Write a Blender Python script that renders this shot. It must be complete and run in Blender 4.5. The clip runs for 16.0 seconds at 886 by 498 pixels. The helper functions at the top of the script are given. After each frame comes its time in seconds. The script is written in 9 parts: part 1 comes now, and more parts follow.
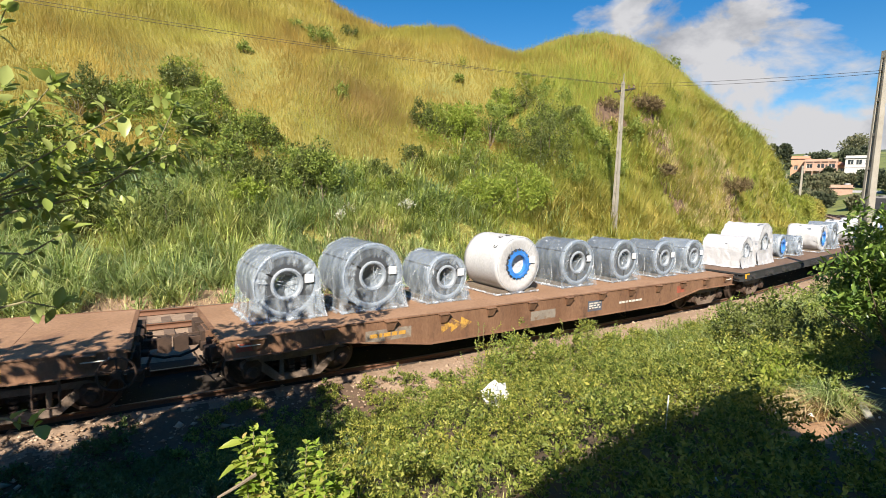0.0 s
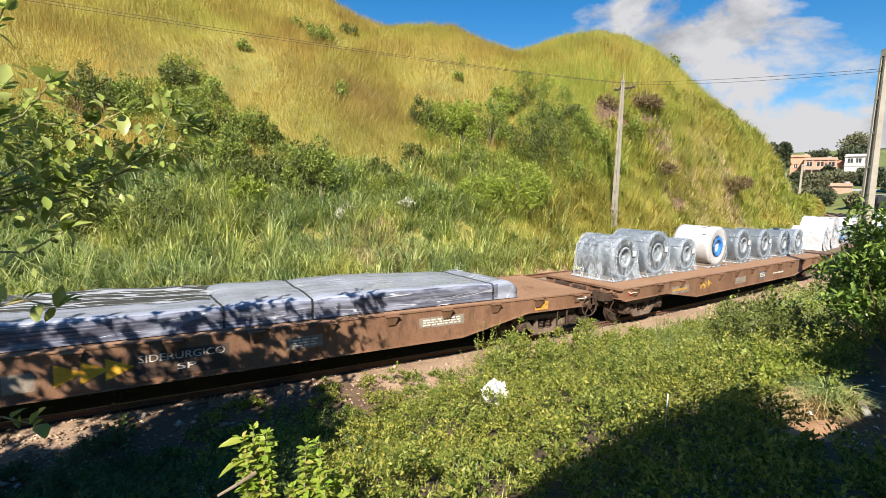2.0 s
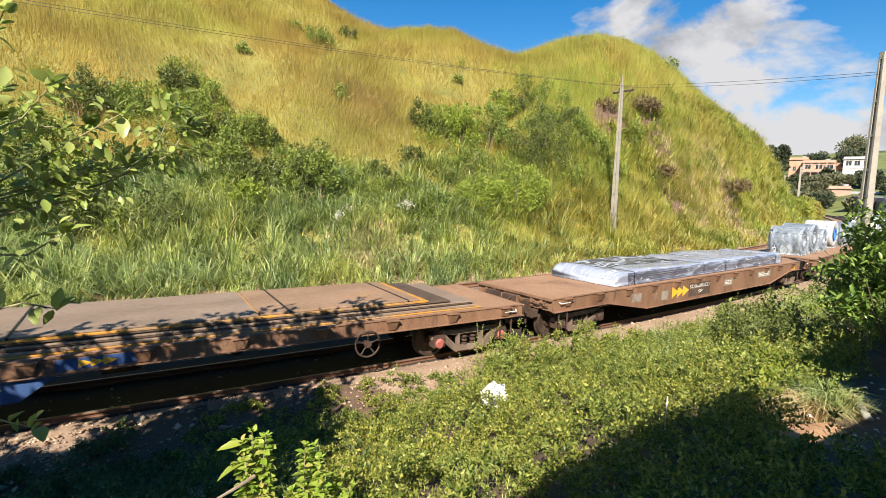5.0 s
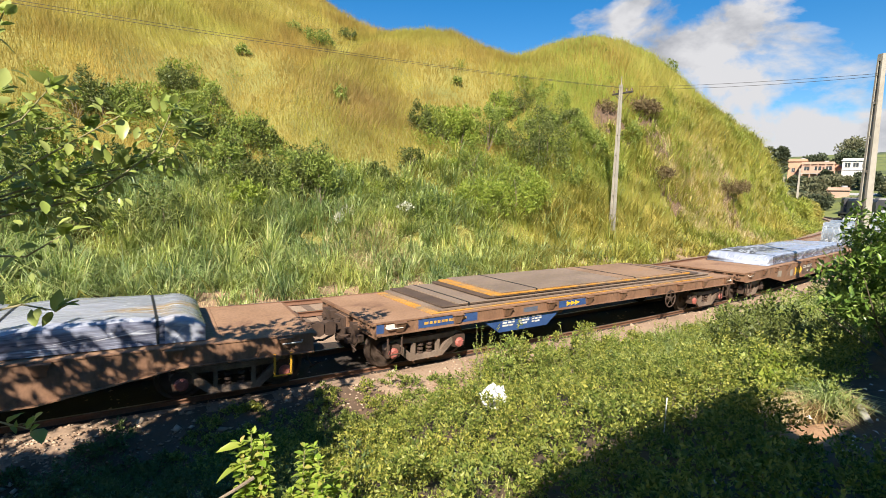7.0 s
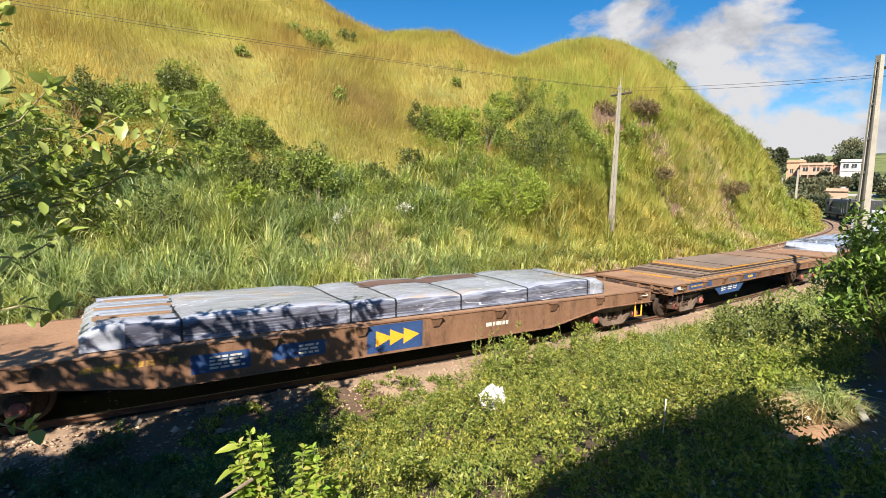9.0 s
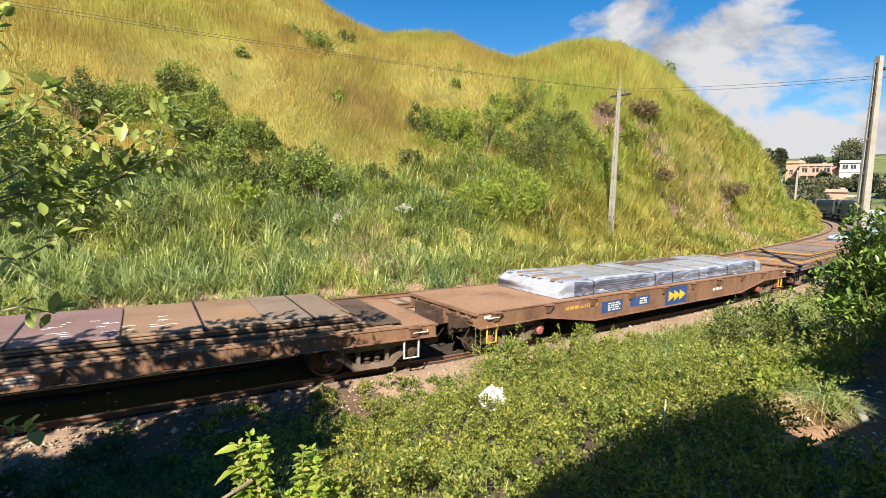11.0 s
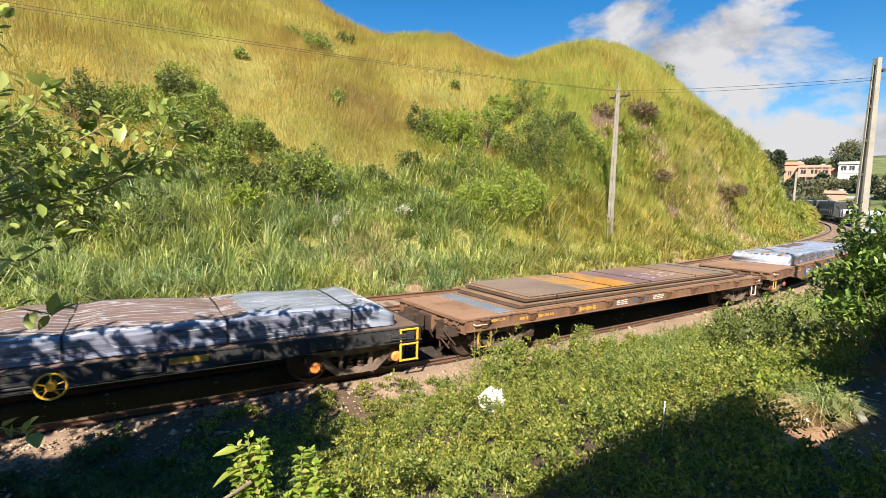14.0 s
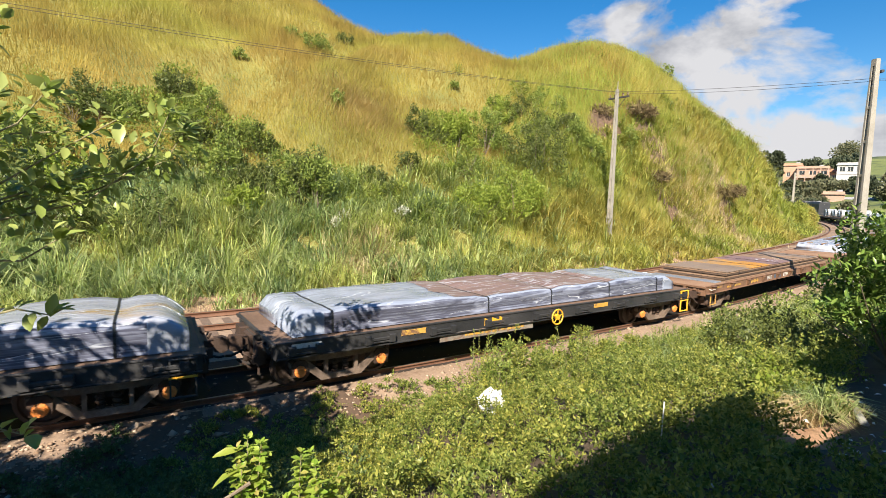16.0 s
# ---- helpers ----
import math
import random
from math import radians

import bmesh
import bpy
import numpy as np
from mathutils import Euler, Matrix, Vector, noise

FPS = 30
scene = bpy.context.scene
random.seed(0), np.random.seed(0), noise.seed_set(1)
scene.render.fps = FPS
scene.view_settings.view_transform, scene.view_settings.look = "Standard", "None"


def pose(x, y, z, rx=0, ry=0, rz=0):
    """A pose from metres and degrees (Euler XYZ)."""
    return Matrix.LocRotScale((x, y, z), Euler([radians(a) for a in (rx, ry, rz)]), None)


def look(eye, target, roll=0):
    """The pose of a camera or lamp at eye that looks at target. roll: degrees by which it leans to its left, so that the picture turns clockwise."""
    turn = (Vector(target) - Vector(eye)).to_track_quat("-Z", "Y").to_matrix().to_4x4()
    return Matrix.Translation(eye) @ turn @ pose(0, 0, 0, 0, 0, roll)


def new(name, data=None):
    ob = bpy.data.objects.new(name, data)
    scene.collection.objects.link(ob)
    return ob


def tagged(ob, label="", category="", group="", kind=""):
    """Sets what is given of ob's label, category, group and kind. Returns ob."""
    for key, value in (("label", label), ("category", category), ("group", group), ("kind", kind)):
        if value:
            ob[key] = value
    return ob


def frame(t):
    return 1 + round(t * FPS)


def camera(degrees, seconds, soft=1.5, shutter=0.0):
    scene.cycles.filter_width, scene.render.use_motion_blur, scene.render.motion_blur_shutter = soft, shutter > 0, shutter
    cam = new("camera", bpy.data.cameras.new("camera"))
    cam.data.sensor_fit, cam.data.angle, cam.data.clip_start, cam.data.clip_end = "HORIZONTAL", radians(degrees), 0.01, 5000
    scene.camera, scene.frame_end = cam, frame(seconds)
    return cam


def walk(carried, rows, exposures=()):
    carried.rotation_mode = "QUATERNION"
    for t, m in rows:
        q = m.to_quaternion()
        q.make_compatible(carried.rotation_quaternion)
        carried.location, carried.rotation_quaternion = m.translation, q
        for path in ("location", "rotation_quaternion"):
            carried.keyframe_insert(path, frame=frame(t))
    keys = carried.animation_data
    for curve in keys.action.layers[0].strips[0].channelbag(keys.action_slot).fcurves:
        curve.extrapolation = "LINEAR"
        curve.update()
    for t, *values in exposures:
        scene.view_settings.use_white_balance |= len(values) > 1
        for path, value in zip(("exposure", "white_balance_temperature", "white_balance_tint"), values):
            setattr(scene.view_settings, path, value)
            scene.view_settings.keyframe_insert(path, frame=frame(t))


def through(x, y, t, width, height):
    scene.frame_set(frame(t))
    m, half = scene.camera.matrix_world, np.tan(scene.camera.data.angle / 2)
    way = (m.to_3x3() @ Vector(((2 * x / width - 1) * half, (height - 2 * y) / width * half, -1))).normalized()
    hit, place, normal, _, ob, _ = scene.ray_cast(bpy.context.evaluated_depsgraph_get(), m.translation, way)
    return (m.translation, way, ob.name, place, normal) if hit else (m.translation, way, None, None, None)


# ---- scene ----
# The main track runs past the camera from left to right; z = 0 is the rail top beside the camera.
EYE = Vector((0.0, 0.0, 3.89))
YAW, PITCH, ROLL, LENS = 31.296, 6.016, 1.70, 82.02
FOCAL = 901.6
cam = camera(LENS, 16.0, soft=0.8, shutter=0.12)


def aim(dx, dy):
    """The camera's pose when its aim has drifted by dx, dy thousandths."""
    a, b = radians(YAW) - dx / FOCAL, radians(PITCH) - dy / FOCAL
    way = Vector((math.sin(a) * math.cos(b), math.cos(a) * math.cos(b), -math.sin(b)))
    return look(EYE, EYE + way, ROLL)


DRIFT = [(0, 4.5, -6.3), (0.5, 4.2, -6.0), (1, 4.3, -5.5), (1.5, 4.0, -9.0), (2, 3.8, -9.0), (2.5, 3.5, -8.5), (3, 3.0, -8.5),
         (3.5, 2.7, -6.5), (4, 2.7, -5.5), (6.5, 2.2, -2.3), (7, 1.7, -1.7), (8, 1.0, -1.3), (9, 0, 0), (11.5, -0.8, 1.9),
         (12.5, -1.5, 3.0), (13.5, -1.9, 3.8), (14.5, -2.1, 4.0), (15.5, -3.0, 4.6), (16, -3.2, 5.5)]
walk(cam, [(t, aim(dx, dy)) for t, dx, dy in DRIFT], [(0, 0.98, 6500, 12), (1.5, 1.0, 6500, 12), (3, 1.12, 6500, 12), (16, 1.12, 6500, 12)])

# ---- light ----
SUN_WAY = Vector((0.56, 0.64, -0.70)).normalized()
elev = math.asin(-SUN_WAY.z)
sun = new("sun", bpy.data.lights.new("sun", "SUN"))
sun.data.energy, sun.data.angle, sun.data.color = 5.4, radians(0.4), (1.0, 0.915, 0.77)
sun.matrix_world = look((0, 0, 40), Vector((0, 0, 40)) + SUN_WAY)


def node(tree, kind, **values):
    n = tree.nodes.new(kind)
    for key, value in values.items():
        if key in n.inputs:
            n.inputs[key].default_value = value
    return n


def make_world():
    world = bpy.data.worlds.new("sky")
    scene.world = world
    world.use_nodes = True
    tr = world.node_tree
    tr.nodes.clear()
    link = tr.links.new
    sky = tr.nodes.new("ShaderNodeTexSky")
    sky.sky_type, sky.sun_disc = "NISHITA", False
    sky.sun_elevation = elev
    sky.sun_rotation = math.atan2(-SUN_WAY.x, -SUN_WAY.y)
    sky.dust_density, sky.ozone_density, sky.air_density = 0.3, 2.2, 1.0
    co = tr.nodes.new("ShaderNodeTexCoord")
    # cumulus: layered noise, thick towards the valley (+x), clear overhead of the hill
    n1 = node(tr, "ShaderNodeTexNoise", Scale=5.0, Detail=9.0, Roughness=0.56, Distortion=0.25)
    mp = tr.nodes.new("ShaderNodeMapping")
    mp.inputs["Scale"].default_value = (1, 1, 1.7)
    mp.inputs["Location"].default_value = (0.35, 0.1, 0.0)
    link(co.outputs["Generated"], mp.inputs["Vector"])
    link(mp.outputs["Vector"], n1.inputs["Vector"])
    dot = tr.nodes.new("ShaderNodeVectorMath")
    dot.operation = "DOT_PRODUCT"
    dot.inputs[1].default_value = (0.86, 0.30, -0.36)
    link(co.outputs["Generated"], dot.inputs[0])
    side = node(tr, "ShaderNodeMapRange")
    side.inputs["From Min"].default_value, side.inputs["From Max"].default_value = 0.55, 0.80
    side.inputs["To Min"].default_value, side.inputs["To Max"].default_value = -0.30, -0.02
    link(dot.outputs["Value"], side.inputs["Value"])
    lift = tr.nodes.new("ShaderNodeMath")
    lift.operation = "MULTIPLY_ADD"
    lift.inputs[1].default_value, lift.inputs[2].default_value = 1.7, -0.35
    link(n1.outputs["Fac"], lift.inputs[0])
    add = tr.nodes.new("ShaderNodeMath")
    add.operation = "ADD"
    link(lift.outputs["Value"], add.inputs[0])
    link(side.outputs["Result"], add.inputs[1])
    # the heaped clouds over the valley: way, half-width in radians, thickness, whiteness
    heaps = [((0.765, 0.585, 0.269), 0.167, 0.067, 0.00), ((0.692, 0.669, 0.271), 0.106, 0.063, 0.10), ((0.816, 0.492, 0.304), 0.133, 0.067, 0.10),
             ((0.867, 0.401, 0.297), 0.122, 0.059, 0.00), ((0.872, 0.471, 0.136), 0.183, 0.084, 0.50), ((0.922, 0.353, 0.157), 0.144, 0.084, 0.50),
             ((0.820, 0.537, 0.198), 0.089, 0.084, 0.60), ((0.723, 0.613, 0.319), 0.026, 0.085, 0.30), ((0.690, 0.661, 0.293), 0.060, 0.065, 0.30), ((0.756, 0.591, 0.282), 0.075, 0.080, 0.10), ((0.792, 0.577, 0.201), 0.122, 0.042, 0.30),
             ((0.920, 0.387, 0.058), 0.167, 0.076, 0.20), ((0.880, 0.404, 0.250), 0.110, -0.235, 0.00), ((0.910, 0.345, 0.235), 0.100, -0.120, 0.00), ((0.885, 0.435, 0.166), 0.070, 0.080, 0.30), ((0.800, 0.553, 0.230), 0.110, 0.020, -0.60)]
    thick, white = add.outputs["Value"], None

    def plus(a, fall, by):
        k = tr.nodes.new("ShaderNodeMath")
        k.operation = "MULTIPLY_ADD"
        link(fall, k.inputs[0])
        k.inputs[1].default_value = by
        if a is None:
            k.inputs[2].default_value = 0.0
        else:
            link(a, k.inputs[2])
        return k.outputs["Value"]

    for way, wide, by, pale in heaps:
        near = tr.nodes.new("ShaderNodeVectorMath")
        near.operation = "DOT_PRODUCT"
        near.inputs[1].default_value = way
        link(co.outputs["Generated"], near.inputs[0])
        fall = tr.nodes.new("ShaderNodeMapRange")
        fall.interpolation_type = "SMOOTHSTEP"
        fall.inputs["From Min"].default_value, fall.inputs["From Max"].default_value = math.cos(wide * 1.3), 1.0
        link(near.outputs["Value"], fall.inputs["Value"])
        thick = plus(thick, fall.outputs["Result"], by)
        white = plus(white, fall.outputs["Result"], pale)
    ramp = tr.nodes.new("ShaderNodeValToRGB")
    ramp.color_ramp.elements[0].position, ramp.color_ramp.elements[1].position = 0.45, 0.64
    link(thick, ramp.inputs["Fac"])
    n2 = node(tr, "ShaderNodeTexNoise", Scale=6.0, Detail=7.0, Roughness=0.6)
    link(mp.outputs["Vector"], n2.inputs["Vector"])
    shade = tr.nodes.new("ShaderNodeValToRGB")
    shade.color_ramp.elements[0].position, shade.color_ramp.elements[1].position = 0.42, 0.68
    shade.color_ramp.elements[0].color, shade.color_ramp.elements[1].color = (4.4, 4.8, 5.5, 1), (10.6, 10.7, 10.9, 1)
    link(plus(n2.outputs["Fac"], white, 0.22), shade.inputs["Fac"])
    mix = tr.nodes.new("ShaderNodeMix")
    mix.data_type = "RGBA"
    link(ramp.outputs["Color"], mix.inputs["Factor"])
    hs = tr.nodes.new("ShaderNodeHueSaturation")
    hs.inputs["Saturation"].default_value = 1.46
    hs.inputs["Value"].default_value = 2.0
    link(sky.outputs["Color"], hs.inputs["Color"])
    link(hs.outputs["Color"], mix.inputs["A"])
    link(shade.outputs["Color"], mix.inputs["B"])
    bg = tr.nodes.new("ShaderNodeBackground")
    bg.inputs["Strength"].default_value = 0.0325
    link(mix.outputs["Result"], bg.inputs["Color"])
    link(bg.outputs["Background"], tr.nodes.new("ShaderNodeOutputWorld").inputs["Surface"])


make_world()

# ---- the line of the track ----
KNOT_S = [-60, 24, 36, 59, 71, 260]
KNOT_K = [0.0055, 0.0055, 0.0025, 0.0025, 0.005, 0.005]
DS = 0.5
S_GRID = np.arange(-140, 260.1, DS)
K_GRID = np.interp(S_GRID, KNOT_S, KNOT_K)
TH = np.concatenate([[0], np.cumsum((K_GRID[1:] + K_GRID[:-1]) / 2 * DS)])
TH -= np.interp(0, S_GRID, TH)
TX = np.concatenate([[0], np.cumsum((np.cos(TH[1:]) + np.cos(TH[:-1])) / 2 * DS)])
TX -= np.interp(0, S_GRID, TX)
TY = np.concatenate([[0], np.cumsum((np.sin(TH[1:]) + np.sin(TH[:-1])) / 2 * DS)])
TY += 11.039 - np.interp(0, S_GRID, TY)


def rise(s):
    s = np.asarray(s, float)
    return np.where(s < 15, 0, np.where(s < 35, (s - 15) ** 2 / 40 * 0.013, 0.013 * (s - 25)))


def on_track(s, lat, h=0.0):
    """World point at distance s along the main track, lat metres towards the camera's side of it, h above its rails."""
    th = np.interp(s, S_GRID, TH)
    return np.stack(np.broadcast_arrays(np.interp(s, S_GRID, TX) + np.sin(th) * lat, np.interp(s, S_GRID, TY) - np.cos(th) * lat, rise(s) + h), -1)


def track_coords(x, y):
    """The s and lat of ground points."""
    x, y = np.asarray(x, float).ravel(), np.asarray(y, float).ravel()
    si, la = np.empty_like(x), np.empty_like(x)
    for a in range(0, len(x), 4000):
        dx, dy = x[a:a + 4000, None] - TX[None], y[a:a + 4000, None] - TY[None]
        i = np.argmin(dx * dx + dy * dy, 1)
        r = np.arange(len(i))
        ex, ey = dx[r, i], dy[r, i]
        si[a:a + 4000] = S_GRID[i] + ex * np.cos(TH[i]) + ey * np.sin(TH[i])
        la[a:a + 4000] = ex * np.sin(TH[i]) - ey * np.cos(TH[i])
    return si, la


def run(t):
    """How far the train has gone at t seconds."""
    return 5.4617 * t - 0.00796 * t * t + 0.000171 * t ** 3


SECOND = -4.6   # the second track's centre line
# ---- the lie of the land ----
# the hill's crest: azimuth from north (degrees), distance, height
CREST = [(-84, 70, 20), (-40, 70, 25), (-8.9, 68, 26), (8.5, 66.6, 27.0), (13.8, 66.2, 26.5), (17.2, 66, 25.3), (19.5, 64.8, 23.4), (21.9, 63.5, 21.9), (24.9, 62, 20.7), (29.1, 60, 20.5), (31.6, 60.2, 20.3),
         (34.7, 60.6, 19.3), (37.7, 60.9, 18.8), (39, 61, 18.9), (41.3, 61.6, 20.1), (43.6, 62.2, 21.2), (46.5, 63, 21.6), (49.4, 63.7, 21.0), (52.2, 64.3, 19.6), (54.9, 65, 17.4), (58.2, 68, 14.4), (62.2, 72, 10.9),
         (63.8, 75.8, 7.8), (65.1, 79, 5.4), (67.1, 90, 2.9), (68.4, 101, 1.2), (72, 120, 1.0)]
CA, CD, CZ = (np.array(c, float) for c in zip(*CREST))
FOOT = -8.2     # where the hill begins, as lat


def lumps(x, y, scale, seed=0.0):
    """Cheap smooth noise in -1..1."""
    x, y = x / scale + seed, y / scale - seed * 1.7
    return (np.sin(x * 1.9 + 1.3 * np.sin(y * 1.1 + seed)) + np.sin(y * 2.3 + 1.1 * np.sin(x * 1.4 - seed)) + np.sin((x + y) * 1.3 + seed * 2.1)) / 3


# distance from the camera to the hill's foot by azimuth
_az = np.radians(np.arange(-85, 100, 0.5))
_rr = np.arange(8, 200, 0.5)
_fx, _fy = np.sin(_az)[:, None] * _rr, np.cos(_az)[:, None] * _rr
_fl = track_coords(_fx, _fy)[1].reshape(_fx.shape)
FOOT_R = np.array([_rr[np.argmax(row < FOOT)] if (row < FOOT).any() else 190.0 for row in _fl])


def land(x, y):
    """Height of the ground."""
    x, y = np.asarray(x, float), np.asarray(y, float)
    shape = x.shape
    s, lat = track_coords(x, y)
    x, y = x.ravel(), y.ravel()
    base = rise(s)
    r, az = np.hypot(x, y), np.degrees(np.arctan2(x, y))
    # bed and near bank
    bank = np.clip((lat - 2.6) * 0.31, 0, 2.75)
    z = base - 0.42 + bank + np.where(lat > 3, 0.05 * lumps(x, y, 1.1), 0) + np.where(lat > 3, 0.10 * lumps(x, y, 3.1, 2), 0)
    z = np.where(lat > 14, z + (np.maximum(lat - 14, 0)) * 0.02, z)
    # behind the second track
    far = lat < SECOND - 1.6
    z = np.where(far, base - 0.30 + np.clip((SECOND - 1.6 - lat) * 0.28, 0, 0.55), z)
    # hill
    foot = np.interp(np.radians(az), _az, FOOT_R)
    cd, cz = np.interp(az, CA, CD), np.interp(az, CA, CZ)
    cd = np.maximum(cd, foot + 6)
    u = (r - foot) / (cd - foot)
    on = (lat < FOOT) & (az > -84) & (az < 90)
    uu = np.clip(u, 0, 1)
    prof = 0.93 * uu + 0.09 * np.sin(uu * math.pi) - 0.05 * np.sin(uu * 2 * math.pi) + 0.07 * uu ** 2 * (3 - 2 * uu)
    hill = base + 0.25 + (cz - 0.25 - base) * np.minimum(prof, 1)
    amp = np.sin(np.clip(u, 0, 1) * math.pi) ** 0.6 * np.minimum(1, (cz - 1) / 12)
    hill = hill + amp * (0.9 * lumps(x, y, 7.5, 1) + 0.35 * lumps(x, y, 2.7, 3))
    # a spur in front of the crest, with a crease along its left flank
    off, on_way = (x - 6.24) * 0.73 - (y - 32.19) * 0.684, (x - 6.24) * 0.684 + (y - 32.19) * 0.73
    up = np.clip((off + 0.6) / 2.6, 0, 1)
    spur = up * up * (3 - 2 * up) * np.exp(-(np.maximum(off - 2.0, 0) / 9.0) ** 2) * np.clip((on_way + 2) / 6, 0, 1) * np.clip((34 - on_way) / 10, 0, 1)
    hill = hill + 1.7 * spur * np.clip((0.86 - u) / 0.3, 0, 1)
    over = np.maximum(r - cd, 0)
    hill = np.where(u > 1, np.maximum(cz - over * 0.35 - over ** 2 * 0.004, np.minimum(cz, 1.0)), hill)
    ease = np.clip((FOOT - lat) / 3.0, 0, 1)
    ease = ease * ease * (3 - 2 * ease)
    z = np.where(on, z + (np.maximum(hill, z) - z) * ease, z)
    # the valley and the far hillside
    far_r = np.clip(r - 140, 0, 240)
    climb = (0.088 * far_r + 0.00010 * far_r ** 2) * (1 + 0.16 * lumps(x, y, 45, 4))
    z = z + climb * np.clip((az - 30) / 20, 0, 1) * np.clip((130 - az) / 20, 0, 1)
    z = np.where(r > 380, z - np.clip((r - 380) / 600, 0, 1) * 30 * (az > 30), z)
    return z.reshape(shape)


def land_at(x, y):
    return float(land(np.array([x]), np.array([y]))[0])
# ---- materials ----
def shader(name):
    m = bpy.data.materials.new(name)
    m.use_nodes = True
    tr = m.node_tree
    return m, tr, tr.nodes["Principled BSDF"], tr.links.new


def mixed(tr, fac, a, b):
    n = tr.nodes.new("ShaderNodeMix")
    n.data_type = "RGBA"
    for key, v in (("Factor", fac), ("A", a), ("B", b)):
        if isinstance(v, bpy.types.NodeSocket):
            tr.links.new(v, n.inputs[key])
        else:
            n.inputs[key].default_value = (*v, 1) if isinstance(v, tuple) else v
    return n.outputs["Result"]


def ramped(tr, value, lo, hi):
    n = tr.nodes.new("ShaderNodeMapRange")
    n.inputs["From Min"].default_value, n.inputs["From Max"].default_value = lo, hi
    tr.links.new(value, n.inputs["Value"])
    return n.outputs["Result"]


def noise_of(tr, vec, scale, detail=5.0, rough=0.6, distort=0.0):
    n = node(tr, "ShaderNodeTexNoise", Scale=scale, Detail=detail, Roughness=rough, Distortion=distort)
    if vec is not None:
        tr.links.new(vec, n.inputs["Vector"])
    return n.outputs["Fac"]


def space(tr, stretch=(1, 1, 1), world=False):
    """Object coordinates in metres (or the world's), stretched."""
    if world:
        out = tr.nodes.new("ShaderNodeNewGeometry").outputs["Position"]
    else:
        out = tr.nodes.new("ShaderNodeTexCoord").outputs["Object"]
    mp = tr.nodes.new("ShaderNodeMapping")
    mp.inputs["Scale"].default_value = stretch
    tr.links.new(out, mp.inputs["Vector"])
    return mp.outputs["Vector"]


def bumped(tr, bsdf, height, strength, distance=0.01):
    b = tr.nodes.new("ShaderNodeBump")
    b.inputs["Strength"].default_value, b.inputs["Distance"].default_value = strength, distance
    tr.links.new(height, b.inputs["Height"])
    tr.links.new(b.outputs["Normal"], bsdf.inputs["Normal"])


def surface(name, c1, c2, scale=1.2, fine=30.0, rough=0.8, metal=0.0, bump=0.3, stain=None, stain_at=(0.55, 0.7), stain_scale=0.6, stretch=(1, 1, 1), world=False, vary=0.0):
    """A weathered surface: two tones at a large scale, grain at a fine one, and stains of a third colour."""
    m, tr, bsdf, link = shader(name)
    vec = space(tr, stretch, world)
    big = ramped(tr, noise_of(tr, vec, scale, 6.0, 0.65), 0.32, 0.68)
    col = mixed(tr, big, c1, c2)
    if stain:
        st = ramped(tr, noise_of(tr, vec, stain_scale, 8.0, 0.7, 0.6), *stain_at)
        col = mixed(tr, st, col, stain)
    grain = noise_of(tr, vec, fine, 4.0, 0.7)
    dark = tr.nodes.new("ShaderNodeMix")
    dark.data_type, dark.blend_type = "RGBA", "MULTIPLY"
    g = ramped(tr, grain, 0.2, 0.75)
    gm = mixed(tr, g, (0.62, 0.62, 0.62), (1.12, 1.12, 1.12))
    dark.inputs["Factor"].default_value = 1.0
    link(col, dark.inputs["A"])
    link(gm, dark.inputs["B"])
    col = dark.outputs["Result"]
    if vary:
        info = tr.nodes.new("ShaderNodeObjectInfo")
        hsv = tr.nodes.new("ShaderNodeHueSaturation")
        link(ramped_to(tr, info.outputs["Random"], 1 - vary, 1 + vary), hsv.inputs["Value"])
        link(col, hsv.inputs["Color"])
        col = hsv.outputs["Color"]
    link(col, bsdf.inputs["Base Color"])
    bsdf.inputs["Metallic"].default_value = metal
    link(ramped_to(tr, big, rough - 0.08, min(rough + 0.08, 1.0)), bsdf.inputs["Roughness"])
    if bump:
        bumped(tr, bsdf, grain, bump)
    return m


def ramped_to(tr, value, lo, hi):
    n = tr.nodes.new("ShaderNodeMapRange")
    n.inputs["To Min"].default_value, n.inputs["To Max"].default_value = lo, hi
    tr.links.new(value, n.inputs["Value"])
    return n.outputs["Result"]


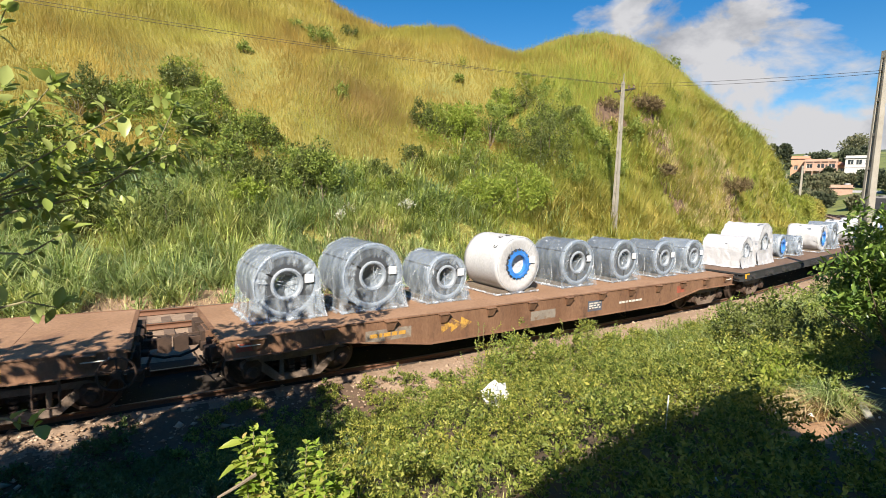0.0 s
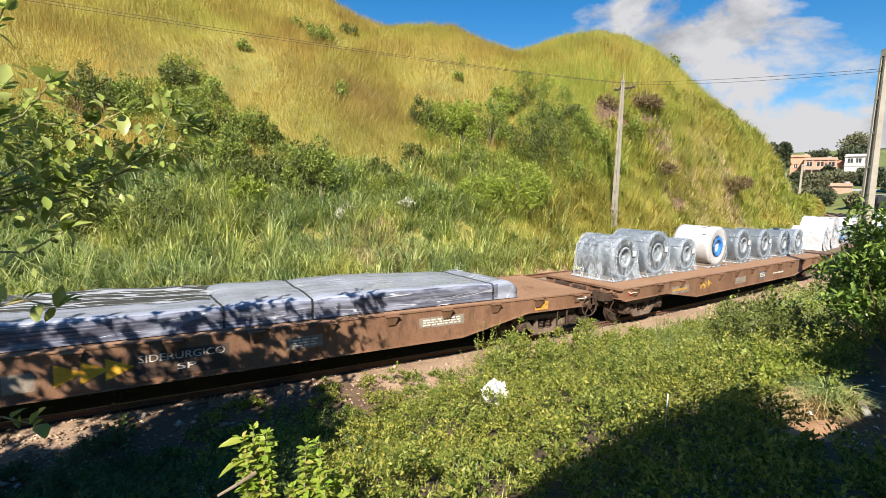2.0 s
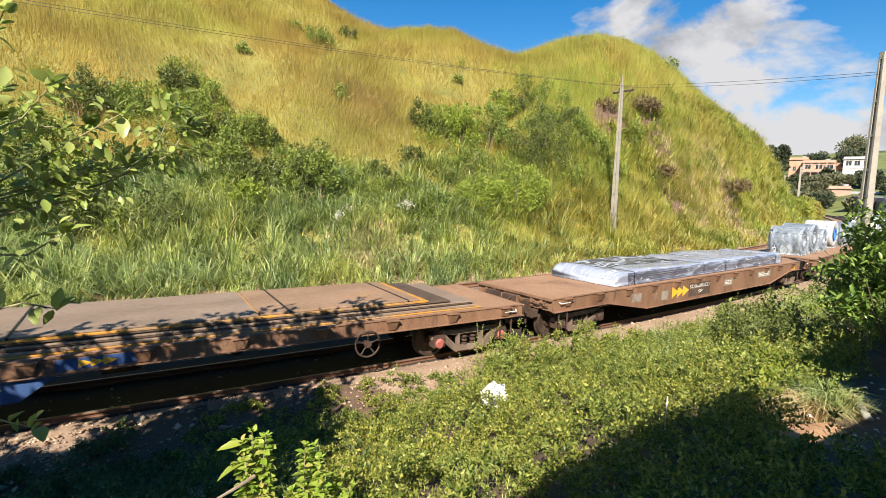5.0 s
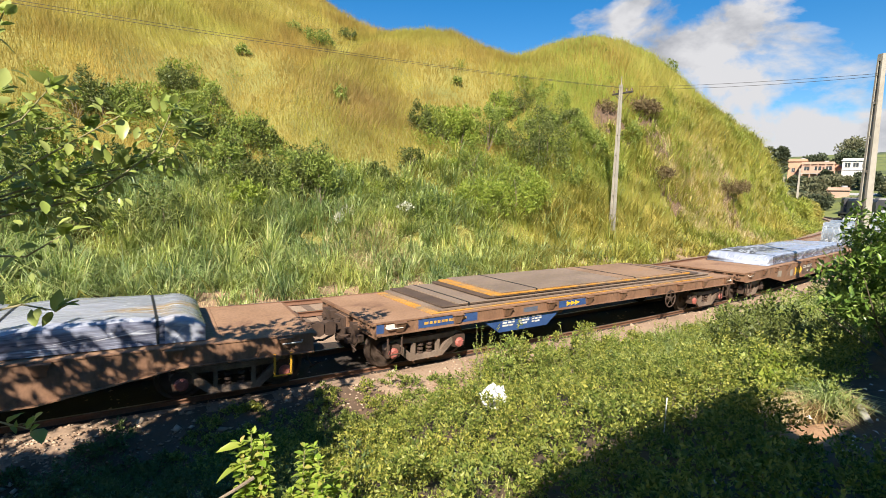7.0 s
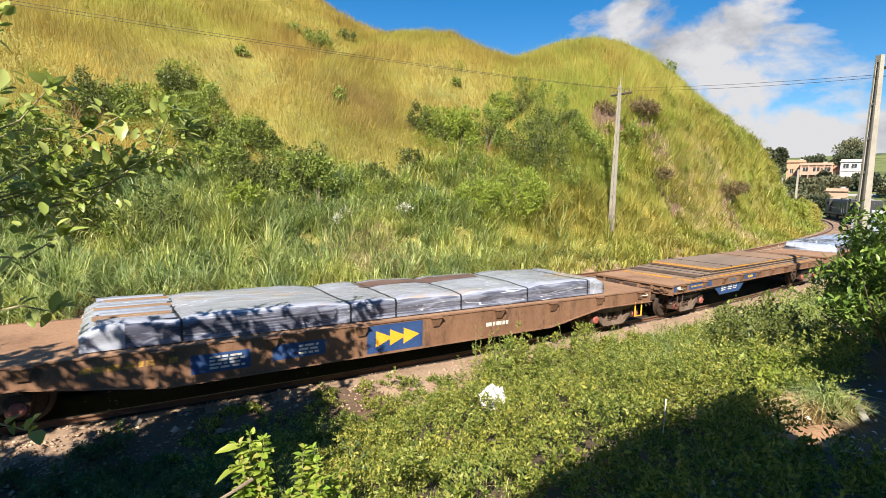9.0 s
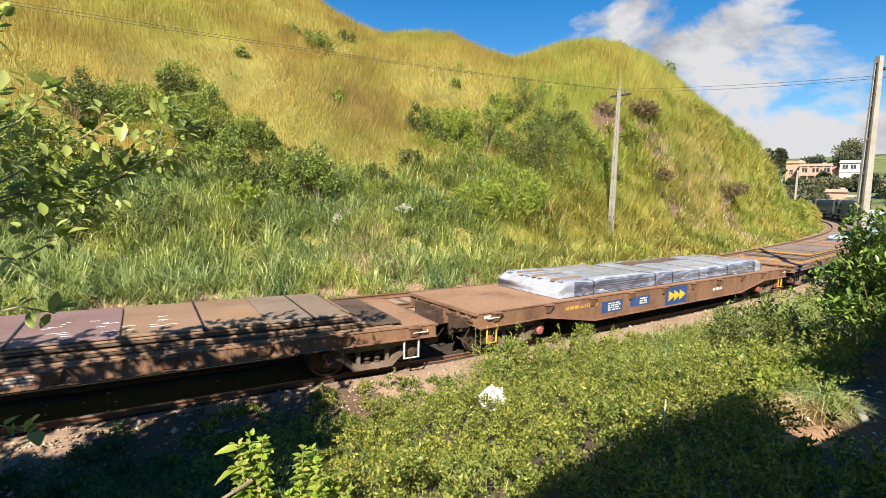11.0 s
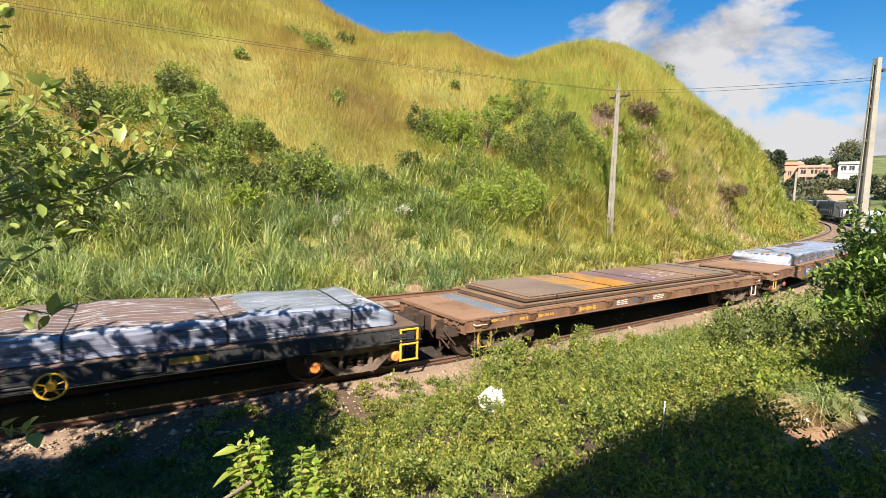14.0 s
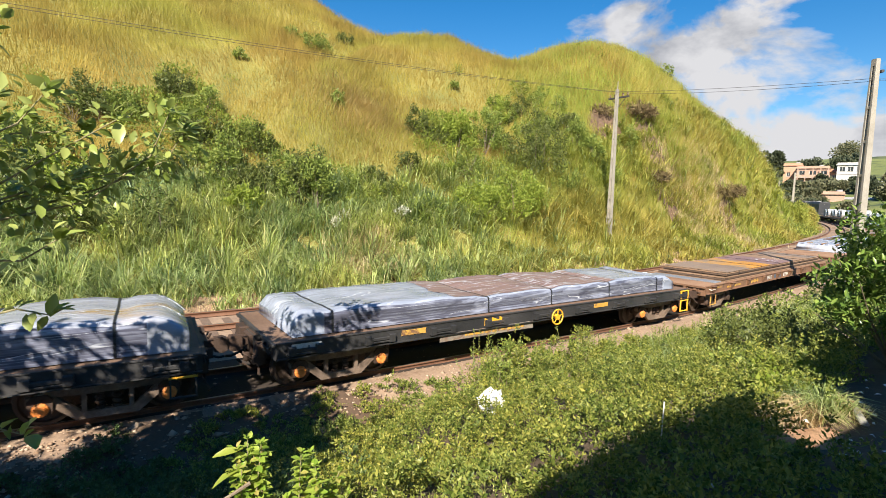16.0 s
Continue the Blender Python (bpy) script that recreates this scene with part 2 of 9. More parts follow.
def leafy(name, colours, rough=0.55, through=0.35, patch=None, patch_scale=0.12, patch2=None, patch2_scale=1.0):
    """Leaves or grass: each leaf takes its own tone; light shines through. patch: two tints that drift over the ground."""
    m, tr, bsdf, link = shader(name)
    geo = tr.nodes.new("ShaderNodeNewGeometry")
    ramp = tr.nodes.new("ShaderNodeValToRGB")
    els = ramp.color_ramp.elements
    while len(els) < len(colours):
        els.new(0.5)
    for i, (e, c) in enumerate(zip(els, colours)):
        e.position, e.color = i / (len(colours) - 1), (*c, 1)
    link(geo.outputs["Random Per Island"], ramp.inputs["Fac"])
    col = ramp.outputs["Color"]
    for pair, scale in ((patch, patch_scale), (patch2, patch2_scale)):
        if not pair:
            continue
        f = ramped(tr, noise_of(tr, space(tr, (1, 1, 1), True), scale, 4.0, 0.6), 0.38, 0.62)
        tint = mixed(tr, f, pair[0], pair[1])
        mul = tr.nodes.new("ShaderNodeMix")
        mul.data_type, mul.blend_type = "RGBA", "MULTIPLY"
        mul.inputs["Factor"].default_value = 1.0
        link(col, mul.inputs["A"])
        link(tint, mul.inputs["B"])
        col = mul.outputs["Result"]
    link(col, bsdf.inputs["Base Color"])
    bsdf.inputs["Roughness"].default_value = rough
    bsdf.inputs["Specular IOR Level"].default_value = 0.35
    tl = tr.nodes.new("ShaderNodeBsdfTranslucent")
    link(col, tl.inputs["Color"])
    mx = tr.nodes.new("ShaderNodeMixShader")
    mx.inputs["Fac"].default_value = through
    link(bsdf.outputs["BSDF"], mx.inputs[1])
    link(tl.outputs["BSDF"], mx.inputs[2])
    link(mx.outputs["Shader"], tr.nodes["Material Output"].inputs["Surface"])
    return m


RUST = surface("rusty_brown_paint", (0.155, 0.078, 0.043), (0.255, 0.140, 0.080), 1.3, 22, 0.75, 0.05, 0.5, (0.075, 0.042, 0.028), (0.54, 0.70), 1.6, stretch=(1.2, 1, 0.45))
DECK_RUST = surface("worn_deck_plate", (0.265, 0.150, 0.083), (0.345, 0.205, 0.122), 0.7, 18, 0.85, 0.05, 0.3, (0.17, 0.088, 0.055), (0.56, 0.75), 1.1)
DARK_RUST = surface("grimy_running_gear", (0.045, 0.028, 0.020), (0.095, 0.058, 0.040), 2.5, 30, 0.8, 0.2, 0.4)
BOGIE_IRON = surface("dusty_cast_bogie", (0.12, 0.085, 0.062), (0.25, 0.185, 0.14), 2.5, 30, 0.8, 0.1, 0.4)
BLACK_PAINT = surface("black_wagon_paint", (0.022, 0.023, 0.025), (0.048, 0.046, 0.045), 1.1, 24, 0.62, 0.1, 0.25, (0.11, 0.06, 0.035), (0.62, 0.78), 1.0)
BLACK_DECK = surface("grimy_rust_deck", (0.14, 0.085, 0.055), (0.21, 0.13, 0.085), 0.9, 20, 0.75, 0.1, 0.3)
BLUE_PAINT = surface("faded_blue_paint", (0.018, 0.05, 0.16), (0.035, 0.085, 0.22), 2.0, 30, 0.6, 0.0, 0.2, (0.12, 0.07, 0.045), (0.64, 0.74), 1.5)
YELLOW = surface("yellow_paint", (0.72, 0.36, 0.02), (0.82, 0.46, 0.04), 2.0, 30, 0.6, 0.0, 0.15, (0.30, 0.16, 0.05), (0.66, 0.78), 2.5)
WORN_YELLOW = surface("worn_yellow_paint", (0.50, 0.26, 0.04), (0.62, 0.36, 0.07), 3.0, 30, 0.7, 0.0, 0.15, (0.17, 0.09, 0.05), (0.50, 0.62), 3.0)
WHITE_PAINT = surface("chalky_white_paint", (0.55, 0.52, 0.46), (0.72, 0.69, 0.62), 4.0, 40, 0.8, 0.0, 0.1, (0.22, 0.13, 0.09), (0.58, 0.70), 5.0)
FADED_PATCH = surface("faded_grey_stencil_patch", (0.20, 0.17, 0.14), (0.30, 0.26, 0.21), 3.0, 40, 0.8, 0.0, 0.1, (0.17, 0.09, 0.05), (0.5, 0.64), 4.0)
ORANGE_CAP = surface("orange_axle_cap_paint", (0.70, 0.20, 0.03), (0.85, 0.32, 0.08), 6.0, 40, 0.6, 0.0, 0.1)
RED_CAP = surface("red_axle_cap_paint", (0.28, 0.07, 0.055), (0.40, 0.14, 0.11), 6.0, 40, 0.6, 0.0, 0.1)
WHEEL_STEEL = surface("grimy_wheel_steel", (0.045, 0.031, 0.024), (0.095, 0.066, 0.05), 5.0, 40, 0.6, 0.3, 0.2)
RAIL_STEEL = surface("rusty_rail_side", (0.145, 0.068, 0.038), (0.21, 0.105, 0.06), 1.5, 30, 0.8, 0.1, 0.3)
RAIL_TOP = surface("polished_rail_head", (0.26, 0.22, 0.19), (0.40, 0.36, 0.33), 3.0, 40, 0.4, 0.8, 0.05)
SLEEPER_WOOD = surface("weathered_sleeper", (0.13, 0.085, 0.06), (0.20, 0.14, 0.10), 2.0, 35, 0.9, 0.0, 0.5, stretch=(1, 6, 1))
CONCRETE = surface("weathered_pole_concrete", (0.27, 0.245, 0.20), (0.38, 0.35, 0.29), 1.5, 40, 0.85, 0.0, 0.3, (0.24, 0.22, 0.18), (0.60, 0.75), 1.2)
SOIL = surface("bare_earth", (0.26, 0.165, 0.105), (0.36, 0.25, 0.165), 0.8, 25, 0.95, 0.0, 0.6, (0.14, 0.09, 0.055), (0.55, 0.7), 0.5, world=True)
# ---- mesh building ----
class Geo:
    """Collects boxes, prisms, tubes and discs into one mesh."""

    def __init__(self):
        self.v, self.f, self.n = [], [], []

    def add(self, verts, faces, slot=0):
        o = len(self.v)
        self.v += [tuple(p) for p in verts]
        self.f += [tuple(i + o for i in q) for q in faces]
        self.n += [slot] * len(faces)
        return self

    def box(self, x0, x1, y0, y1, z0, z1, slot=0):
        v = [(x, y, z) for z in (z0, z1) for y in (y0, y1) for x in (x0, x1)]
        return self.add(v, [(0, 2, 3, 1), (4, 5, 7, 6), (0, 1, 5, 4), (2, 6, 7, 3), (0, 4, 6, 2), (1, 3, 7, 5)], slot)

    def bar(self, x0, x1, y0, y1, z0, z1, b=0.012, slot=0):
        """A box with its long edges chamfered."""
        p = [(y0 + b, z0), (y1 - b, z0), (y1, z0 + b), (y1, z1 - b), (y1 - b, z1), (y0 + b, z1), (y0, z1 - b), (y0, z0 + b)]
        v = [(x, y, z) for x in (x0, x1) for y, z in p]
        f = [tuple(range(7, -1, -1)), tuple(range(8, 16))] + [(i, (i + 1) % 8, 8 + (i + 1) % 8, 8 + i) for i in range(8)]
        return self.add(v, f, slot)

    def prism(self, poly, y0, y1, slot=0):
        """An outline in x, z pushed along y."""
        n = len(poly)
        v = [(x, y, z) for y in (y0, y1) for x, z in poly]
        f = [tuple(range(n)), tuple(range(2 * n - 1, n - 1, -1))] + [(i, n + i, n + (i + 1) % n, (i + 1) % n) for i in range(n)]
        return self.add(v, f, slot)

    def tube(self, p, q, r, n=8, r2=None, slot=0, caps=True):
        p, q = Vector(p), Vector(q)
        a = (q - p).normalized()
        u = a.orthogonal().normalized()
        w = a.cross(u)
        r2 = r if r2 is None else r2
        v = []
        for c, rad in ((p, r), (q, r2)):
            v += [c + (u * math.cos(2 * math.pi * i / n) + w * math.sin(2 * math.pi * i / n)) * rad for i in range(n)]
        f = [(i, (i + 1) % n, n + (i + 1) % n, n + i) for i in range(n)]
        if caps:
            f += [tuple(range(n - 1, -1, -1)), tuple(range(n, 2 * n))]
        return self.add(v, f, slot)

    def lathe(self, prof, axis_y=True, n=24, centre=(0, 0, 0), slot=0):
        """A profile of (radius, offset) turned round the y axis (or z)."""
        v, f, m = [], [], len(prof)
        for i in range(n):
            a = 2 * math.pi * i / n
            for r, o in prof:
                c, s = r * math.cos(a), r * math.sin(a)
                v.append((centre[0] + c, centre[1] + o, centre[2] + s) if axis_y else (centre[0] + c, centre[1] + s, centre[2] + o))
        for i in range(n):
            j = (i + 1) % n
            for k in range(m - 1):
                f.append((i * m + k, j * m + k, j * m + k + 1, i * m + k + 1))
        return self.add(v, f, slot)

    def path(self, pts, r, n=6, slot=0):
        """A bent rod through the points, in one piece."""
        pts = [Vector(q) for q in pts]
        closed = (pts[0] - pts[-1]).length < 1e-5
        v, k, u = [], len(pts), None
        for i, q in enumerate(pts):
            a = pts[i - 1] if i else (pts[-2] if closed else pts[0])
            b = pts[i + 1] if i < k - 1 else (pts[1] if closed else pts[-1])
            d = (b - a).normalized()
            u = d.orthogonal().normalized() if u is None else (u - d * u.dot(d)).normalized()
            w = d.cross(u)
            v += [q + (u * math.cos(2 * math.pi * j / n) + w * math.sin(2 * math.pi * j / n)) * r for j in range(n)]
        f = [(i * n + j, i * n + (j + 1) % n, (i + 1) * n + (j + 1) % n, (i + 1) * n + j) for i in range(k - 1) for j in range(n)]
        if not closed:
            f += [tuple(range(n - 1, -1, -1)), tuple(range((k - 1) * n, k * n))]
        return self.add(v, f, slot)

    def mesh(self, name, mats, smooth=False):
        me = bpy.data.meshes.new(name)
        me.from_pydata(self.v, [], self.f)
        for m in mats if isinstance(mats, (list, tuple)) else [mats]:
            me.materials.append(m)
        me.polygons.foreach_set("material_index", self.n)
        bm = bmesh.new()
        bm.from_mesh(me)
        bmesh.ops.recalc_face_normals(bm, faces=bm.faces)
        bm.to_mesh(me)
        bm.free()
        if smooth:
            me.polygons.foreach_set("use_smooth", [True] * len(me.polygons))
        me.update()
        return me


def part(name, geo, mats, parent=None, label="", at=None, smooth=False):
    """One mesh object, under a thing or under a part."""
    me = geo if isinstance(geo, bpy.types.Mesh) else geo.mesh(name, mats, smooth)
    ob = new(name, me)
    if parent is not None:
        ob.parent = parent
    if at is not None:
        ob.matrix_basis = at
    return tagged(ob, label)


def raw_mesh(name, verts, faces, mat, smooth=False):
    """A mesh from arrays: verts (n, 3), faces (m, 3 or 4)."""
    verts, faces = np.asarray(verts, np.float32), np.asarray(faces, np.int32)
    me = bpy.data.meshes.new(name)
    k = faces.shape[1]
    me.vertices.add(len(verts))
    me.vertices.foreach_set("co", verts.ravel())
    me.loops.add(faces.size)
    me.loops.foreach_set("vertex_index", faces.ravel())
    me.polygons.add(len(faces))
    me.polygons.foreach_set("loop_start", np.arange(0, faces.size, k, dtype=np.int32))
    me.materials.append(mat)
    if smooth:
        me.polygons.foreach_set("use_smooth", np.ones(len(faces), bool))
    me.update(calc_edges=True)
    return me


def thing(name, label, category, group="", at=None, kind=""):
    ob = new(name)
    ob.empty_display_size = 0.2
    if at is not None:
        ob.matrix_basis = at
    return tagged(ob, label, category, group, kind)


MOVES = []      # (thing, s of its centre at the start, half the bogie distance, offset on the wagon)


def train_pose(s, half=6.0):
    """The pose of a vehicle whose bogies stand at s - half and s + half."""
    a, b = Vector(on_track(s - half, 0)), Vector(on_track(s + half, 0))
    d = (b - a).normalized()
    side = Vector((0, 0, 1)).cross(d).normalized()
    up = d.cross(side)
    c = (a + b) / 2
    return Matrix(((d.x, side.x, up.x, c.x), (d.y, side.y, up.y, c.y), (d.z, side.z, up.z, c.z), (0, 0, 0, 1)))


def motions():
    """Runs the train: each vehicle and load along the track, each wheelset round its axle."""
    times = [i * 0.5 for i in range(33)]
    for ob, s0, half, off in MOVES:
        walk(ob, [(t, train_pose(s0 + run(t), half) @ off) for t in times])
    fine = [i * 0.1 for i in range(161)]
    for ob, off in WHEELS:
        walk(ob, [(t, off @ pose(0, 0, 0, 0, math.degrees(run(t) / 0.42), 0)) for t in fine])


WHEELS = []
# ---- ground, ballast and track ----
HILL_TURF = surface("dry_hill_turf", (0.27, 0.23, 0.06), (0.19, 0.185, 0.04), 0.12, 9, 0.95, 0.0, 0.8, (0.10, 0.12, 0.03), (0.52, 0.66), 0.05, world=True)
BANK_TURF = surface("leaf_littered_bank_soil", (0.085, 0.058, 0.034), (0.135, 0.092, 0.055), 0.9, 20, 0.95, 0.0, 0.8, (0.05, 0.04, 0.028), (0.52, 0.66), 0.7, world=True)
FAR_TURF = surface("far_green_hillside", (0.11, 0.14, 0.035), (0.19, 0.21, 0.055), 0.05, 1.5, 0.95, 0.0, 0.5, (0.045, 0.065, 0.025), (0.5, 0.6), 0.04, world=True)
BALLAST = surface("dusty_ballast", (0.245, 0.165, 0.112), (0.35, 0.25, 0.172), 0.8, 16, 0.95, 0.0, 0.9, (0.15, 0.095, 0.065), (0.54, 0.7), 0.6, world=True)
# ballast in near-black tones that stand in for shade under the wagons
SHADE_BALLAST = surface("shade_dark_ballast", (0.022, 0.016, 0.012), (0.045, 0.031, 0.023), 0.8, 16, 0.9, 0.0, 0.9, (0.05, 0.036, 0.028), (0.5, 0.68), 0.7, world=True)
# soil darkened to carry the tree's shade on the shoulder
SHADE_SOIL = surface("shade_dark_soil", (0.09, 0.057, 0.035), (0.15, 0.095, 0.06), 1.3, 22, 0.95, 0.0, 1.0, (0.085, 0.06, 0.036), (0.5, 0.64), 1.1, world=True)
STONE = leafy("ballast_stone", [(0.17, 0.108, 0.068), (0.27, 0.18, 0.118), (0.36, 0.26, 0.18), (0.43, 0.34, 0.25)], 0.9, 0.0)


def build_ground():
    az = np.radians(np.concatenate([np.arange(-180, -20, 5), np.arange(-20, 82, 0.6), np.arange(82, 180, 5)]))
    rad = np.concatenate([[0.0], np.arange(0.3, 14, 0.3), np.arange(14, 32, 0.45), np.arange(32, 110, 1.3), np.geomspace(110, 3800, 34)])
    a, r = np.meshgrid(az, rad, indexing="ij")
    x, y = np.sin(a) * r + 0.02, np.cos(a) * r + 0.03
    z = land(x, y)
    n, m = x.shape
    i, j = np.meshgrid(np.arange(n), np.arange(m - 1), indexing="ij")
    k = (i + 1) % n
    faces = np.stack([i * m + j, i * m + j + 1, k * m + j + 1, k * m + j], -1).reshape(-1, 4)
    me = raw_mesh("ground", np.stack([x, y, z], -1).reshape(-1, 3), faces, SOIL, True)
    for mat in (HILL_TURF, BANK_TURF, FAR_TURF):
        me.materials.append(mat)
    cx, cy = x.ravel()[faces].mean(1), y.ravel()[faces].mean(1)
    s, lat = track_coords(cx, cy)
    rr = np.hypot(cx, cy)
    slot = np.where(lat < FOOT - 0.4, 1, np.where(lat > np.interp(s, [3, 5], [2.25, 3.4]) + 0.4 * lumps(cx, cy, 1.3), 2, 0))
    slot = np.where(rr > 135, 3, slot)
    me.polygons.foreach_set("material_index", slot.astype(np.int32))
    tagged(new("ground", me), "grassy railway cutting with bare earth beside the tracks", "ground", kind="structure")


def along(prof, s0, s1, step, shift, lift=0.0):
    """A profile of (lat, z) drawn along the track."""
    s = np.arange(s0, s1 + 0.01, step)
    p = np.array(prof, float)
    pts = np.concatenate([on_track(s, shift + l, z + lift)[:, None] for l, z in p], 1)
    n, m = len(s), len(p)
    i, j = np.meshgrid(np.arange(n - 1), np.arange(m), indexing="ij")
    k = (j + 1) % m
    faces = np.stack([i * m + j, i * m + k, (i + 1) * m + k, (i + 1) * m + j], -1).reshape(-1, 4)
    return pts.reshape(-1, 3), faces


RAIL_PROFILE = [(-0.07, -0.16), (0.07, -0.16), (0.065, -0.145), (0.012, -0.12), (0.012, -0.045), (0.036, -0.035), (0.036, -0.006), (0.028, 0.0), (-0.028, 0.0), (-0.036, -0.006), (-0.036, -0.035), (-0.012, -0.045), (-0.012, -0.12), (-0.065, -0.145)]


def build_track(name, shift, lift, label, first, count):
    track = thing(name, label, "railway track", kind="structure")
    for side in (-0.8 - 0.036, 0.8 + 0.036):
        v, f = along(RAIL_PROFILE, -60, 235, 1.0, shift + side, lift)
        me = raw_mesh("rail", v, f, RAIL_STEEL)
        me.materials.append(RAIL_TOP)
        me.polygons.foreach_set("material_index", (np.arange(len(f)) % 14 == 7).astype(np.int32))
        part("rail", me, None, track, "rust-brown steel rail with a polished head")
    g = Geo().bar(-0.12, 0.12, -1.4, 1.4, -0.33, -0.155, 0.02)
    me = g.mesh("sleeper", SLEEPER_WOOD)
    rnd = random.Random(3)
    for i in range(count):
        s = first + i * 0.6
        th = float(np.interp(s, S_GRID, TH))
        x, y, z = on_track(s, shift, lift)
        part("sleeper", me, None, track, at=pose(x, y, z + rnd.uniform(-0.045, -0.012), 0, 0, math.degrees(th) + rnd.uniform(-1.5, 1.5)))


def build_ballast():
    prof = [(2.75, -0.50), (2.1, -0.30), (1.75, -0.15), (1.0, -0.105), (0, -0.135), (-1.0, -0.12), (-1.9, -0.17), (-2.7, -0.05), (-3.5, 0.11), (-4.6, 0.11), (-5.7, 0.12), (-6.3, 0.05), (-7.2, -0.1), (-8.6, -0.2), (-8.6, -0.8), (2.75, -0.8)]
    v, f = along(prof, -60, 235, 0.8, 0)
    v[:, 2] += 0.025 * lumps(v[:, 0], v[:, 1], 0.5)
    me = raw_mesh("ballast", v, f, BALLAST, True)
    # stone between and beside the main track's rails, coloured near-black for the train's shade
    me.materials.append(SHADE_BALLAST)
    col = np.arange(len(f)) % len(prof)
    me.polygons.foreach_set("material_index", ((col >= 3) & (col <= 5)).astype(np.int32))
    bed = tagged(new("ballast", me), "dusty brown crushed-stone ballast under two tracks", "ballast", kind="structure")
    # a soil sheet over the near shoulder, its dark colour standing for tree shade
    ss, ll = np.meshgrid(np.arange(-9, 5.4, 0.09), np.arange(1.1, 2.85, 0.07), indexing="ij")
    q = on_track(ss.ravel(), ll.ravel(), np.interp(ll.ravel(), [1.0, 1.75, 2.1, 2.75], [-0.105, -0.15, -0.30, -0.50]))
    q[:, 2] = np.maximum(q[:, 2] + 0.025 * lumps(q[:, 0], q[:, 1], 0.5), land(q[:, 0], q[:, 1])) + 0.022
    a, b = np.meshgrid(np.arange(ss.shape[0] - 1), np.arange(ss.shape[1] - 1), indexing="ij")
    m = ss.shape[1]
    fs = np.stack([a * m + b, a * m + b + 1, (a + 1) * m + b + 1, (a + 1) * m + b], -1).reshape(-1, 4)
    cs, cl = ss.ravel()[fs].mean(1), ll.ravel()[fs].mean(1)
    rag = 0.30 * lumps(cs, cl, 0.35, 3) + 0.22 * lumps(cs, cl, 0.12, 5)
    # left open where the sunlit patch of ballast is to show
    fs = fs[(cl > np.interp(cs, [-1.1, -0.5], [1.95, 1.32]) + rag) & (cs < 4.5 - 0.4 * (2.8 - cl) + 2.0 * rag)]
    tagged(new("shaded_shoulder", raw_mesh("shaded_shoulder", q, fs, SHADE_SOIL, True)), "soil on the ballast shoulder, coloured dark for the tree's shade", "soil", kind="structure")
    # loose stones on the near shoulder and between the rails
    rng = np.random.default_rng(5)
    n = 13000
    s = -7 + 42 * rng.random(n) ** 1.5
    lat = np.where(rng.random(n) < 0.93, 0.95 + 2.4 * rng.random(n) ** 1.3, -0.75 + 1.5 * rng.random(n))
    few = ~((s < 5) & (lat > 1.45) & (s > -0.8) & (rng.random(n) < 0.35))
    s, lat = s[few], lat[few]
    n = len(s)
    top = np.interp(-lat, [-3.4, -2.75, -2.1, -1.75, -1.0, 0, 1], [-0.42, -0.42, -0.30, -0.16, -0.115, -0.145, -0.13])
    c = on_track(s, lat, top)
    size = 0.016 + 0.034 * rng.random(n) ** 2
    size = np.where(rng.random(n) < np.where((s < 5) & (lat < 1.9), 0.05, 0.015), size * 2.2, size)
    c[:, 2] += np.where((s < 5) & (lat > 1.3), 0.03, 0)
    octa = np.array([(1, 0, 0), (-1, 0, 0), (0, 1, 0), (0, -1, 0), (0, 0, 1), (0, 0, -1)], float)
    tri = np.array([(0, 2, 4), (2, 1, 4), (1, 3, 4), (3, 0, 4), (2, 0, 5), (1, 2, 5), (3, 1, 5), (0, 3, 5)])
    jit = octa[None] * rng.uniform(0.55, 1.25, (n, 6, 3)) + rng.uniform(-0.3, 0.3, (n, 6, 3))
    v = c[:, None] + jit * size[:, None, None] * np.array([1.1, 1.0, 0.7])
    f = (tri[None] + np.arange(n)[:, None, None] * 6).reshape(-1, 3)
    st = part("loose_stones", raw_mesh("loose_stones", v.reshape(-1, 3), f, STONE), None, bed)
    tagged(st, kind="stuff")


build_ground()
build_ballast()
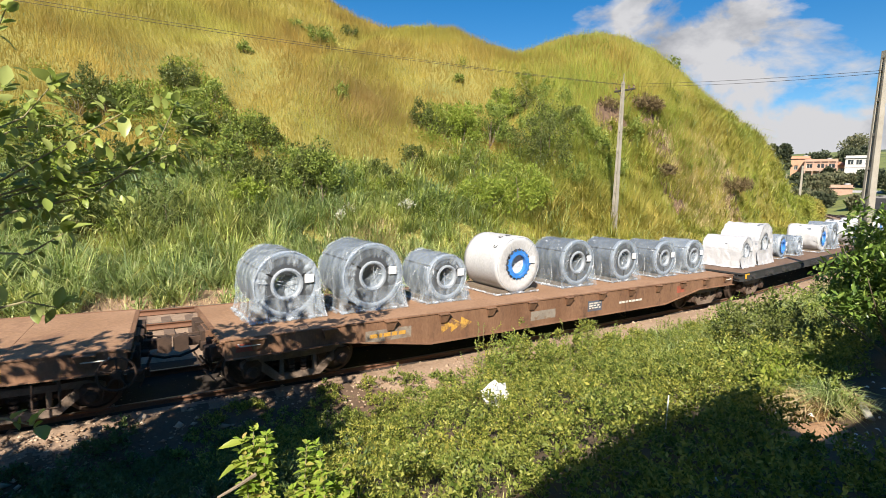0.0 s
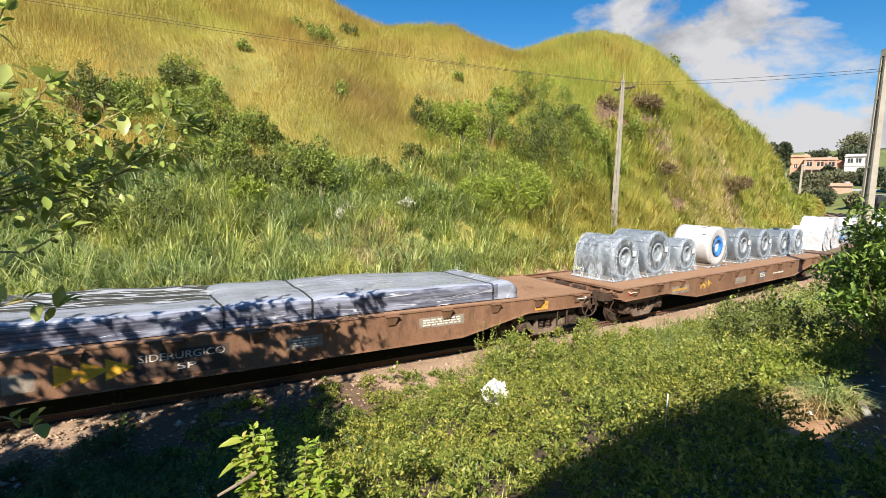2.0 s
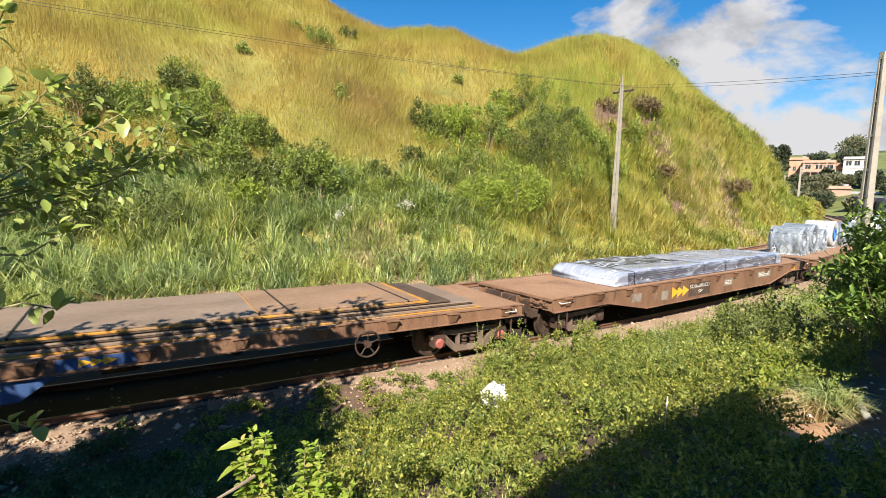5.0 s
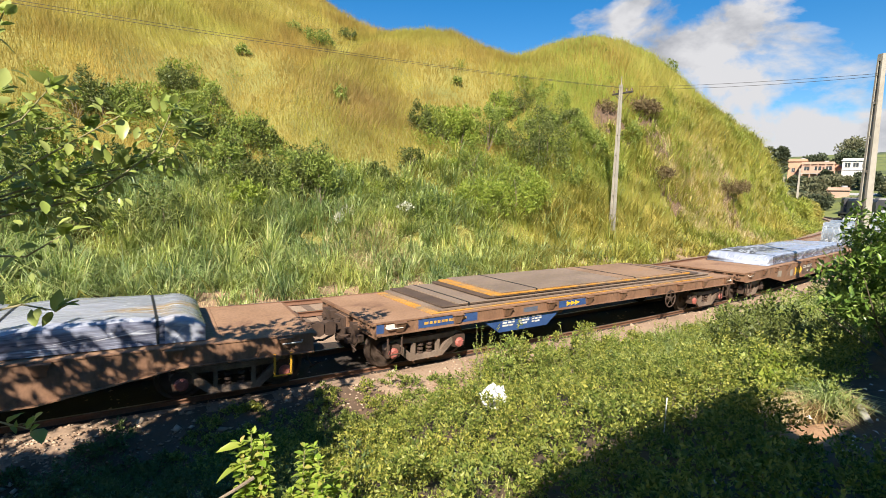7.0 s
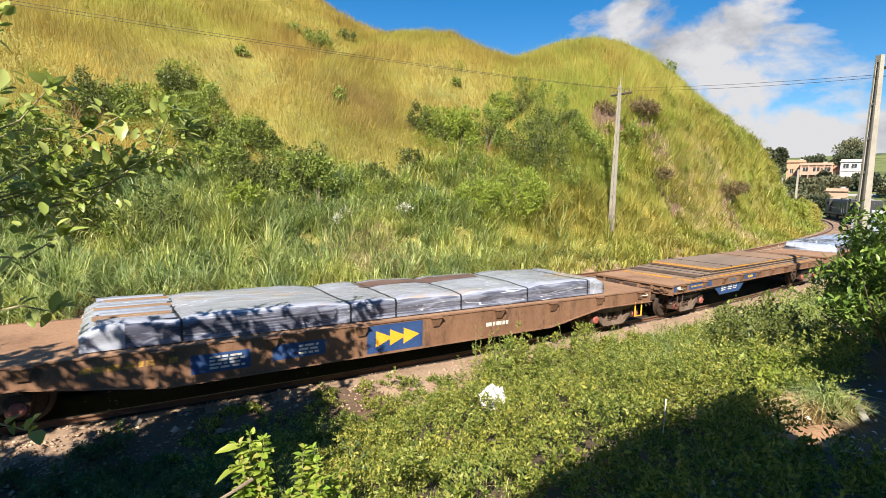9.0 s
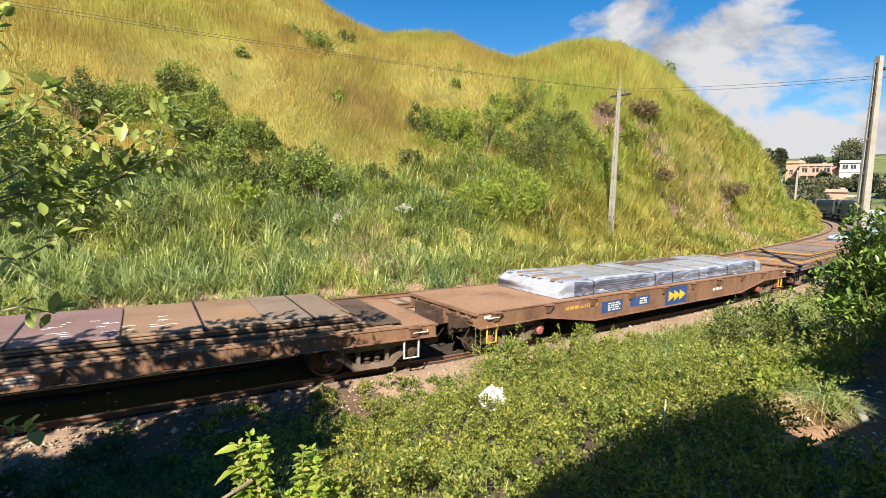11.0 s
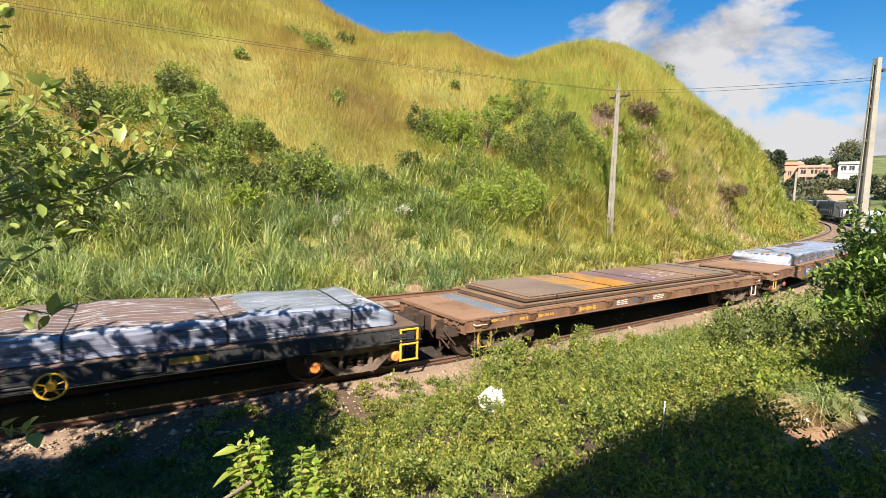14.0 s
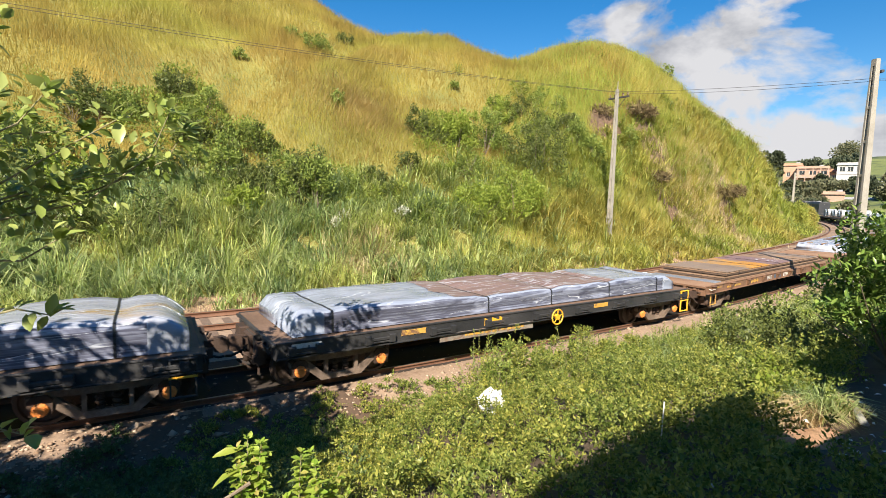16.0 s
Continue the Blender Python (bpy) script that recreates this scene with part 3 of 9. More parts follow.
# ---- the wagons ----
def make_bogie(cap):
    """A three-piece bogie: bolster, two cast side frames with springs and axle boxes, two wheelsets."""
    def build(parent, x):
        bolster = Geo().prism([(-0.22, 0.42), (0.22, 0.42), (0.26, 0.62), (0.16, 0.72), (-0.16, 0.72), (-0.26, 0.62)], -1.15, 1.15)
        bolster.lathe([(0.0, 0.72), (0.24, 0.72), (0.24, 0.80), (0.0, 0.80)], False, 16)
        bogie = part("bogie", bolster, DARK_RUST, parent, "three-piece freight bogie", pose(x, 0, 0))
        for side in (-1, 1):
            y0, y1 = (side * 1.22 - 0.06, side * 1.22 + 0.06)
            g = Geo()
            g.prism([(-1.08, 0.50), (-0.80, 0.59), (-0.42, 0.57), (0.42, 0.57), (0.80, 0.59), (1.08, 0.50), (1.08, 0.60), (0.84, 0.70), (0.40, 0.68), (-0.40, 0.68), (-0.84, 0.70), (-1.08, 0.60)], y0, y1)
            g.prism([(-0.86, 0.52), (-0.70, 0.585), (-0.36, 0.275), (0.36, 0.275), (0.70, 0.585), (0.86, 0.52), (0.44, 0.155), (-0.44, 0.155)], y0 - side * 0.004, y1 + side * 0.02)
            for k in (-0.33, 0.33):
                g.box(k - 0.035, k + 0.035, y0 + 0.01, y1 - 0.01, 0.27, 0.575)
            part("side_frame", g, BOGIE_IRON, bogie)
            sp = Geo()
            for k in (-0.12, 0.12):
                for h in range(4):
                    z = 0.26 + h * 0.088
                    sp.lathe([(0.05, 0), (0.07, 0.015), (0.07, 0.05), (0.05, 0.066)], False, 10, (k, side * 1.19, z))
            sp.bar(-0.30, 0.30, side * 1.19 - 0.07, side * 1.19 + 0.07, 0.225, 0.262)
            sp.bar(-0.28, 0.28, side * 1.19 - 0.06, side * 1.19 + 0.10, 0.60, 0.66)
            part("spring_nest", sp, DARK_RUST, bogie)
            for k in (-0.89, 0.89):
                bx = Geo().prism([(k - 0.15, 0.32), (k + 0.15, 0.32), (k + 0.17, 0.56), (k + 0.10, 0.64), (k - 0.10, 0.64), (k - 0.17, 0.56)], side * 1.22 - 0.10, side * 1.22 + 0.12)
                part("axle_box", bx, DARK_RUST, bogie)
                cp = Geo().lathe([(0.0, side * 1.38), (0.07, side * 1.38), (0.115, side * 1.35), (0.12, side * 1.27), (0.0, side * 1.27)], True, 14, (k, 0, 0.42))
                for b in range(3):
                    a = b * 2.094 + 0.5
                    cp.tube((k + 0.075 * math.cos(a), side * 1.36, 0.42 + 0.075 * math.sin(a)), (k + 0.075 * math.cos(a), side * 1.40, 0.42 + 0.075 * math.sin(a)), 0.016, 6)
                part("axle_cap", cp, cap, bogie)
        beam = Geo()
        for k in (-0.36, 0.36):
            beam.bar(k - 0.05, k + 0.05, -0.95, 0.95, 0.34, 0.42)
            for side in (-1, 1):
                beam.prism([(k + math.copysign(0.06, k), 0.28), (k + math.copysign(0.12, k), 0.30), (k + math.copysign(0.14, k), 0.50), (k + math.copysign(0.06, k), 0.52)], side * 0.86 - 0.05, side * 0.86 + 0.05)
        part("brake_beam", beam, DARK_RUST, bogie)
        for k in (-0.89, 0.89):
            ws = part("wheelset", WHEELSET, None, bogie, "solid steel wheels on an axle", pose(k, 0, 0.42))
            WHEELS.append((ws, pose(k, 0, 0.42)))
        return bogie
    return build


def wheelset_mesh():
    g = Geo().tube((0, -1.2, 0), (0, 1.2, 0), 0.075, 10)
    for side in (-1, 1):
        o = lambda w: side * (0.835 + w)
        g.lathe([(0.075, o(-0.09)), (0.13, o(-0.09)), (0.15, o(-0.045)), (0.34, o(-0.02)), (0.36, o(-0.075)), (0.445, o(-0.07)), (0.447, o(-0.045)), (0.424, o(-0.035)), (0.418, o(0.065)), (0.36, o(0.07)), (0.34, o(0.02)), (0.15, o(0.0)), (0.13, o(0.085)), (0.075, o(0.085))], True, 28)
        # lightening marks on the wheel plate
        for k in range(3):
            a = k * 2.094
            g.tube((0.24 * math.cos(a), o(0.0), 0.24 * math.sin(a)), (0.24 * math.cos(a), o(0.022), 0.24 * math.sin(a)), 0.03, 8)
    return g.mesh("wheelset", WHEEL_STEEL, False)


WHEELSET = wheelset_mesh()
BOGIE = make_bogie(DARK_RUST)
BOGIE_ORANGE = make_bogie(ORANGE_CAP)
BOGIE_RED = make_bogie(RED_CAP)


def text_mesh(words, size):
    cu = bpy.data.curves.new("stencil", "FONT")
    cu.body, cu.size, cu.extrude, cu.align_x, cu.align_y = words, size, 0.0, "CENTER", "CENTER"
    ob = new("stencil_text", cu)
    deps = bpy.context.evaluated_depsgraph_get()
    me = bpy.data.meshes.new_from_object(ob.evaluated_get(deps))
    bpy.data.objects.remove(ob)
    return me


def stencil(words, size, x, z, y, mat, parent, width=None, name="stencil_lettering"):
    """Painted letters on the side that faces -y; width squeezes them to a length."""
    me = text_mesh(words, size)
    me.materials.clear()
    me.materials.append(mat)
    me.polygons.foreach_set("material_index", [0] * len(me.polygons))
    co = np.empty(len(me.vertices) * 3, np.float32)
    me.vertices.foreach_get("co", co)
    co = co.reshape(-1, 3)
    if width:
        co[:, 0] *= width / max(np.ptp(co[:, 0]), 0.01)
    out = np.stack([co[:, 0] + x, np.full(len(co), y), co[:, 1] + z], -1)
    me.vertices.foreach_set("co", out.ravel().astype(np.float32))
    me.update()
    return part(name, me, None, parent)


def bars(x0, x1, z0, z1, y, rows, mat, parent, name="stencil_bar"):
    """Rows of plain bars in place of small painted figures."""
    step = (z1 - z0) / rows
    rnd = random.Random(int(abs(x0 * 100)) + rows)
    for i in range(rows):
        z = z0 + step * (i + 0.5)
        x = x0
        while x < x1 - 0.05:
            w = rnd.uniform(0.06, 0.2)
            part(name, Geo().box(x, min(x + w, x1), y - 0.001, y, z - step * 0.3, z + step * 0.3), mat, parent)
            x += w + 0.035


def arrows_logo(x0, x1, z0, z1, y, mat, parent):
    """Three arrowheads in a row."""
    w = (x1 - x0) / 3
    zc = (z0 + z1) / 2
    for i in range(3):
        a = x0 + i * w
        part("emblem_arrow", Geo().add([(a, y - i * 0.0004, z0), (a + w * 1.2, y - i * 0.0004, zc), (a, y - i * 0.0004, z1)], [(0, 1, 2)]), mat, parent)


# where the vehicles end along the train; a coupler reaches half-way to its neighbour
ENDS = [-100.1, -99.0, -85.0, -83.9, -70.0, -68.95, -53.6, -52.6, -34.95, -33.8, -18.9, -18.0, -0.15, 1.15, 18.8, 19.65, 36.35, 37.25, 53.95, 55.0, 72.5, 73.1, 90.6, 91.7]


def coupler(parent, x, way, deck, s_end=None):
    other = [abs(e - s_end) for e in ENDS if abs(e - s_end) > 0.05] if s_end is not None else [1.1]
    reach = min(min(other), 1.4) / 2
    a, k = x, x + way * (reach - 0.14)
    g = Geo().bar(min(a, k), max(a, k), -0.085, 0.085, 0.74, 0.92)
    g.prism([(k - 0.10 * way, 0.70), (k + 0.06 * way, 0.66), (k + 0.15 * way, 0.70), (k + 0.15 * way, 0.95), (k + 0.05 * way, 0.99), (k - 0.10 * way, 0.95)], -0.17, 0.02)
    g.prism([(k - 0.08 * way, 0.72), (k + 0.10 * way, 0.72), (k + 0.10 * way, 0.94), (k - 0.08 * way, 0.94)], 0.02, 0.17)
    part("coupler", g, DARK_RUST, parent, "knuckle coupler")
    h = Geo().path([(x, 0.35, 0.72), (x + way * reach * 0.35, 0.34, 0.52), (x + way * reach * 0.8, 0.30, 0.44), (x + way * reach, 0.28, 0.46)], 0.028, 6)
    part("brake_hose", h, BLACK_PAINT, parent)
    lever = Geo().path([(x + way * 0.06, -1.35, deck - 0.22), (x + way * 0.08, -0.3, deck - 0.20), (x + way * 0.16, -0.12, deck - 0.14), (k, -0.10, 0.98)], 0.016, 5)
    part("uncoupling_lever", lever, DARK_RUST, parent)
    part("striker_casting", Geo().prism([(x, deck - 0.56), (x + way * 0.17, deck - 0.50), (x + way * 0.20, deck - 0.12), (x, deck - 0.08)], -0.24, 0.24), DARK_RUST, parent)
    part("brake_bracket", Geo().bar(min(x, x + way * 0.16), max(x, x + way * 0.16), -0.72, -0.52, deck - 0.62, deck - 0.16, 0.02).tube((x + way * 0.1, -0.62, deck - 0.6), (x + way * 0.1, -0.62, deck - 0.82), 0.03, 6), DARK_RUST, parent)
    part("brake_bracket", Geo().bar(min(x, x + way * 0.20), max(x, x + way * 0.20), 0.50, 0.95, deck - 0.55, deck - 0.10, 0.02), DARK_RUST, parent)
    rnd = random.Random(int(abs(x) * 100) + way)
    for _ in range(7):
        y, z = rnd.uniform(-1.15, 1.15), rnd.uniform(0.50, deck - 0.30)
        w, h, d = rnd.uniform(0.05, 0.13), rnd.uniform(0.05, 0.12), rnd.uniform(0.10, 0.32)
        part("brake_lever", Geo().bar(*sorted((x - way * 0.02, x + way * d)), y - w, y + w, z - h, z + h, 0.015), DARK_RUST, parent)
    for _ in range(5):
        y, z = rnd.uniform(-1.2, 1.0), rnd.uniform(0.55, deck - 0.2)
        pipe = Geo().path([(x, y, z), (x + way * 0.15, y + rnd.uniform(-0.1, 0.1), z - rnd.uniform(0.1, 0.3)), (x + way * 0.3, y + rnd.uniform(-0.3, 0.3), z - rnd.uniform(-0.1, 0.25)), (x + way * 0.12, y + rnd.uniform(-0.2, 0.2), z - 0.35)], rnd.uniform(0.014, 0.03), 5)
        part("brake_pipe", pipe, DARK_RUST, parent)
    part("angle_cock", Geo().tube((x, 0.35, 0.72), (x + way * 0.1, 0.35, 0.72), 0.05, 8), DARK_RUST, parent)


def brake_wheel(parent, x, y, z, mat, r=0.27):
    g = Geo()
    n = 20
    ring = [(x + r * math.cos(2 * math.pi * i / n), y, z + r * math.sin(2 * math.pi * i / n)) for i in range(n + 1)]
    g.path(ring, 0.02, 6)
    for i in range(5):
        a = i * 1.2566 + 0.3
        g.tube((x, y, z), (x + r * math.cos(a), y, z + r * math.sin(a)), 0.015, 6)
    g.lathe([(0.0, -0.03), (0.075, -0.03), (0.075, 0.12), (0.0, 0.12)], True, 12, (x, y, z))
    part("handbrake_wheel", g, mat, parent, "spoked handbrake wheel")


def step_irons(parent, x, y, z, mat, w=0.34, drop=0.45, name="step_iron"):
    g = Geo().path([(x, y, z), (x, y, z - drop), (x + w, y, z - drop), (x + w, y, z)], 0.022, 6)
    part(name, g, mat, parent)


def flat_wagon(s_rear, s_front, deck, style, label, bogie=BOGIE, plain=False, pockets=13):
    """A bogie flat wagon. style: 'belly' has deep fish-bellied side sills, 'channel' shallow ones, 'black' carries hinged brackets."""
    half = (s_front - s_rear) / 2
    mid = (s_front + s_rear) / 2
    w = thing("flat_wagon", label, "freight wagon", "wagons of the train")
    MOVES.append((w, mid, half - 1.45, Matrix.Identity(4)))
    body = BLACK_PAINT if style == "black" else RUST
    hb = half - 0.02
    W = 1.48
    # deck of plates
    n = int(half * 2 / 1.5)
    for i in range(n):
        a, b = -hb + 2 * hb * i / n, -hb + 2 * hb * (i + 1) / n
        g = Geo().box(a + 0.004, b - 0.004, -W + 0.02, W - 0.02, deck - 0.05, deck)
        part("deck_plate", g, BLACK_DECK if style == "black" else DECK_RUST, w)
    # side sills
    for side in (-1, 1):
        y0, y1 = side * W - 0.012, side * W + 0.012
        g = Geo()
        if style == "belly":
            e = deck - 0.36
            poly = [(-hb, e), (-hb + 2.3, e), (-hb + 4.3, 0.47), (hb - 4.3, 0.47), (hb - 2.3, e), (hb, e), (hb, deck - 0.002), (-hb, deck - 0.002)]
            g.prism(poly, y0, y1)
            low = poly[:6]
        else:
            e = deck - (0.27 if style == "channel" else 0.30)
            g.prism([(-hb, e), (hb, e), (hb, deck - 0.002), (-hb, deck - 0.002)], y0, y1)
            low = [(-hb, e), (hb, e)]
        sill = part("side_sill", g, body, w)
        fl = Geo()
        for (xa, za), (xb, zb) in zip(low, low[1:]):
            fl.add([(xa, side * W - 0.09, za), (xb, side * W - 0.09, zb), (xb, side * W + 0.03, zb), (xa, side * W + 0.03, za), (xa, side * W - 0.09, za + 0.016), (xb, side * W - 0.09, zb + 0.016), (xb, side * W + 0.03, zb + 0.016), (xa, side * W + 0.03, za + 0.016)], [(0, 3, 2, 1), (4, 5, 6, 7), (0, 1, 5, 4), (2, 3, 7, 6), (1, 2, 6, 5), (0, 4, 7, 3)])
        fl.bar(-hb, hb, side * W - 0.03, side * W + 0.03, deck - 0.022, deck + 0.012, 0.006)
        part("flange", fl, body, sill)
        # stake pockets or brackets
        if not plain or side < 0:
            count = {"belly": pockets, "channel": 10, "black": 9}[style]
            for i in range(count):
                x = -hb + 0.55 + (2 * hb - 1.1) * i / (count - 1)
                if style == "black":
                    b = Geo().bar(x - 0.30, x + 0.30, side * (W + 0.06) - 0.03, side * (W + 0.06) + 0.03, deck - 0.20, deck - 0.13)
                    b.bar(x - 0.34, x - 0.2, side * (W + 0.05) - 0.06, side * (W + 0.05) + 0.06, deck - 0.26, deck - 0.08).bar(x + 0.2, x + 0.34, side * (W + 0.05) - 0.06, side * (W + 0.05) + 0.06, deck - 0.26, deck - 0.08)
                    b.tube((x - 0.36, side * (W + 0.07), deck - 0.23), (x + 0.36, side * (W + 0.07), deck - 0.23), 0.02, 6)
                    part("lashing_bracket", b, body, sill)
                else:
                    p = Geo()
                    ya, yb, yc = side * (W + 0.012), side * (W + 0.12), side * (W + 0.05)
                    p.add([(x - 0.13, ya, deck - 0.03), (x + 0.13, ya, deck - 0.03), (x + 0.13, yb, deck - 0.03), (x - 0.13, yb, deck - 0.03), (x - 0.08, ya, deck - 0.23), (x + 0.08, ya, deck - 0.23), (x + 0.08, yc, deck - 0.23), (x - 0.08, yc, deck - 0.23)],
                          [(0, 1, 2, 3), (4, 7, 6, 5), (0, 4, 5, 1), (1, 5, 6, 2), (2, 6, 7, 3), (3, 7, 4, 0)])
                    p.box(x - 0.15, x + 0.15, *sorted((ya, side * (W + 0.135))), deck - 0.03, deck - 0.012)
                    part("stake_pocket", p, body, sill)
        if style == "belly":
            for i in range(12):
                x = -hb + 1.2 + (2 * hb - 2.4) * i / 11
                d = max(0.49, np.interp(abs(x), [hb - 4.3, hb - 2.3], [0.49, e + 0.02]))
                part("stiffener", Geo().box(x - 0.006, x + 0.006, *sorted((side * (W - 0.10), side * (W - 0.013))), d, deck - 0.06), body, sill)
    # underframe
    cs = Geo()
    cb = 0.42 if style == "belly" else 0.62
    for side in (-1, 1):
        cs.prism([(-hb + 2.6, deck - 0.40), (-hb + 4.4, cb), (hb - 4.4, cb), (hb - 2.6, deck - 0.40), (hb - 2.6, deck - 0.06), (-hb + 2.6, deck - 0.06)], side * 0.24 - 0.02, side * 0.24 + 0.02)
    cs.box(-hb + 0.05, hb - 0.05, -0.2, 0.2, deck - 0.32, deck - 0.06)
    part("centre_sill", cs, DARK_RUST, w)
    for i in range(9):
        x = -hb + 2.9 + (2 * hb - 5.8) * i / 8
        part("cross_bearer", Geo().prism([(x - 0.05, deck - 0.26), (x + 0.05, deck - 0.26), (x + 0.05, deck - 0.055), (x - 0.05, deck - 0.055)], -W + 0.02, W - 0.02), DARK_RUST, w)
    part("brake_rod", Geo().tube((-hb + 2.2, -0.62, 0.66), (hb - 2.2, -0.62, 0.66), 0.018, 6), DARK_RUST, w)
    part("train_pipe", Geo().tube((-hb + 0.1, -1.05, deck - 0.42), (hb - 0.1, -1.05, deck - 0.42), 0.022, 6), DARK_RUST, w)
    tank = Geo().lathe([(0, -0.35), (0.16, -0.33), (0.19, -0.28), (0.19, 0.28), (0.16, 0.33), (0, 0.35)], True, 14, (0.9, 0.0, 0.62))
    part("air_reservoir", tank, DARK_RUST, w)
    part("brake_cylinder", Geo().tube((-1.4, -0.5, 0.62), (-0.8, -0.5, 0.62), 0.14, 12), DARK_RUST, w)
    for way in (-1, 1):
        x = way * hb
        es = Geo().box(*sorted((x, x - way * 0.03)), -W, W, deck - 0.34, deck - 0.004)
        es.bar(min(x, x + way * 0.07), max(x, x + way * 0.07), -W, W, deck - 0.06, deck - 0.005)
        es.box(*sorted((x, x + way * 0.12)), -0.32, 0.32, deck - 0.46, deck - 0.1)
        for y in (-1.1, -0.75, 0.75, 1.1):
            es.box(*sorted((x, x + way * 0.05)), y - 0.05, y + 0.05, deck - 0.3, deck - 0.06)
        part("end_sill", es, body, w)
        coupler(w, x, way, deck, s_front if way > 0 else s_rear)
        hr = Geo().path([(x + way * 0.03, -1.25, deck - 0.1), (x + way * 0.09, -1.25, deck - 0.14), (x + way * 0.09, -0.85, deck - 0.14), (x + way * 0.03, -0.85, deck - 0.1)], 0.014, 5)
        part("grab_iron", hr, body, w)
        for side in (-1, 1):
            gi = Geo()
            gx = x - way * 0.42
            gi.path([(gx - 0.2, side * (W + 0.02), deck - 0.10), (gx - 0.18, side * (W + 0.08), deck - 0.13), (gx + 0.18, side * (W + 0.08), deck - 0.13), (gx + 0.2, side * (W + 0.02), deck - 0.10)], 0.014, 5)
            part("grab_iron", gi, WHITE_PAINT if side < 0 and style != "black" else body, w)
        bogie(w, way * (half - 1.42))
    return w, mid, half
# ---- loads ----
def ridge(tr, vec, scale, width, broken=0.45, distort=1.2):
    """Thin crisp folds: lines where a noise crosses its middle, broken by another."""
    n = noise_of(tr, vec, scale, 1.5, 0.5, distort)
    m = tr.nodes.new("ShaderNodeMath")
    m.operation = "SUBTRACT"
    m.inputs[1].default_value = 0.5
    tr.links.new(n, m.inputs[0])
    q = tr.nodes.new("ShaderNodeMath")
    q.operation = "ABSOLUTE"
    tr.links.new(m.outputs["Value"], q.inputs[0])
    line = ramped(tr, q.outputs["Value"], width, width * 0.25)
    gap = ramped(tr, noise_of(tr, vec, scale * 0.8, 2.0, 0.5), broken, broken + 0.08)
    k = tr.nodes.new("ShaderNodeMath")
    k.operation = "MULTIPLY"
    tr.links.new(line, k.inputs[0])
    tr.links.new(gap, k.inputs[1])
    return k.outputs["Value"]


def most(tr, a, b):
    k = tr.nodes.new("ShaderNodeMath")
    k.operation = "MAXIMUM"
    tr.links.new(a, k.inputs[0])
    tr.links.new(b, k.inputs[1])
    return k.outputs["Value"]


def film(name, haze, clear, rough=0.10, white=(0.80, 0.83, 0.87), bump=0.6):
    """Plastic film: mostly clear with cloudy patches, crisp pale folds and a wet gloss."""
    m, tr, bsdf, link = shader(name)
    folds_a = ridge(tr, space(tr, (1.5, 1.5, 0.40)), 2.6, 0.012, 0.52, 0.5)
    folds_b = ridge(tr, space(tr, (1.0, 1.0, 0.9)), 1.6, 0.009, 0.56, 0.8)
    fold = most(tr, folds_a, folds_b)
    soft = ramped(tr, noise_of(tr, space(tr, (1.2, 1.2, 0.6)), 2.6, 4.0, 0.6, 1.2), 0.40, 0.68)
    link(mixed(tr, fold, haze, white), bsdf.inputs["Base Color"])
    bsdf.inputs["Roughness"].default_value = rough
    bsdf.inputs["Specular IOR Level"].default_value = 0.8
    bumped(tr, bsdf, noise_of(tr, space(tr, (1.4, 1.4, 0.6)), 4.5, 2.0, 0.5, 1.5), bump, 0.06)
    clr = tr.nodes.new("ShaderNodeBsdfTransparent")
    clr.inputs["Color"].default_value = (0.93, 0.96, 0.99, 1)
    mx = tr.nodes.new("ShaderNodeMixShader")
    base = ramped_to(tr, soft, 0.10, 1.0 - clear)
    link(most(tr, base, ramped_to(tr, fold, 0.0, 0.75)), mx.inputs["Fac"])
    link(clr.outputs["BSDF"], mx.inputs[1])
    link(bsdf.outputs["BSDF"], mx.inputs[2])
    link(mx.outputs["Shader"], tr.nodes["Material Output"].inputs["Surface"])
    return m


def sheet_film(name, tint, dark, torn=None, torn_at=(0.6, 0.63), stretch=(0.5, 1.6, 1.0), torn_scale=0.5, white=(0.48, 0.51, 0.57), bands=False):
    """Dusty film drawn tight over stacked sheets, with crisp folds; torn shows the steel beneath, bands the sheet edges."""
    m, tr, bsdf, link = shader(name)
    vec = space(tr, stretch)
    soft = noise_of(tr, vec, 1.6, 4.0, 0.6, 1.2)
    col = mixed(tr, ramped(tr, soft, 0.36, 0.66), dark, tint)
    height = soft
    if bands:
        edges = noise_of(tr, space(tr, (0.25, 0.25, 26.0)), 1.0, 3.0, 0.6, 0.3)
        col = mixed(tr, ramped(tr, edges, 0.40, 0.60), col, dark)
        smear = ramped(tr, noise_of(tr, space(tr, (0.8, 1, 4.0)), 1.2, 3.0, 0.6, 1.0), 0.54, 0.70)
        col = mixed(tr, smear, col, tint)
    if torn:
        t = ramped(tr, noise_of(tr, space(tr, (0.55, 1.5, 0.3)), torn_scale, 5.0, 0.6, 0.8), *torn_at)
        col = mixed(tr, t, col, torn)
    fold = ridge(tr, space(tr, (0.3, 0.8, 5.0) if bands else (0.45, 2.0, 0.8)), 1.6, 0.016, 0.50, 0.6)
    link(mixed(tr, fold, col, white), bsdf.inputs["Base Color"])
    bsdf.inputs["Roughness"].default_value = 0.20
    bsdf.inputs["Specular IOR Level"].default_value = 0.6
    bumped(tr, bsdf, height, 0.6, 0.05)
    return m


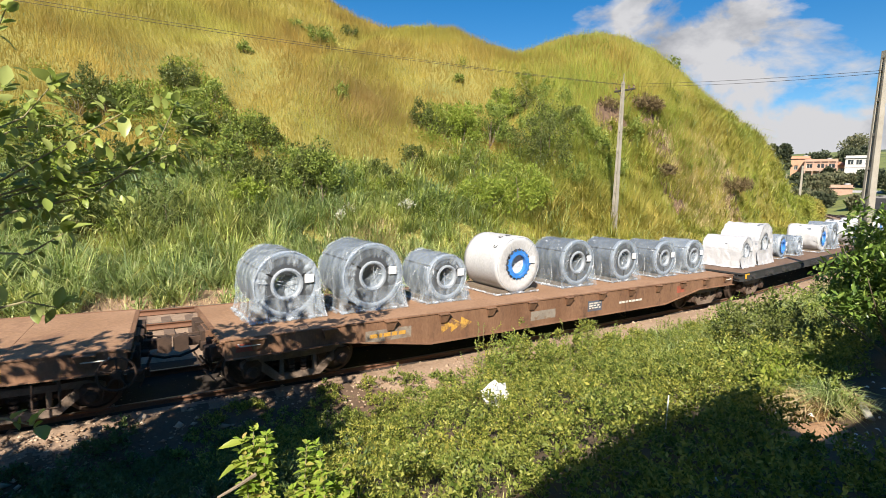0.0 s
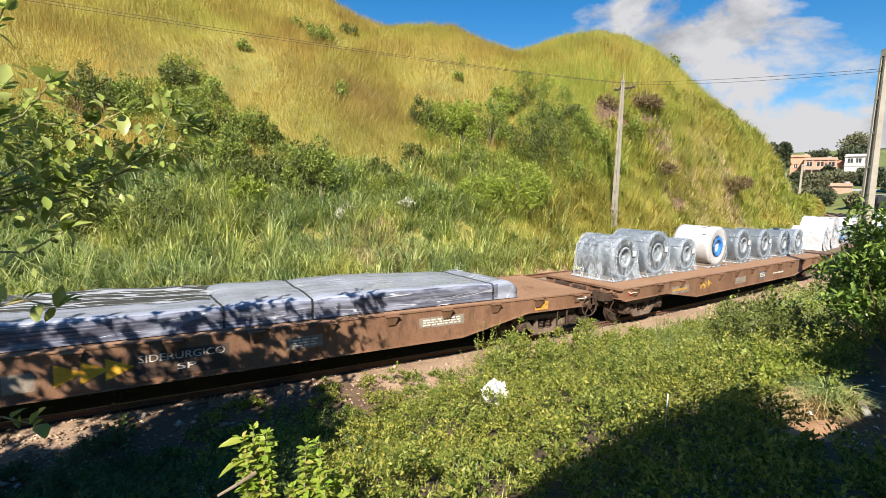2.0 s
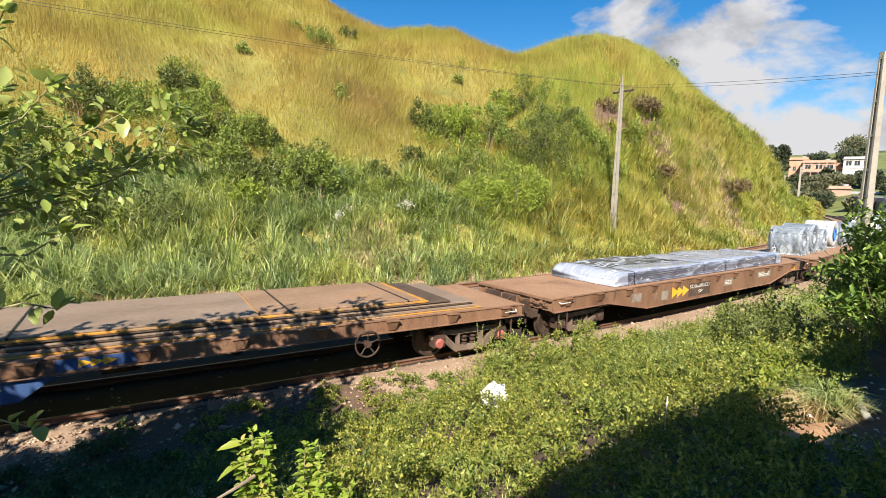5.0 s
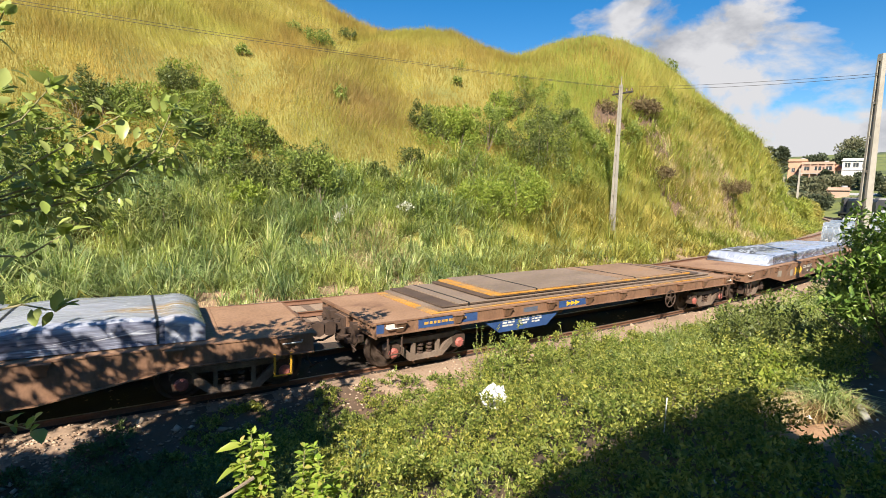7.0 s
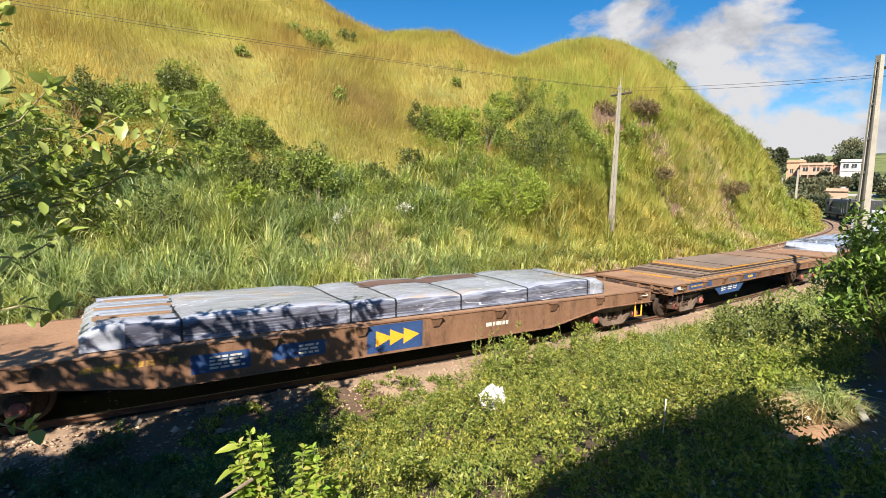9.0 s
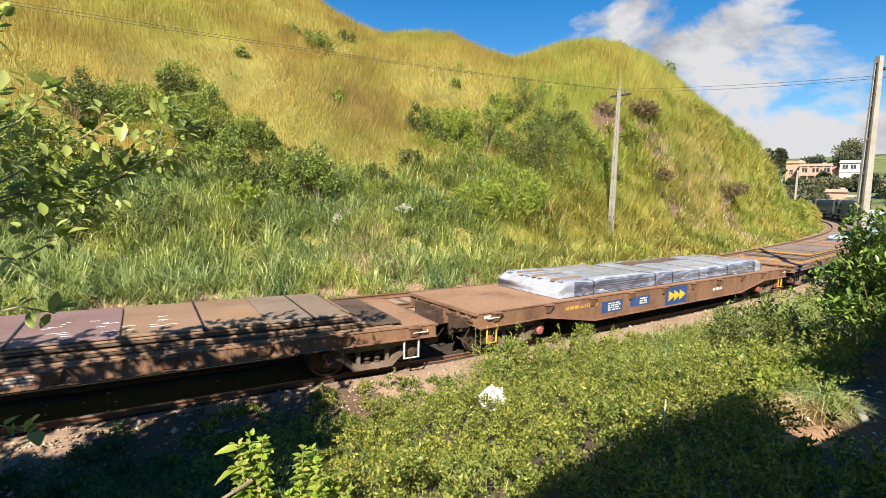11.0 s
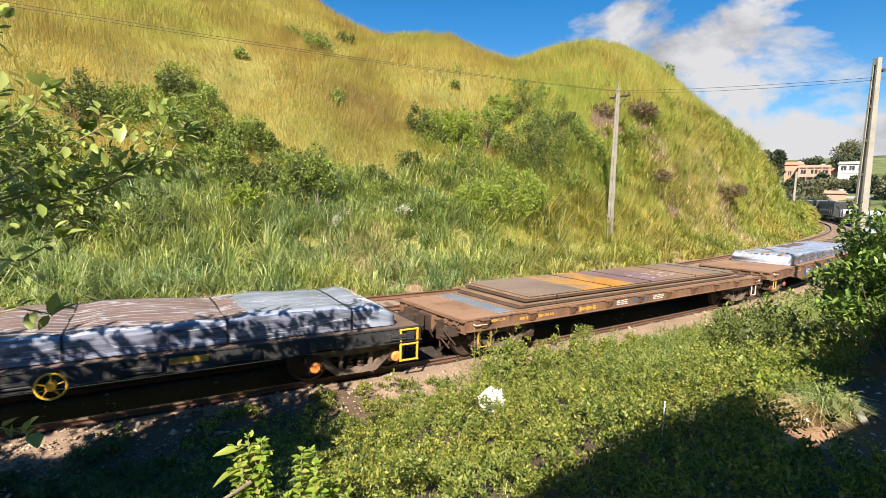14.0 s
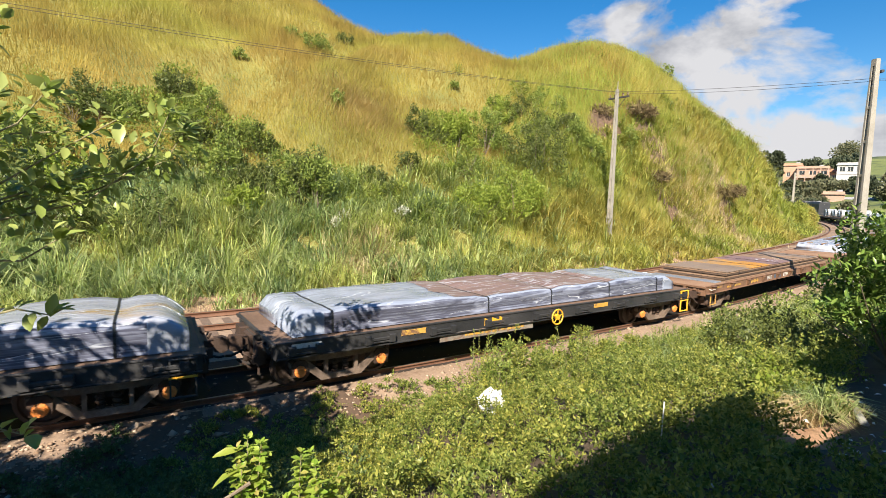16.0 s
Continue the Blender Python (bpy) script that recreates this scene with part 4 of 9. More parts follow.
def cracked(name, brown, dark, white, gape=0.12):
    """Plate seen through split film: a net of white tears over brown steel."""
    m, tr, bsdf, link = shader(name)
    vec = space(tr, (0.42, 2.6, 1.0))
    wob = tr.nodes.new("ShaderNodeTexNoise")
    wob.inputs["Scale"].default_value, wob.inputs["Detail"].default_value = 1.4, 3.0
    link(vec, wob.inputs["Vector"])
    mx = tr.nodes.new("ShaderNodeMix")
    mx.data_type = "VECTOR"
    mx.inputs["Factor"].default_value = 0.35
    link(vec, mx.inputs["A"])
    link(wob.outputs["Color"], mx.inputs["B"])
    vor = tr.nodes.new("ShaderNodeTexVoronoi")
    vor.feature = "DISTANCE_TO_EDGE"
    vor.inputs["Scale"].default_value = 2.6
    link(mx.outputs["Result"], vor.inputs["Vector"])
    gap = noise_of(tr, vec, 1.1, 3.0, 0.6)
    wide = ramped_to(tr, ramped(tr, gap, 0.36, 0.60), 0.0, gape)
    k = tr.nodes.new("ShaderNodeMath")
    k.operation = "LESS_THAN"
    link(vor.outputs["Distance"], k.inputs[0])
    link(wide, k.inputs[1])
    base = mixed(tr, ramped(tr, noise_of(tr, vec, 1.8, 5.0, 0.6), 0.35, 0.65), brown, dark)
    link(mixed(tr, k.outputs["Value"], base, white), bsdf.inputs["Base Color"])
    bsdf.inputs["Roughness"].default_value = 0.45
    bumped(tr, bsdf, noise_of(tr, vec, 14.0, 4.0, 0.6), 0.2)
    return m


CLEAR_FILM = film("clear_wrapping_film", (0.46, 0.52, 0.58), 0.52)
THIN_FILM = film("thin_wrapping_film", (0.40, 0.45, 0.50), 0.66)
MILKY_FILM = film("milky_wrapping_film", (0.50, 0.56, 0.62), 0.38)
WHITE_BAG = surface("thick_white_film", (0.44, 0.44, 0.455), (0.52, 0.52, 0.535), 2.5, 30, 0.35, 0.0, 0.1, (0.45, 0.46, 0.50), (0.56, 0.72), 3.0)
SKIRT_FILM = film("bunched_film_edge", (0.60, 0.64, 0.69), 0.25, 0.15)
WHITE_WRAP = surface("white_wrapping_paper", (0.47, 0.47, 0.475), (0.55, 0.55, 0.555), 1.6, 30, 0.42, 0.0, 0.1, (0.47, 0.48, 0.51), (0.54, 0.70), 2.0, stretch=(1, 1.5, 0.5))
SHEET_FILM = sheet_film("bluish_sheet_wrap", (0.32, 0.355, 0.44), (0.23, 0.255, 0.325))
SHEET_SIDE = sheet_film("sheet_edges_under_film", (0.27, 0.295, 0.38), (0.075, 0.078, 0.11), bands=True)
TORN_FILM = sheet_film("split_sheet_wrap", (0.31, 0.35, 0.435), (0.22, 0.25, 0.315))
DUSTY_FILM = sheet_film("dusty_sheet_wrap", (0.34, 0.365, 0.43), (0.26, 0.28, 0.335), (0.36, 0.25, 0.14), (0.58, 0.72))
STEEL = surface("cold_rolled_steel", (0.12, 0.145, 0.175), (0.18, 0.21, 0.245), 1.5, 40, 0.5, 0.3, 0.05, stretch=(1, 8, 1))
DARK_STEEL = surface("dark_steel", (0.085, 0.10, 0.12), (0.13, 0.15, 0.175), 1.5, 40, 0.5, 0.3, 0.05)
COIL_EDGE = surface("coiled_strip_edges", (0.10, 0.11, 0.125), (0.18, 0.19, 0.205), 40, 90, 0.5, 0.6, 0.3)
BLUE_RING = surface("blue_coil_ring", (0.02, 0.16, 0.55), (0.05, 0.26, 0.70), 5.0, 40, 0.5, 0.0, 0.1)
STRAP = surface("black_steel_strap", (0.015, 0.017, 0.02), (0.035, 0.037, 0.04), 5.0, 60, 0.5, 0.3, 0.1)
TIMBER = surface("timber_bearer", (0.13, 0.10, 0.075), (0.20, 0.155, 0.11), 3.0, 40, 0.9, 0.0, 0.4)
GUARD = surface("pale_edge_guard", (0.24, 0.275, 0.315), (0.34, 0.375, 0.42), 4.0, 40, 0.5, 0.0, 0.1)
LABEL_WHITE = surface("white_paper_label", (0.70, 0.72, 0.74), (0.80, 0.81, 0.82), 6.0, 60, 0.6, 0.0, 0.05)


def wrinkled(v, amount, freq, seed):
    """Moves points a little along a rough noise."""
    out = []
    for p in v:
        q = Vector(p) * freq + Vector((seed * 3.1, seed * 1.7, seed))
        n = noise.noise_vector(q) + 0.5 * noise.noise_vector(q * 2.3)
        out.append(Vector(p) + n * amount)
    return out


def coil(s, deck, dia, width, look_kind, seed, label, group="steel coils on the train", near=-0.55, anchor=None):
    """A steel coil lying with its bore across the wagon, on timber bearers, under wrapping film."""
    R, bore = dia / 2 - 0.03, 0.27 if dia > 1.3 else 0.23
    ob = thing("steel_coil", label, "steel coil", group)
    c = R + 0.05
    y0, y1 = near, near + width
    steel = DARK_STEEL if look_kind == "dark" else STEEL
    g = Geo().lathe([(bore, y0), (R - 0.015, y0), (R, y0 + 0.02), (R, y1 - 0.02), (R - 0.015, y1), (bore, y1), (bore, y0)], True, 48, (0, 0, c))
    g.n = [1 if i % 6 in (0, 4) else 0 for i in range(len(g.f))]
    part("coil_body", g, [steel, COIL_EDGE], ob, smooth=False)
    guard = Geo().lathe([(R - 0.12, y0 - 0.004), (R - 0.115, y0 - 0.012), (R + 0.004, y0 - 0.012), (R + 0.008, y0 + 0.0), (R + 0.008, y0 + 0.09), (R, y0 + 0.095)], True, 44, (0, 0, c))
    part("edge_guard", guard, GUARD, ob, "pale ring guarding the coil's edge", smooth=True)
    guard = Geo().lathe([(bore + 0.075, y0 - 0.004), (bore + 0.07, y0 - 0.014), (bore - 0.006, y0 - 0.014), (bore - 0.008, y0 + 0.08)], True, 36, (0, 0, c))
    part("bore_guard", guard, GUARD, ob, "pale ring round the bore", smooth=True)
    for k in (-1, 1):
        b = Geo().prism([(k * 0.22, 0.0), (k * 0.62 * R / 0.7, 0.0), (k * 0.62 * R / 0.7, 0.10), (k * 0.40, 0.11)], y0 - 0.08, y1 + 0.08)
        part("timber_bearer", b, TIMBER, ob)
    for k in range(3):
        a = 0.5 + k * 2.094
        st = Geo()
        ca, sa = math.cos(a), math.sin(a)
        def q(r, y):
            return Vector((r * ca, y, c + r * sa))
        tang = Vector((-sa, 0, ca)) * 0.02
        loop = [q(bore - 0.004, y0 - 0.008), q(R + 0.008, y0 - 0.008), q(R + 0.008, y1 + 0.008), q(bore - 0.004, y1 + 0.008)]
        for u, w in zip(loop, loop[1:]):
            st.add([u - tang, u + tang, w + tang, w - tang], [(0, 1, 2, 3)])
        part("strap", st, STRAP, ob)
    # the wrap: a bag over the coil that reaches the deck
    mat = {"clear": CLEAR_FILM, "milky": MILKY_FILM, "white": WHITE_WRAP, "dark": THIN_FILM, "blue": MILKY_FILM, "bagged": WHITE_BAG}[look_kind]
    Rw = R + 0.02
    bag = look_kind in ("clear", "milky", "dark", "bagged")
    prof = []
    rnd = random.Random(seed)
    n = 56
    if bag:
        # a loose bag: over the top, then straight down the flanks to the deck
        flank = [(-Rw - 0.13, 0.012), (-Rw - 0.05, 0.07), (-Rw - 0.015, c * 0.45), (-Rw - 0.005, c * 0.75)]
        prof = flank + [((Rw + 0.006 * rnd.random()) * math.cos(math.pi * (1 - i / 36)), c + (Rw + 0.006 * rnd.random()) * math.sin(math.pi * i / 36)) for i in range(37)] + [(-x, z) for x, z in reversed(flank)]
    else:
        for i in range(n + 1):
            a = math.pi * 1.5 - 2 * math.pi * i / n
            rr = Rw + 0.004 * rnd.random()
            prof.append((rr * math.cos(a), c + rr * math.sin(a)))
    rows = 13
    v, f = [], []
    m = len(prof)
    for j in range(rows):
        y = y0 - 0.035 + (width + 0.07) * j / (rows - 1)
        for x, z in prof:
            v.append((x, y, max(z, 0.012)))
    for j in range(rows - 1):
        for i in range(m - 1):
            f.append((j * m + i, j * m + i + 1, (j + 1) * m + i + 1, (j + 1) * m + i))
    # faces: film drawn in to the bore
    for j, yy, inn in ((0, y0 - 0.035, 0.10), (rows - 1, y1 + 0.035, -0.10)):
        base = len(v)
        for lev, (fr, dy) in enumerate(((0.72, 0.012), (0.42, 0.014), (0.0, inn))):
            for x, z in prof:
                d = math.hypot(x, z - c) or 1
                t = bore * 0.9 / d if fr == 0.0 else (bore + (d - bore) * fr) / d
                pleat = 0.008 * math.sin(len(v) * 2.1 + seed) * (1 if fr and j == 0 else 0)
                v.append((x * t, (yy + dy * (1 if j == 0 else -1) if fr else yy + dy) + pleat, max(c + (z - c) * t, 0.012)))
        ringa = [j * m + i for i in range(m)]
        for lev in range(3):
            ringb = [base + lev * m + i for i in range(m)]
            for i in range(m - 1):
                f.append((ringa[i], ringa[i + 1], ringb[i + 1], ringb[i]))
            ringa = ringb
    if bag:
        # the front sheet hangs to the deck too
        base = len(v)
        k = 22
        for i in range(k):
            x = -Rw - 0.06 + 2 * (Rw + 0.06) * i / (k - 1)
            for q2 in range(5):
                t = q2 / 4
                v.append((x * (1 + 0.05 * t), y0 - 0.045 - 0.10 * t * t - 0.015 * noise.noise(Vector((i * 0.9, q2, seed))), max((c - bore * 0.9) * (1 - t), 0.01)))
        for i in range(k - 1):
            for q2 in range(4):
                a = base + i * 5 + q2
                f.append((a, a + 5, a + 6, a + 1))
    # film drawn across the bore
    base = len(v)
    for i in range(20):
        a = 2 * math.pi * i / 20
        v.append((bore * 0.95 * math.cos(a), y0 + 0.07, c + bore * 0.95 * math.sin(a)))
        v.append((bore * 0.4 * math.cos(a), y0 + 0.11 + 0.05 * rnd.random(), c + bore * 0.4 * math.sin(a)))
    v.append((0, y0 + 0.16, c))
    for i in range(20):
        k2 = (i + 1) % 20
        f += [(base + i * 2, base + k2 * 2, base + k2 * 2 + 1, base + i * 2 + 1), (base + i * 2 + 1, base + k2 * 2 + 1, base + 40)]
    vv = wrinkled(v, 0.035 if look_kind == "bagged" else 0.024 if bag else (0.045 if label.startswith("steel coil wrapped in white") else 0.004), 3.0, seed)
    vv = [(p[0], p[1], max(p[2], 0.006)) for p in vv]
    part("wrapping", Geo().add(vv, f), mat, ob, smooth=not bag)
    if look_kind in ("white", "blue"):
        br = Geo().lathe([(bore + 0.11, y0 - 0.05), (bore - 0.01, y0 - 0.05), (bore - 0.01, y0 + 0.1)], True, 36, (0, 0, c))
        nicks = 18
        for i in range(nicks):
            a = 2 * math.pi * i / nicks
            w2 = 0.09
            br.add([((bore + 0.10) * math.cos(a - w2), y0 - 0.051, c + (bore + 0.10) * math.sin(a - w2)), ((bore + 0.10) * math.cos(a + w2), y0 - 0.051, c + (bore + 0.10) * math.sin(a + w2)), ((bore + 0.17) * math.cos(a), y0 - 0.051, c + (bore + 0.17) * math.sin(a))], [(0, 1, 2)])
        part("bore_ring", br, BLUE_RING, ob, "blue protective ring round the bore")
        if look_kind == "white" and label.startswith("white"):
            for a0, yc in ((1.75, y0 + 0.30), (1.95, y0 + 0.42), (2.45, y0 + 0.25)):
                arc = [((Rw + 0.012) * math.cos(a0 + 0.07 * math.cos(t)), yc + 0.06 * math.sin(t), c + (Rw + 0.012) * math.sin(a0 + 0.07 * math.cos(t))) for t in (-2.2, -1.6, -0.9, 0.0, 0.9, 1.6, 2.2)]
                part("printed_mark", Geo().path(arc, 0.009, 5), STRAP, ob)
    # gathered film: a white rim round the face and the bore, and folds between them
    rim = Geo()
    for rr, ww, dy in ((R - 0.005, 0.008, 0.045), (bore + 0.04, 0.006, 0.050)):
        pts = [((rr + 0.012 * noise.noise(Vector((i * 0.7, seed, rr)))) * math.cos(6.2832 * i / 40), y0 - dy + 0.012 * noise.noise(Vector((i * 0.9, rr, seed))), c + (rr + 0.012 * noise.noise(Vector((i * 0.6, seed, 2)))) * math.sin(6.2832 * i / 40)) for i in range(40)]
        rim.path(pts + [pts[0]], ww, 5)
    part("film_rim", rim, SKIRT_FILM, ob)
    fold = Geo()
    for i in range(3):
        a0 = rnd.random() * 6.28
        r1, r2 = bore * rnd.uniform(0.5, 1.0), R * rnd.uniform(0.75, 0.98)
        pts = [((r1 + (r2 - r1) * t) * math.cos(a0 + 0.12 * t * rnd.uniform(-1, 1)), y0 - 0.052 + (0.10 if t == 0 else 0), c + (r1 + (r2 - r1) * t) * math.sin(a0 + 0.12 * t * rnd.uniform(-1, 1))) for t in (0, 0.35, 0.7, 1)]
        fold.path(pts, rnd.uniform(0.003, 0.006), 4)
    for i in range(2):
        a0 = rnd.random() * 6.28
        fold.path([(bore * 0.8 * math.cos(a0), y0 + 0.03, c + bore * 0.8 * math.sin(a0)), (rnd.uniform(-0.06, 0.06), y0 + 0.02, c + rnd.uniform(-0.06, 0.06)), (bore * 0.8 * math.cos(a0 + 2.6), y0 + 0.03, c + bore * 0.8 * math.sin(a0 + 2.6))], 0.007, 4)
    part("film_folds", fold, SKIRT_FILM, ob)
    # film bunched on the deck round the foot
    hw = R * 1.02
    foot = Geo()
    for k, (xa, ya, xb, yb) in enumerate(((-hw, y0 - 0.10, hw, y0 - 0.08), (-hw - 0.03, y0 - 0.08, -hw - 0.08, y1))):
        pts = []
        for i in range(15):
            t = i / 14
            pts.append((xa + (xb - xa) * t + 0.05 * noise.noise(Vector((i * 0.8, seed, k))), ya + (yb - ya) * t + 0.06 * noise.noise(Vector((i * 0.9, k, seed))), 0.035 + 0.03 * abs(noise.noise(Vector((i * 1.3, k, seed + 5))))))
        foot.path(pts, 0.030, 5)
    part("bunched_film", foot, SKIRT_FILM, ob)
    lab = Geo().box(R * 0.50, R * 0.50 + 0.2, y0 - 0.06, y0 - 0.056, c + 0.02, c + 0.2)
    part("paper_label", lab, LABEL_WHITE, ob)
    MOVES.append((ob, anchor[0], anchor[1], Matrix.Translation((s - anchor[0], 0, deck + 0.003))))
    return ob


def sheet_pack(s_rear, s_front, deck, height, half_width, mat, straps, seed, label, anchor, rear_taper=0.35, front_taper=0.35, torn=None, y_off=0.0, bare=None):
    """A long flat pack of steel sheets on bearers, wrapped in film and strapped across."""
    ob = thing("sheet_pack", label, "steel sheets", "wrapped sheet packs")
    mid = (s_rear + s_front) / 2
    half = (s_front - s_rear) / 2
    nx = int(half * 2 / 0.16)
    prof = []       # cross-section from the near foot over the top to the far foot
    h, w = height, half_width
    steps = [(w + 0.02, 0.02), (w + 0.015, 0.10), (w, h * 0.35), (w + 0.012, h * 0.40), (w, h * 0.62), (w + 0.012, h * 0.68), (w - 0.01, h * 0.93), (w - 0.06, h)]
    prof += [(-a, b) for a, b in steps]
    prof += [(-w + 0.06 + (2 * w - 0.12) * i / 9, h) for i in range(1, 9)]
    prof += [(a, b) for a, b in reversed(steps)]
    m = len(prof)
    v, f = [], []
    rnd = random.Random(seed)
    for i in range(nx + 1):
        x = -half + 2 * half * i / nx
        er, ef = min(1, (x + half) / rear_taper), min(1, (half - x) / front_taper)
        e = min(er, ef)
        k = 0.55 + 0.45 * math.sin(e * math.pi / 2)
        k *= 1.03 - 0.10 * max([math.exp(-((x + mid - q) / 0.22) ** 2) for q in straps] or [0])
        for y, z in prof:
            bump = 0.035 * noise.noise(Vector((x * 0.9 + seed, y * 0.8, 0.0))) + 0.016 * noise.noise(Vector((x * 4 + seed, y * 3, z * 8)))
            zz = z * k + (bump if z > 0.05 else 0) + (0.09 * noise.noise(Vector((x * 0.35, seed + y * 0.4, 0))) if z > 0.3 * h else 0)
            v.append((x, y * (0.975 + 0.025 * k) + (bump * 0.5 if 0.02 < z < h else 0), max(zz, 0.005)))
    for i in range(nx):
        for j in range(m - 1):
            f.append((i * m + j, i * m + j + 1, (i + 1) * m + j + 1, (i + 1) * m + j))
    f.append(tuple(range(m - 1, -1, -1)))
    f.append(tuple(nx * m + j for j in range(m)))
    g = Geo().add(v, f)
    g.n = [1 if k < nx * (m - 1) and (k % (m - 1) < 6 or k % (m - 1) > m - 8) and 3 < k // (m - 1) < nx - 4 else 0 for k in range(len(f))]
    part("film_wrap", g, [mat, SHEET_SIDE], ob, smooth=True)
    # film gathered at both ends
    for end, e in ((-1, -half), (1, half)):
        for k in range(6):
            yy = rnd.uniform(-w, -w * 0.2) if k < 4 else rnd.uniform(0, w)
            pts = [(e - end * 0.55 * (1 - t) + end * 0.03, yy + 0.22 * t * (1 if yy < -w * 0.6 else -1) + 0.03 * noise.noise(Vector((k, t * 4, seed))), h * (0.98 - 0.52 * t * t) + 0.02) for t in (0, 0.25, 0.5, 0.75, 1)]
            part("film_fold", Geo().path(pts, rnd.uniform(0.006, 0.016), 4), SKIRT_FILM, ob)
    for x in straps:
        i = int(round((x - mid + half) / (2 * half) * nx))
        i = max(0, min(nx, i))
        loop = [Vector(v[i * m + j]) for j in range(m)]
        g = Geo()
        skew = rnd.uniform(-0.05, 0.05)
        for j, (a, b) in enumerate(zip(loop, loop[1:])):
            oa, ob2 = Vector((skew * a.y, 0, 0)), Vector((skew * b.y, 0, 0))
            na = Vector((0, math.copysign(0.012, a.y), 0.012))
            nb = Vector((0, math.copysign(0.012, b.y), 0.012))
            dx = Vector((0.022, 0, 0))
            g.add([a + oa + na - dx, a + oa + na + dx, b + ob2 + nb + dx, b + ob2 + nb - dx], [(0, 1, 2, 3)])
        part("strap", g, STRAP, ob)
    if torn:
        # where the film has split on top, the brown plate shows with shreds of film over it
        x0, x1, y0, y1 = torn

        def top_at(x, y):
            a = min(max((x + half) / (2 * half) * nx, 0), nx - 1e-6)
            b = min(max(7 + (y + w - 0.06) / (2 * w - 0.12) * 9, 7), 15.999)
            i, j = int(a), int(b)
            a, b = a - i, b - j
            near = v[i * m + j][2] * (1 - a) + v[(i + 1) * m + j][2] * a
            far = v[i * m + j + 1][2] * (1 - a) + v[(i + 1) * m + j + 1][2] * a
            return near * (1 - b) + far * b

        g = Geo()
        nxx, nyy = int((x1 - x0) / 0.12), 12
        vv, ff = [], []
        for i in range(nxx + 1):
            for j in range(nyy + 1):
                x = x0 - mid + (x1 - x0) * i / nxx
                y = y0 + (y1 - y0) * j / nyy
                edge = min(i, nxx - i, 2)
                x += 0.25 * noise.noise(Vector((y * 2, seed, i * 0.01))) * (1 if edge < 2 else 0)
                vv.append((x, y + (0.06 * noise.noise(Vector((x, seed, 3))) if j in (0, nyy) else 0), top_at(x, y) + 0.008))
        for i in range(nxx):
            for j in range(nyy):
                a = i * (nyy + 1) + j
                ff.append((a, a + 1, a + nyy + 2, a + nyy + 1))
        part("bare_plate", g.add(vv, ff), bare or TORN_PLATE, ob, "bare brown plate under split film")
    MOVES.append((ob, anchor[0], anchor[1], Matrix.Translation((mid - anchor[0], y_off, deck + 0.003))))
    return ob


GREEN_PLATE = cracked("dark_plate_in_split_film", (0.035, 0.037, 0.036), (0.065, 0.062, 0.055), (0.36, 0.39, 0.43))
TORN_PLATE = cracked("brown_plate_in_split_film", (0.23, 0.155, 0.135), (0.16, 0.105, 0.092), (0.36, 0.35, 0.37), 0.05)
MILL_PLATE = surface("brown_mill_plate", (0.14, 0.085, 0.065), (0.22, 0.14, 0.11), 0.9, 20, 0.6, 0.3, 0.2, (0.10, 0.065, 0.055), (0.55, 0.7), 0.8)
PLATE_BROWN = surface("brown_steel_plate", (0.23, 0.145, 0.085), (0.32, 0.205, 0.13), 0.7, 18, 0.65, 0.1, 0.15, (0.36, 0.19, 0.05), (0.60, 0.75), 0.7, stretch=(0.6, 1.4, 1))
EDGE_BROWN = surface("dark_plate_edges", (0.075, 0.05, 0.036), (0.13, 0.085, 0.06), 1.5, 20, 0.7, 0.1, 0.2)
PLATE_GREY = surface("grey_steel_plate", (0.21, 0.155, 0.115), (0.29, 0.215, 0.16), 0.7, 18, 0.6, 0.1, 0.12, (0.28, 0.19, 0.12), (0.6, 0.75), 0.8, stretch=(0.6, 1.4, 1))
PLATE_ORANGE = surface("orange_rust_plate", (0.44, 0.20, 0.03), (0.56, 0.28, 0.04), 0.8, 18, 0.75, 0.05, 0.2, (0.24, 0.18, 0.12), (0.46, 0.62), 0.8)
PLATE_MAUVE = surface("mauve_brown_plate", (0.21, 0.13, 0.12), (0.28, 0.18, 0.17), 0.8, 18, 0.6, 0.2, 0.12, (0.24, 0.13, 0.07), (0.60, 0.75), 0.7)
PLATE_BLUE = surface("blue_grey_plate", (0.19, 0.21, 0.24), (0.26, 0.28, 0.31), 0.9, 18, 0.5, 0.1, 0.1)


def plate_stack(plates, deck, label, anchor, straps=()):
    """Loose steel plates lying on one another. plates: rear, front, near edge, far edge, height above the deck, thickness, material."""
    ob = thing("plate_stack", label, "steel plates", "plate stacks")
    for a, b, y0, y1, z, t, mat in plates:
        x0, x1 = a - anchor[0], b - anchor[0]
        g = Geo().bar(x0, x1, y0, y1, z, z + t, min(0.006, t * 0.3))
        part("steel_plate", g, mat, ob)
    for x, y0, y1, z in straps:
        g = Geo().bar(x - anchor[0] - 0.02, x - anchor[0] + 0.02, y0 - 0.01, y1 + 0.01, z, z + 0.008, 0.002)
        g.bar(x - anchor[0] - 0.02, x - anchor[0] + 0.02, y0 - 0.012, y0 - 0.002, 0.0, z + 0.004, 0.002)
        part("strap", g, STRAP, ob)
    MOVES.append((ob, anchor[0], anchor[1], Matrix.Translation((0, 0, deck + 0.003))))
    return ob


# ---- the train ----
NEAR = -1.4925     # just proud of the side sill


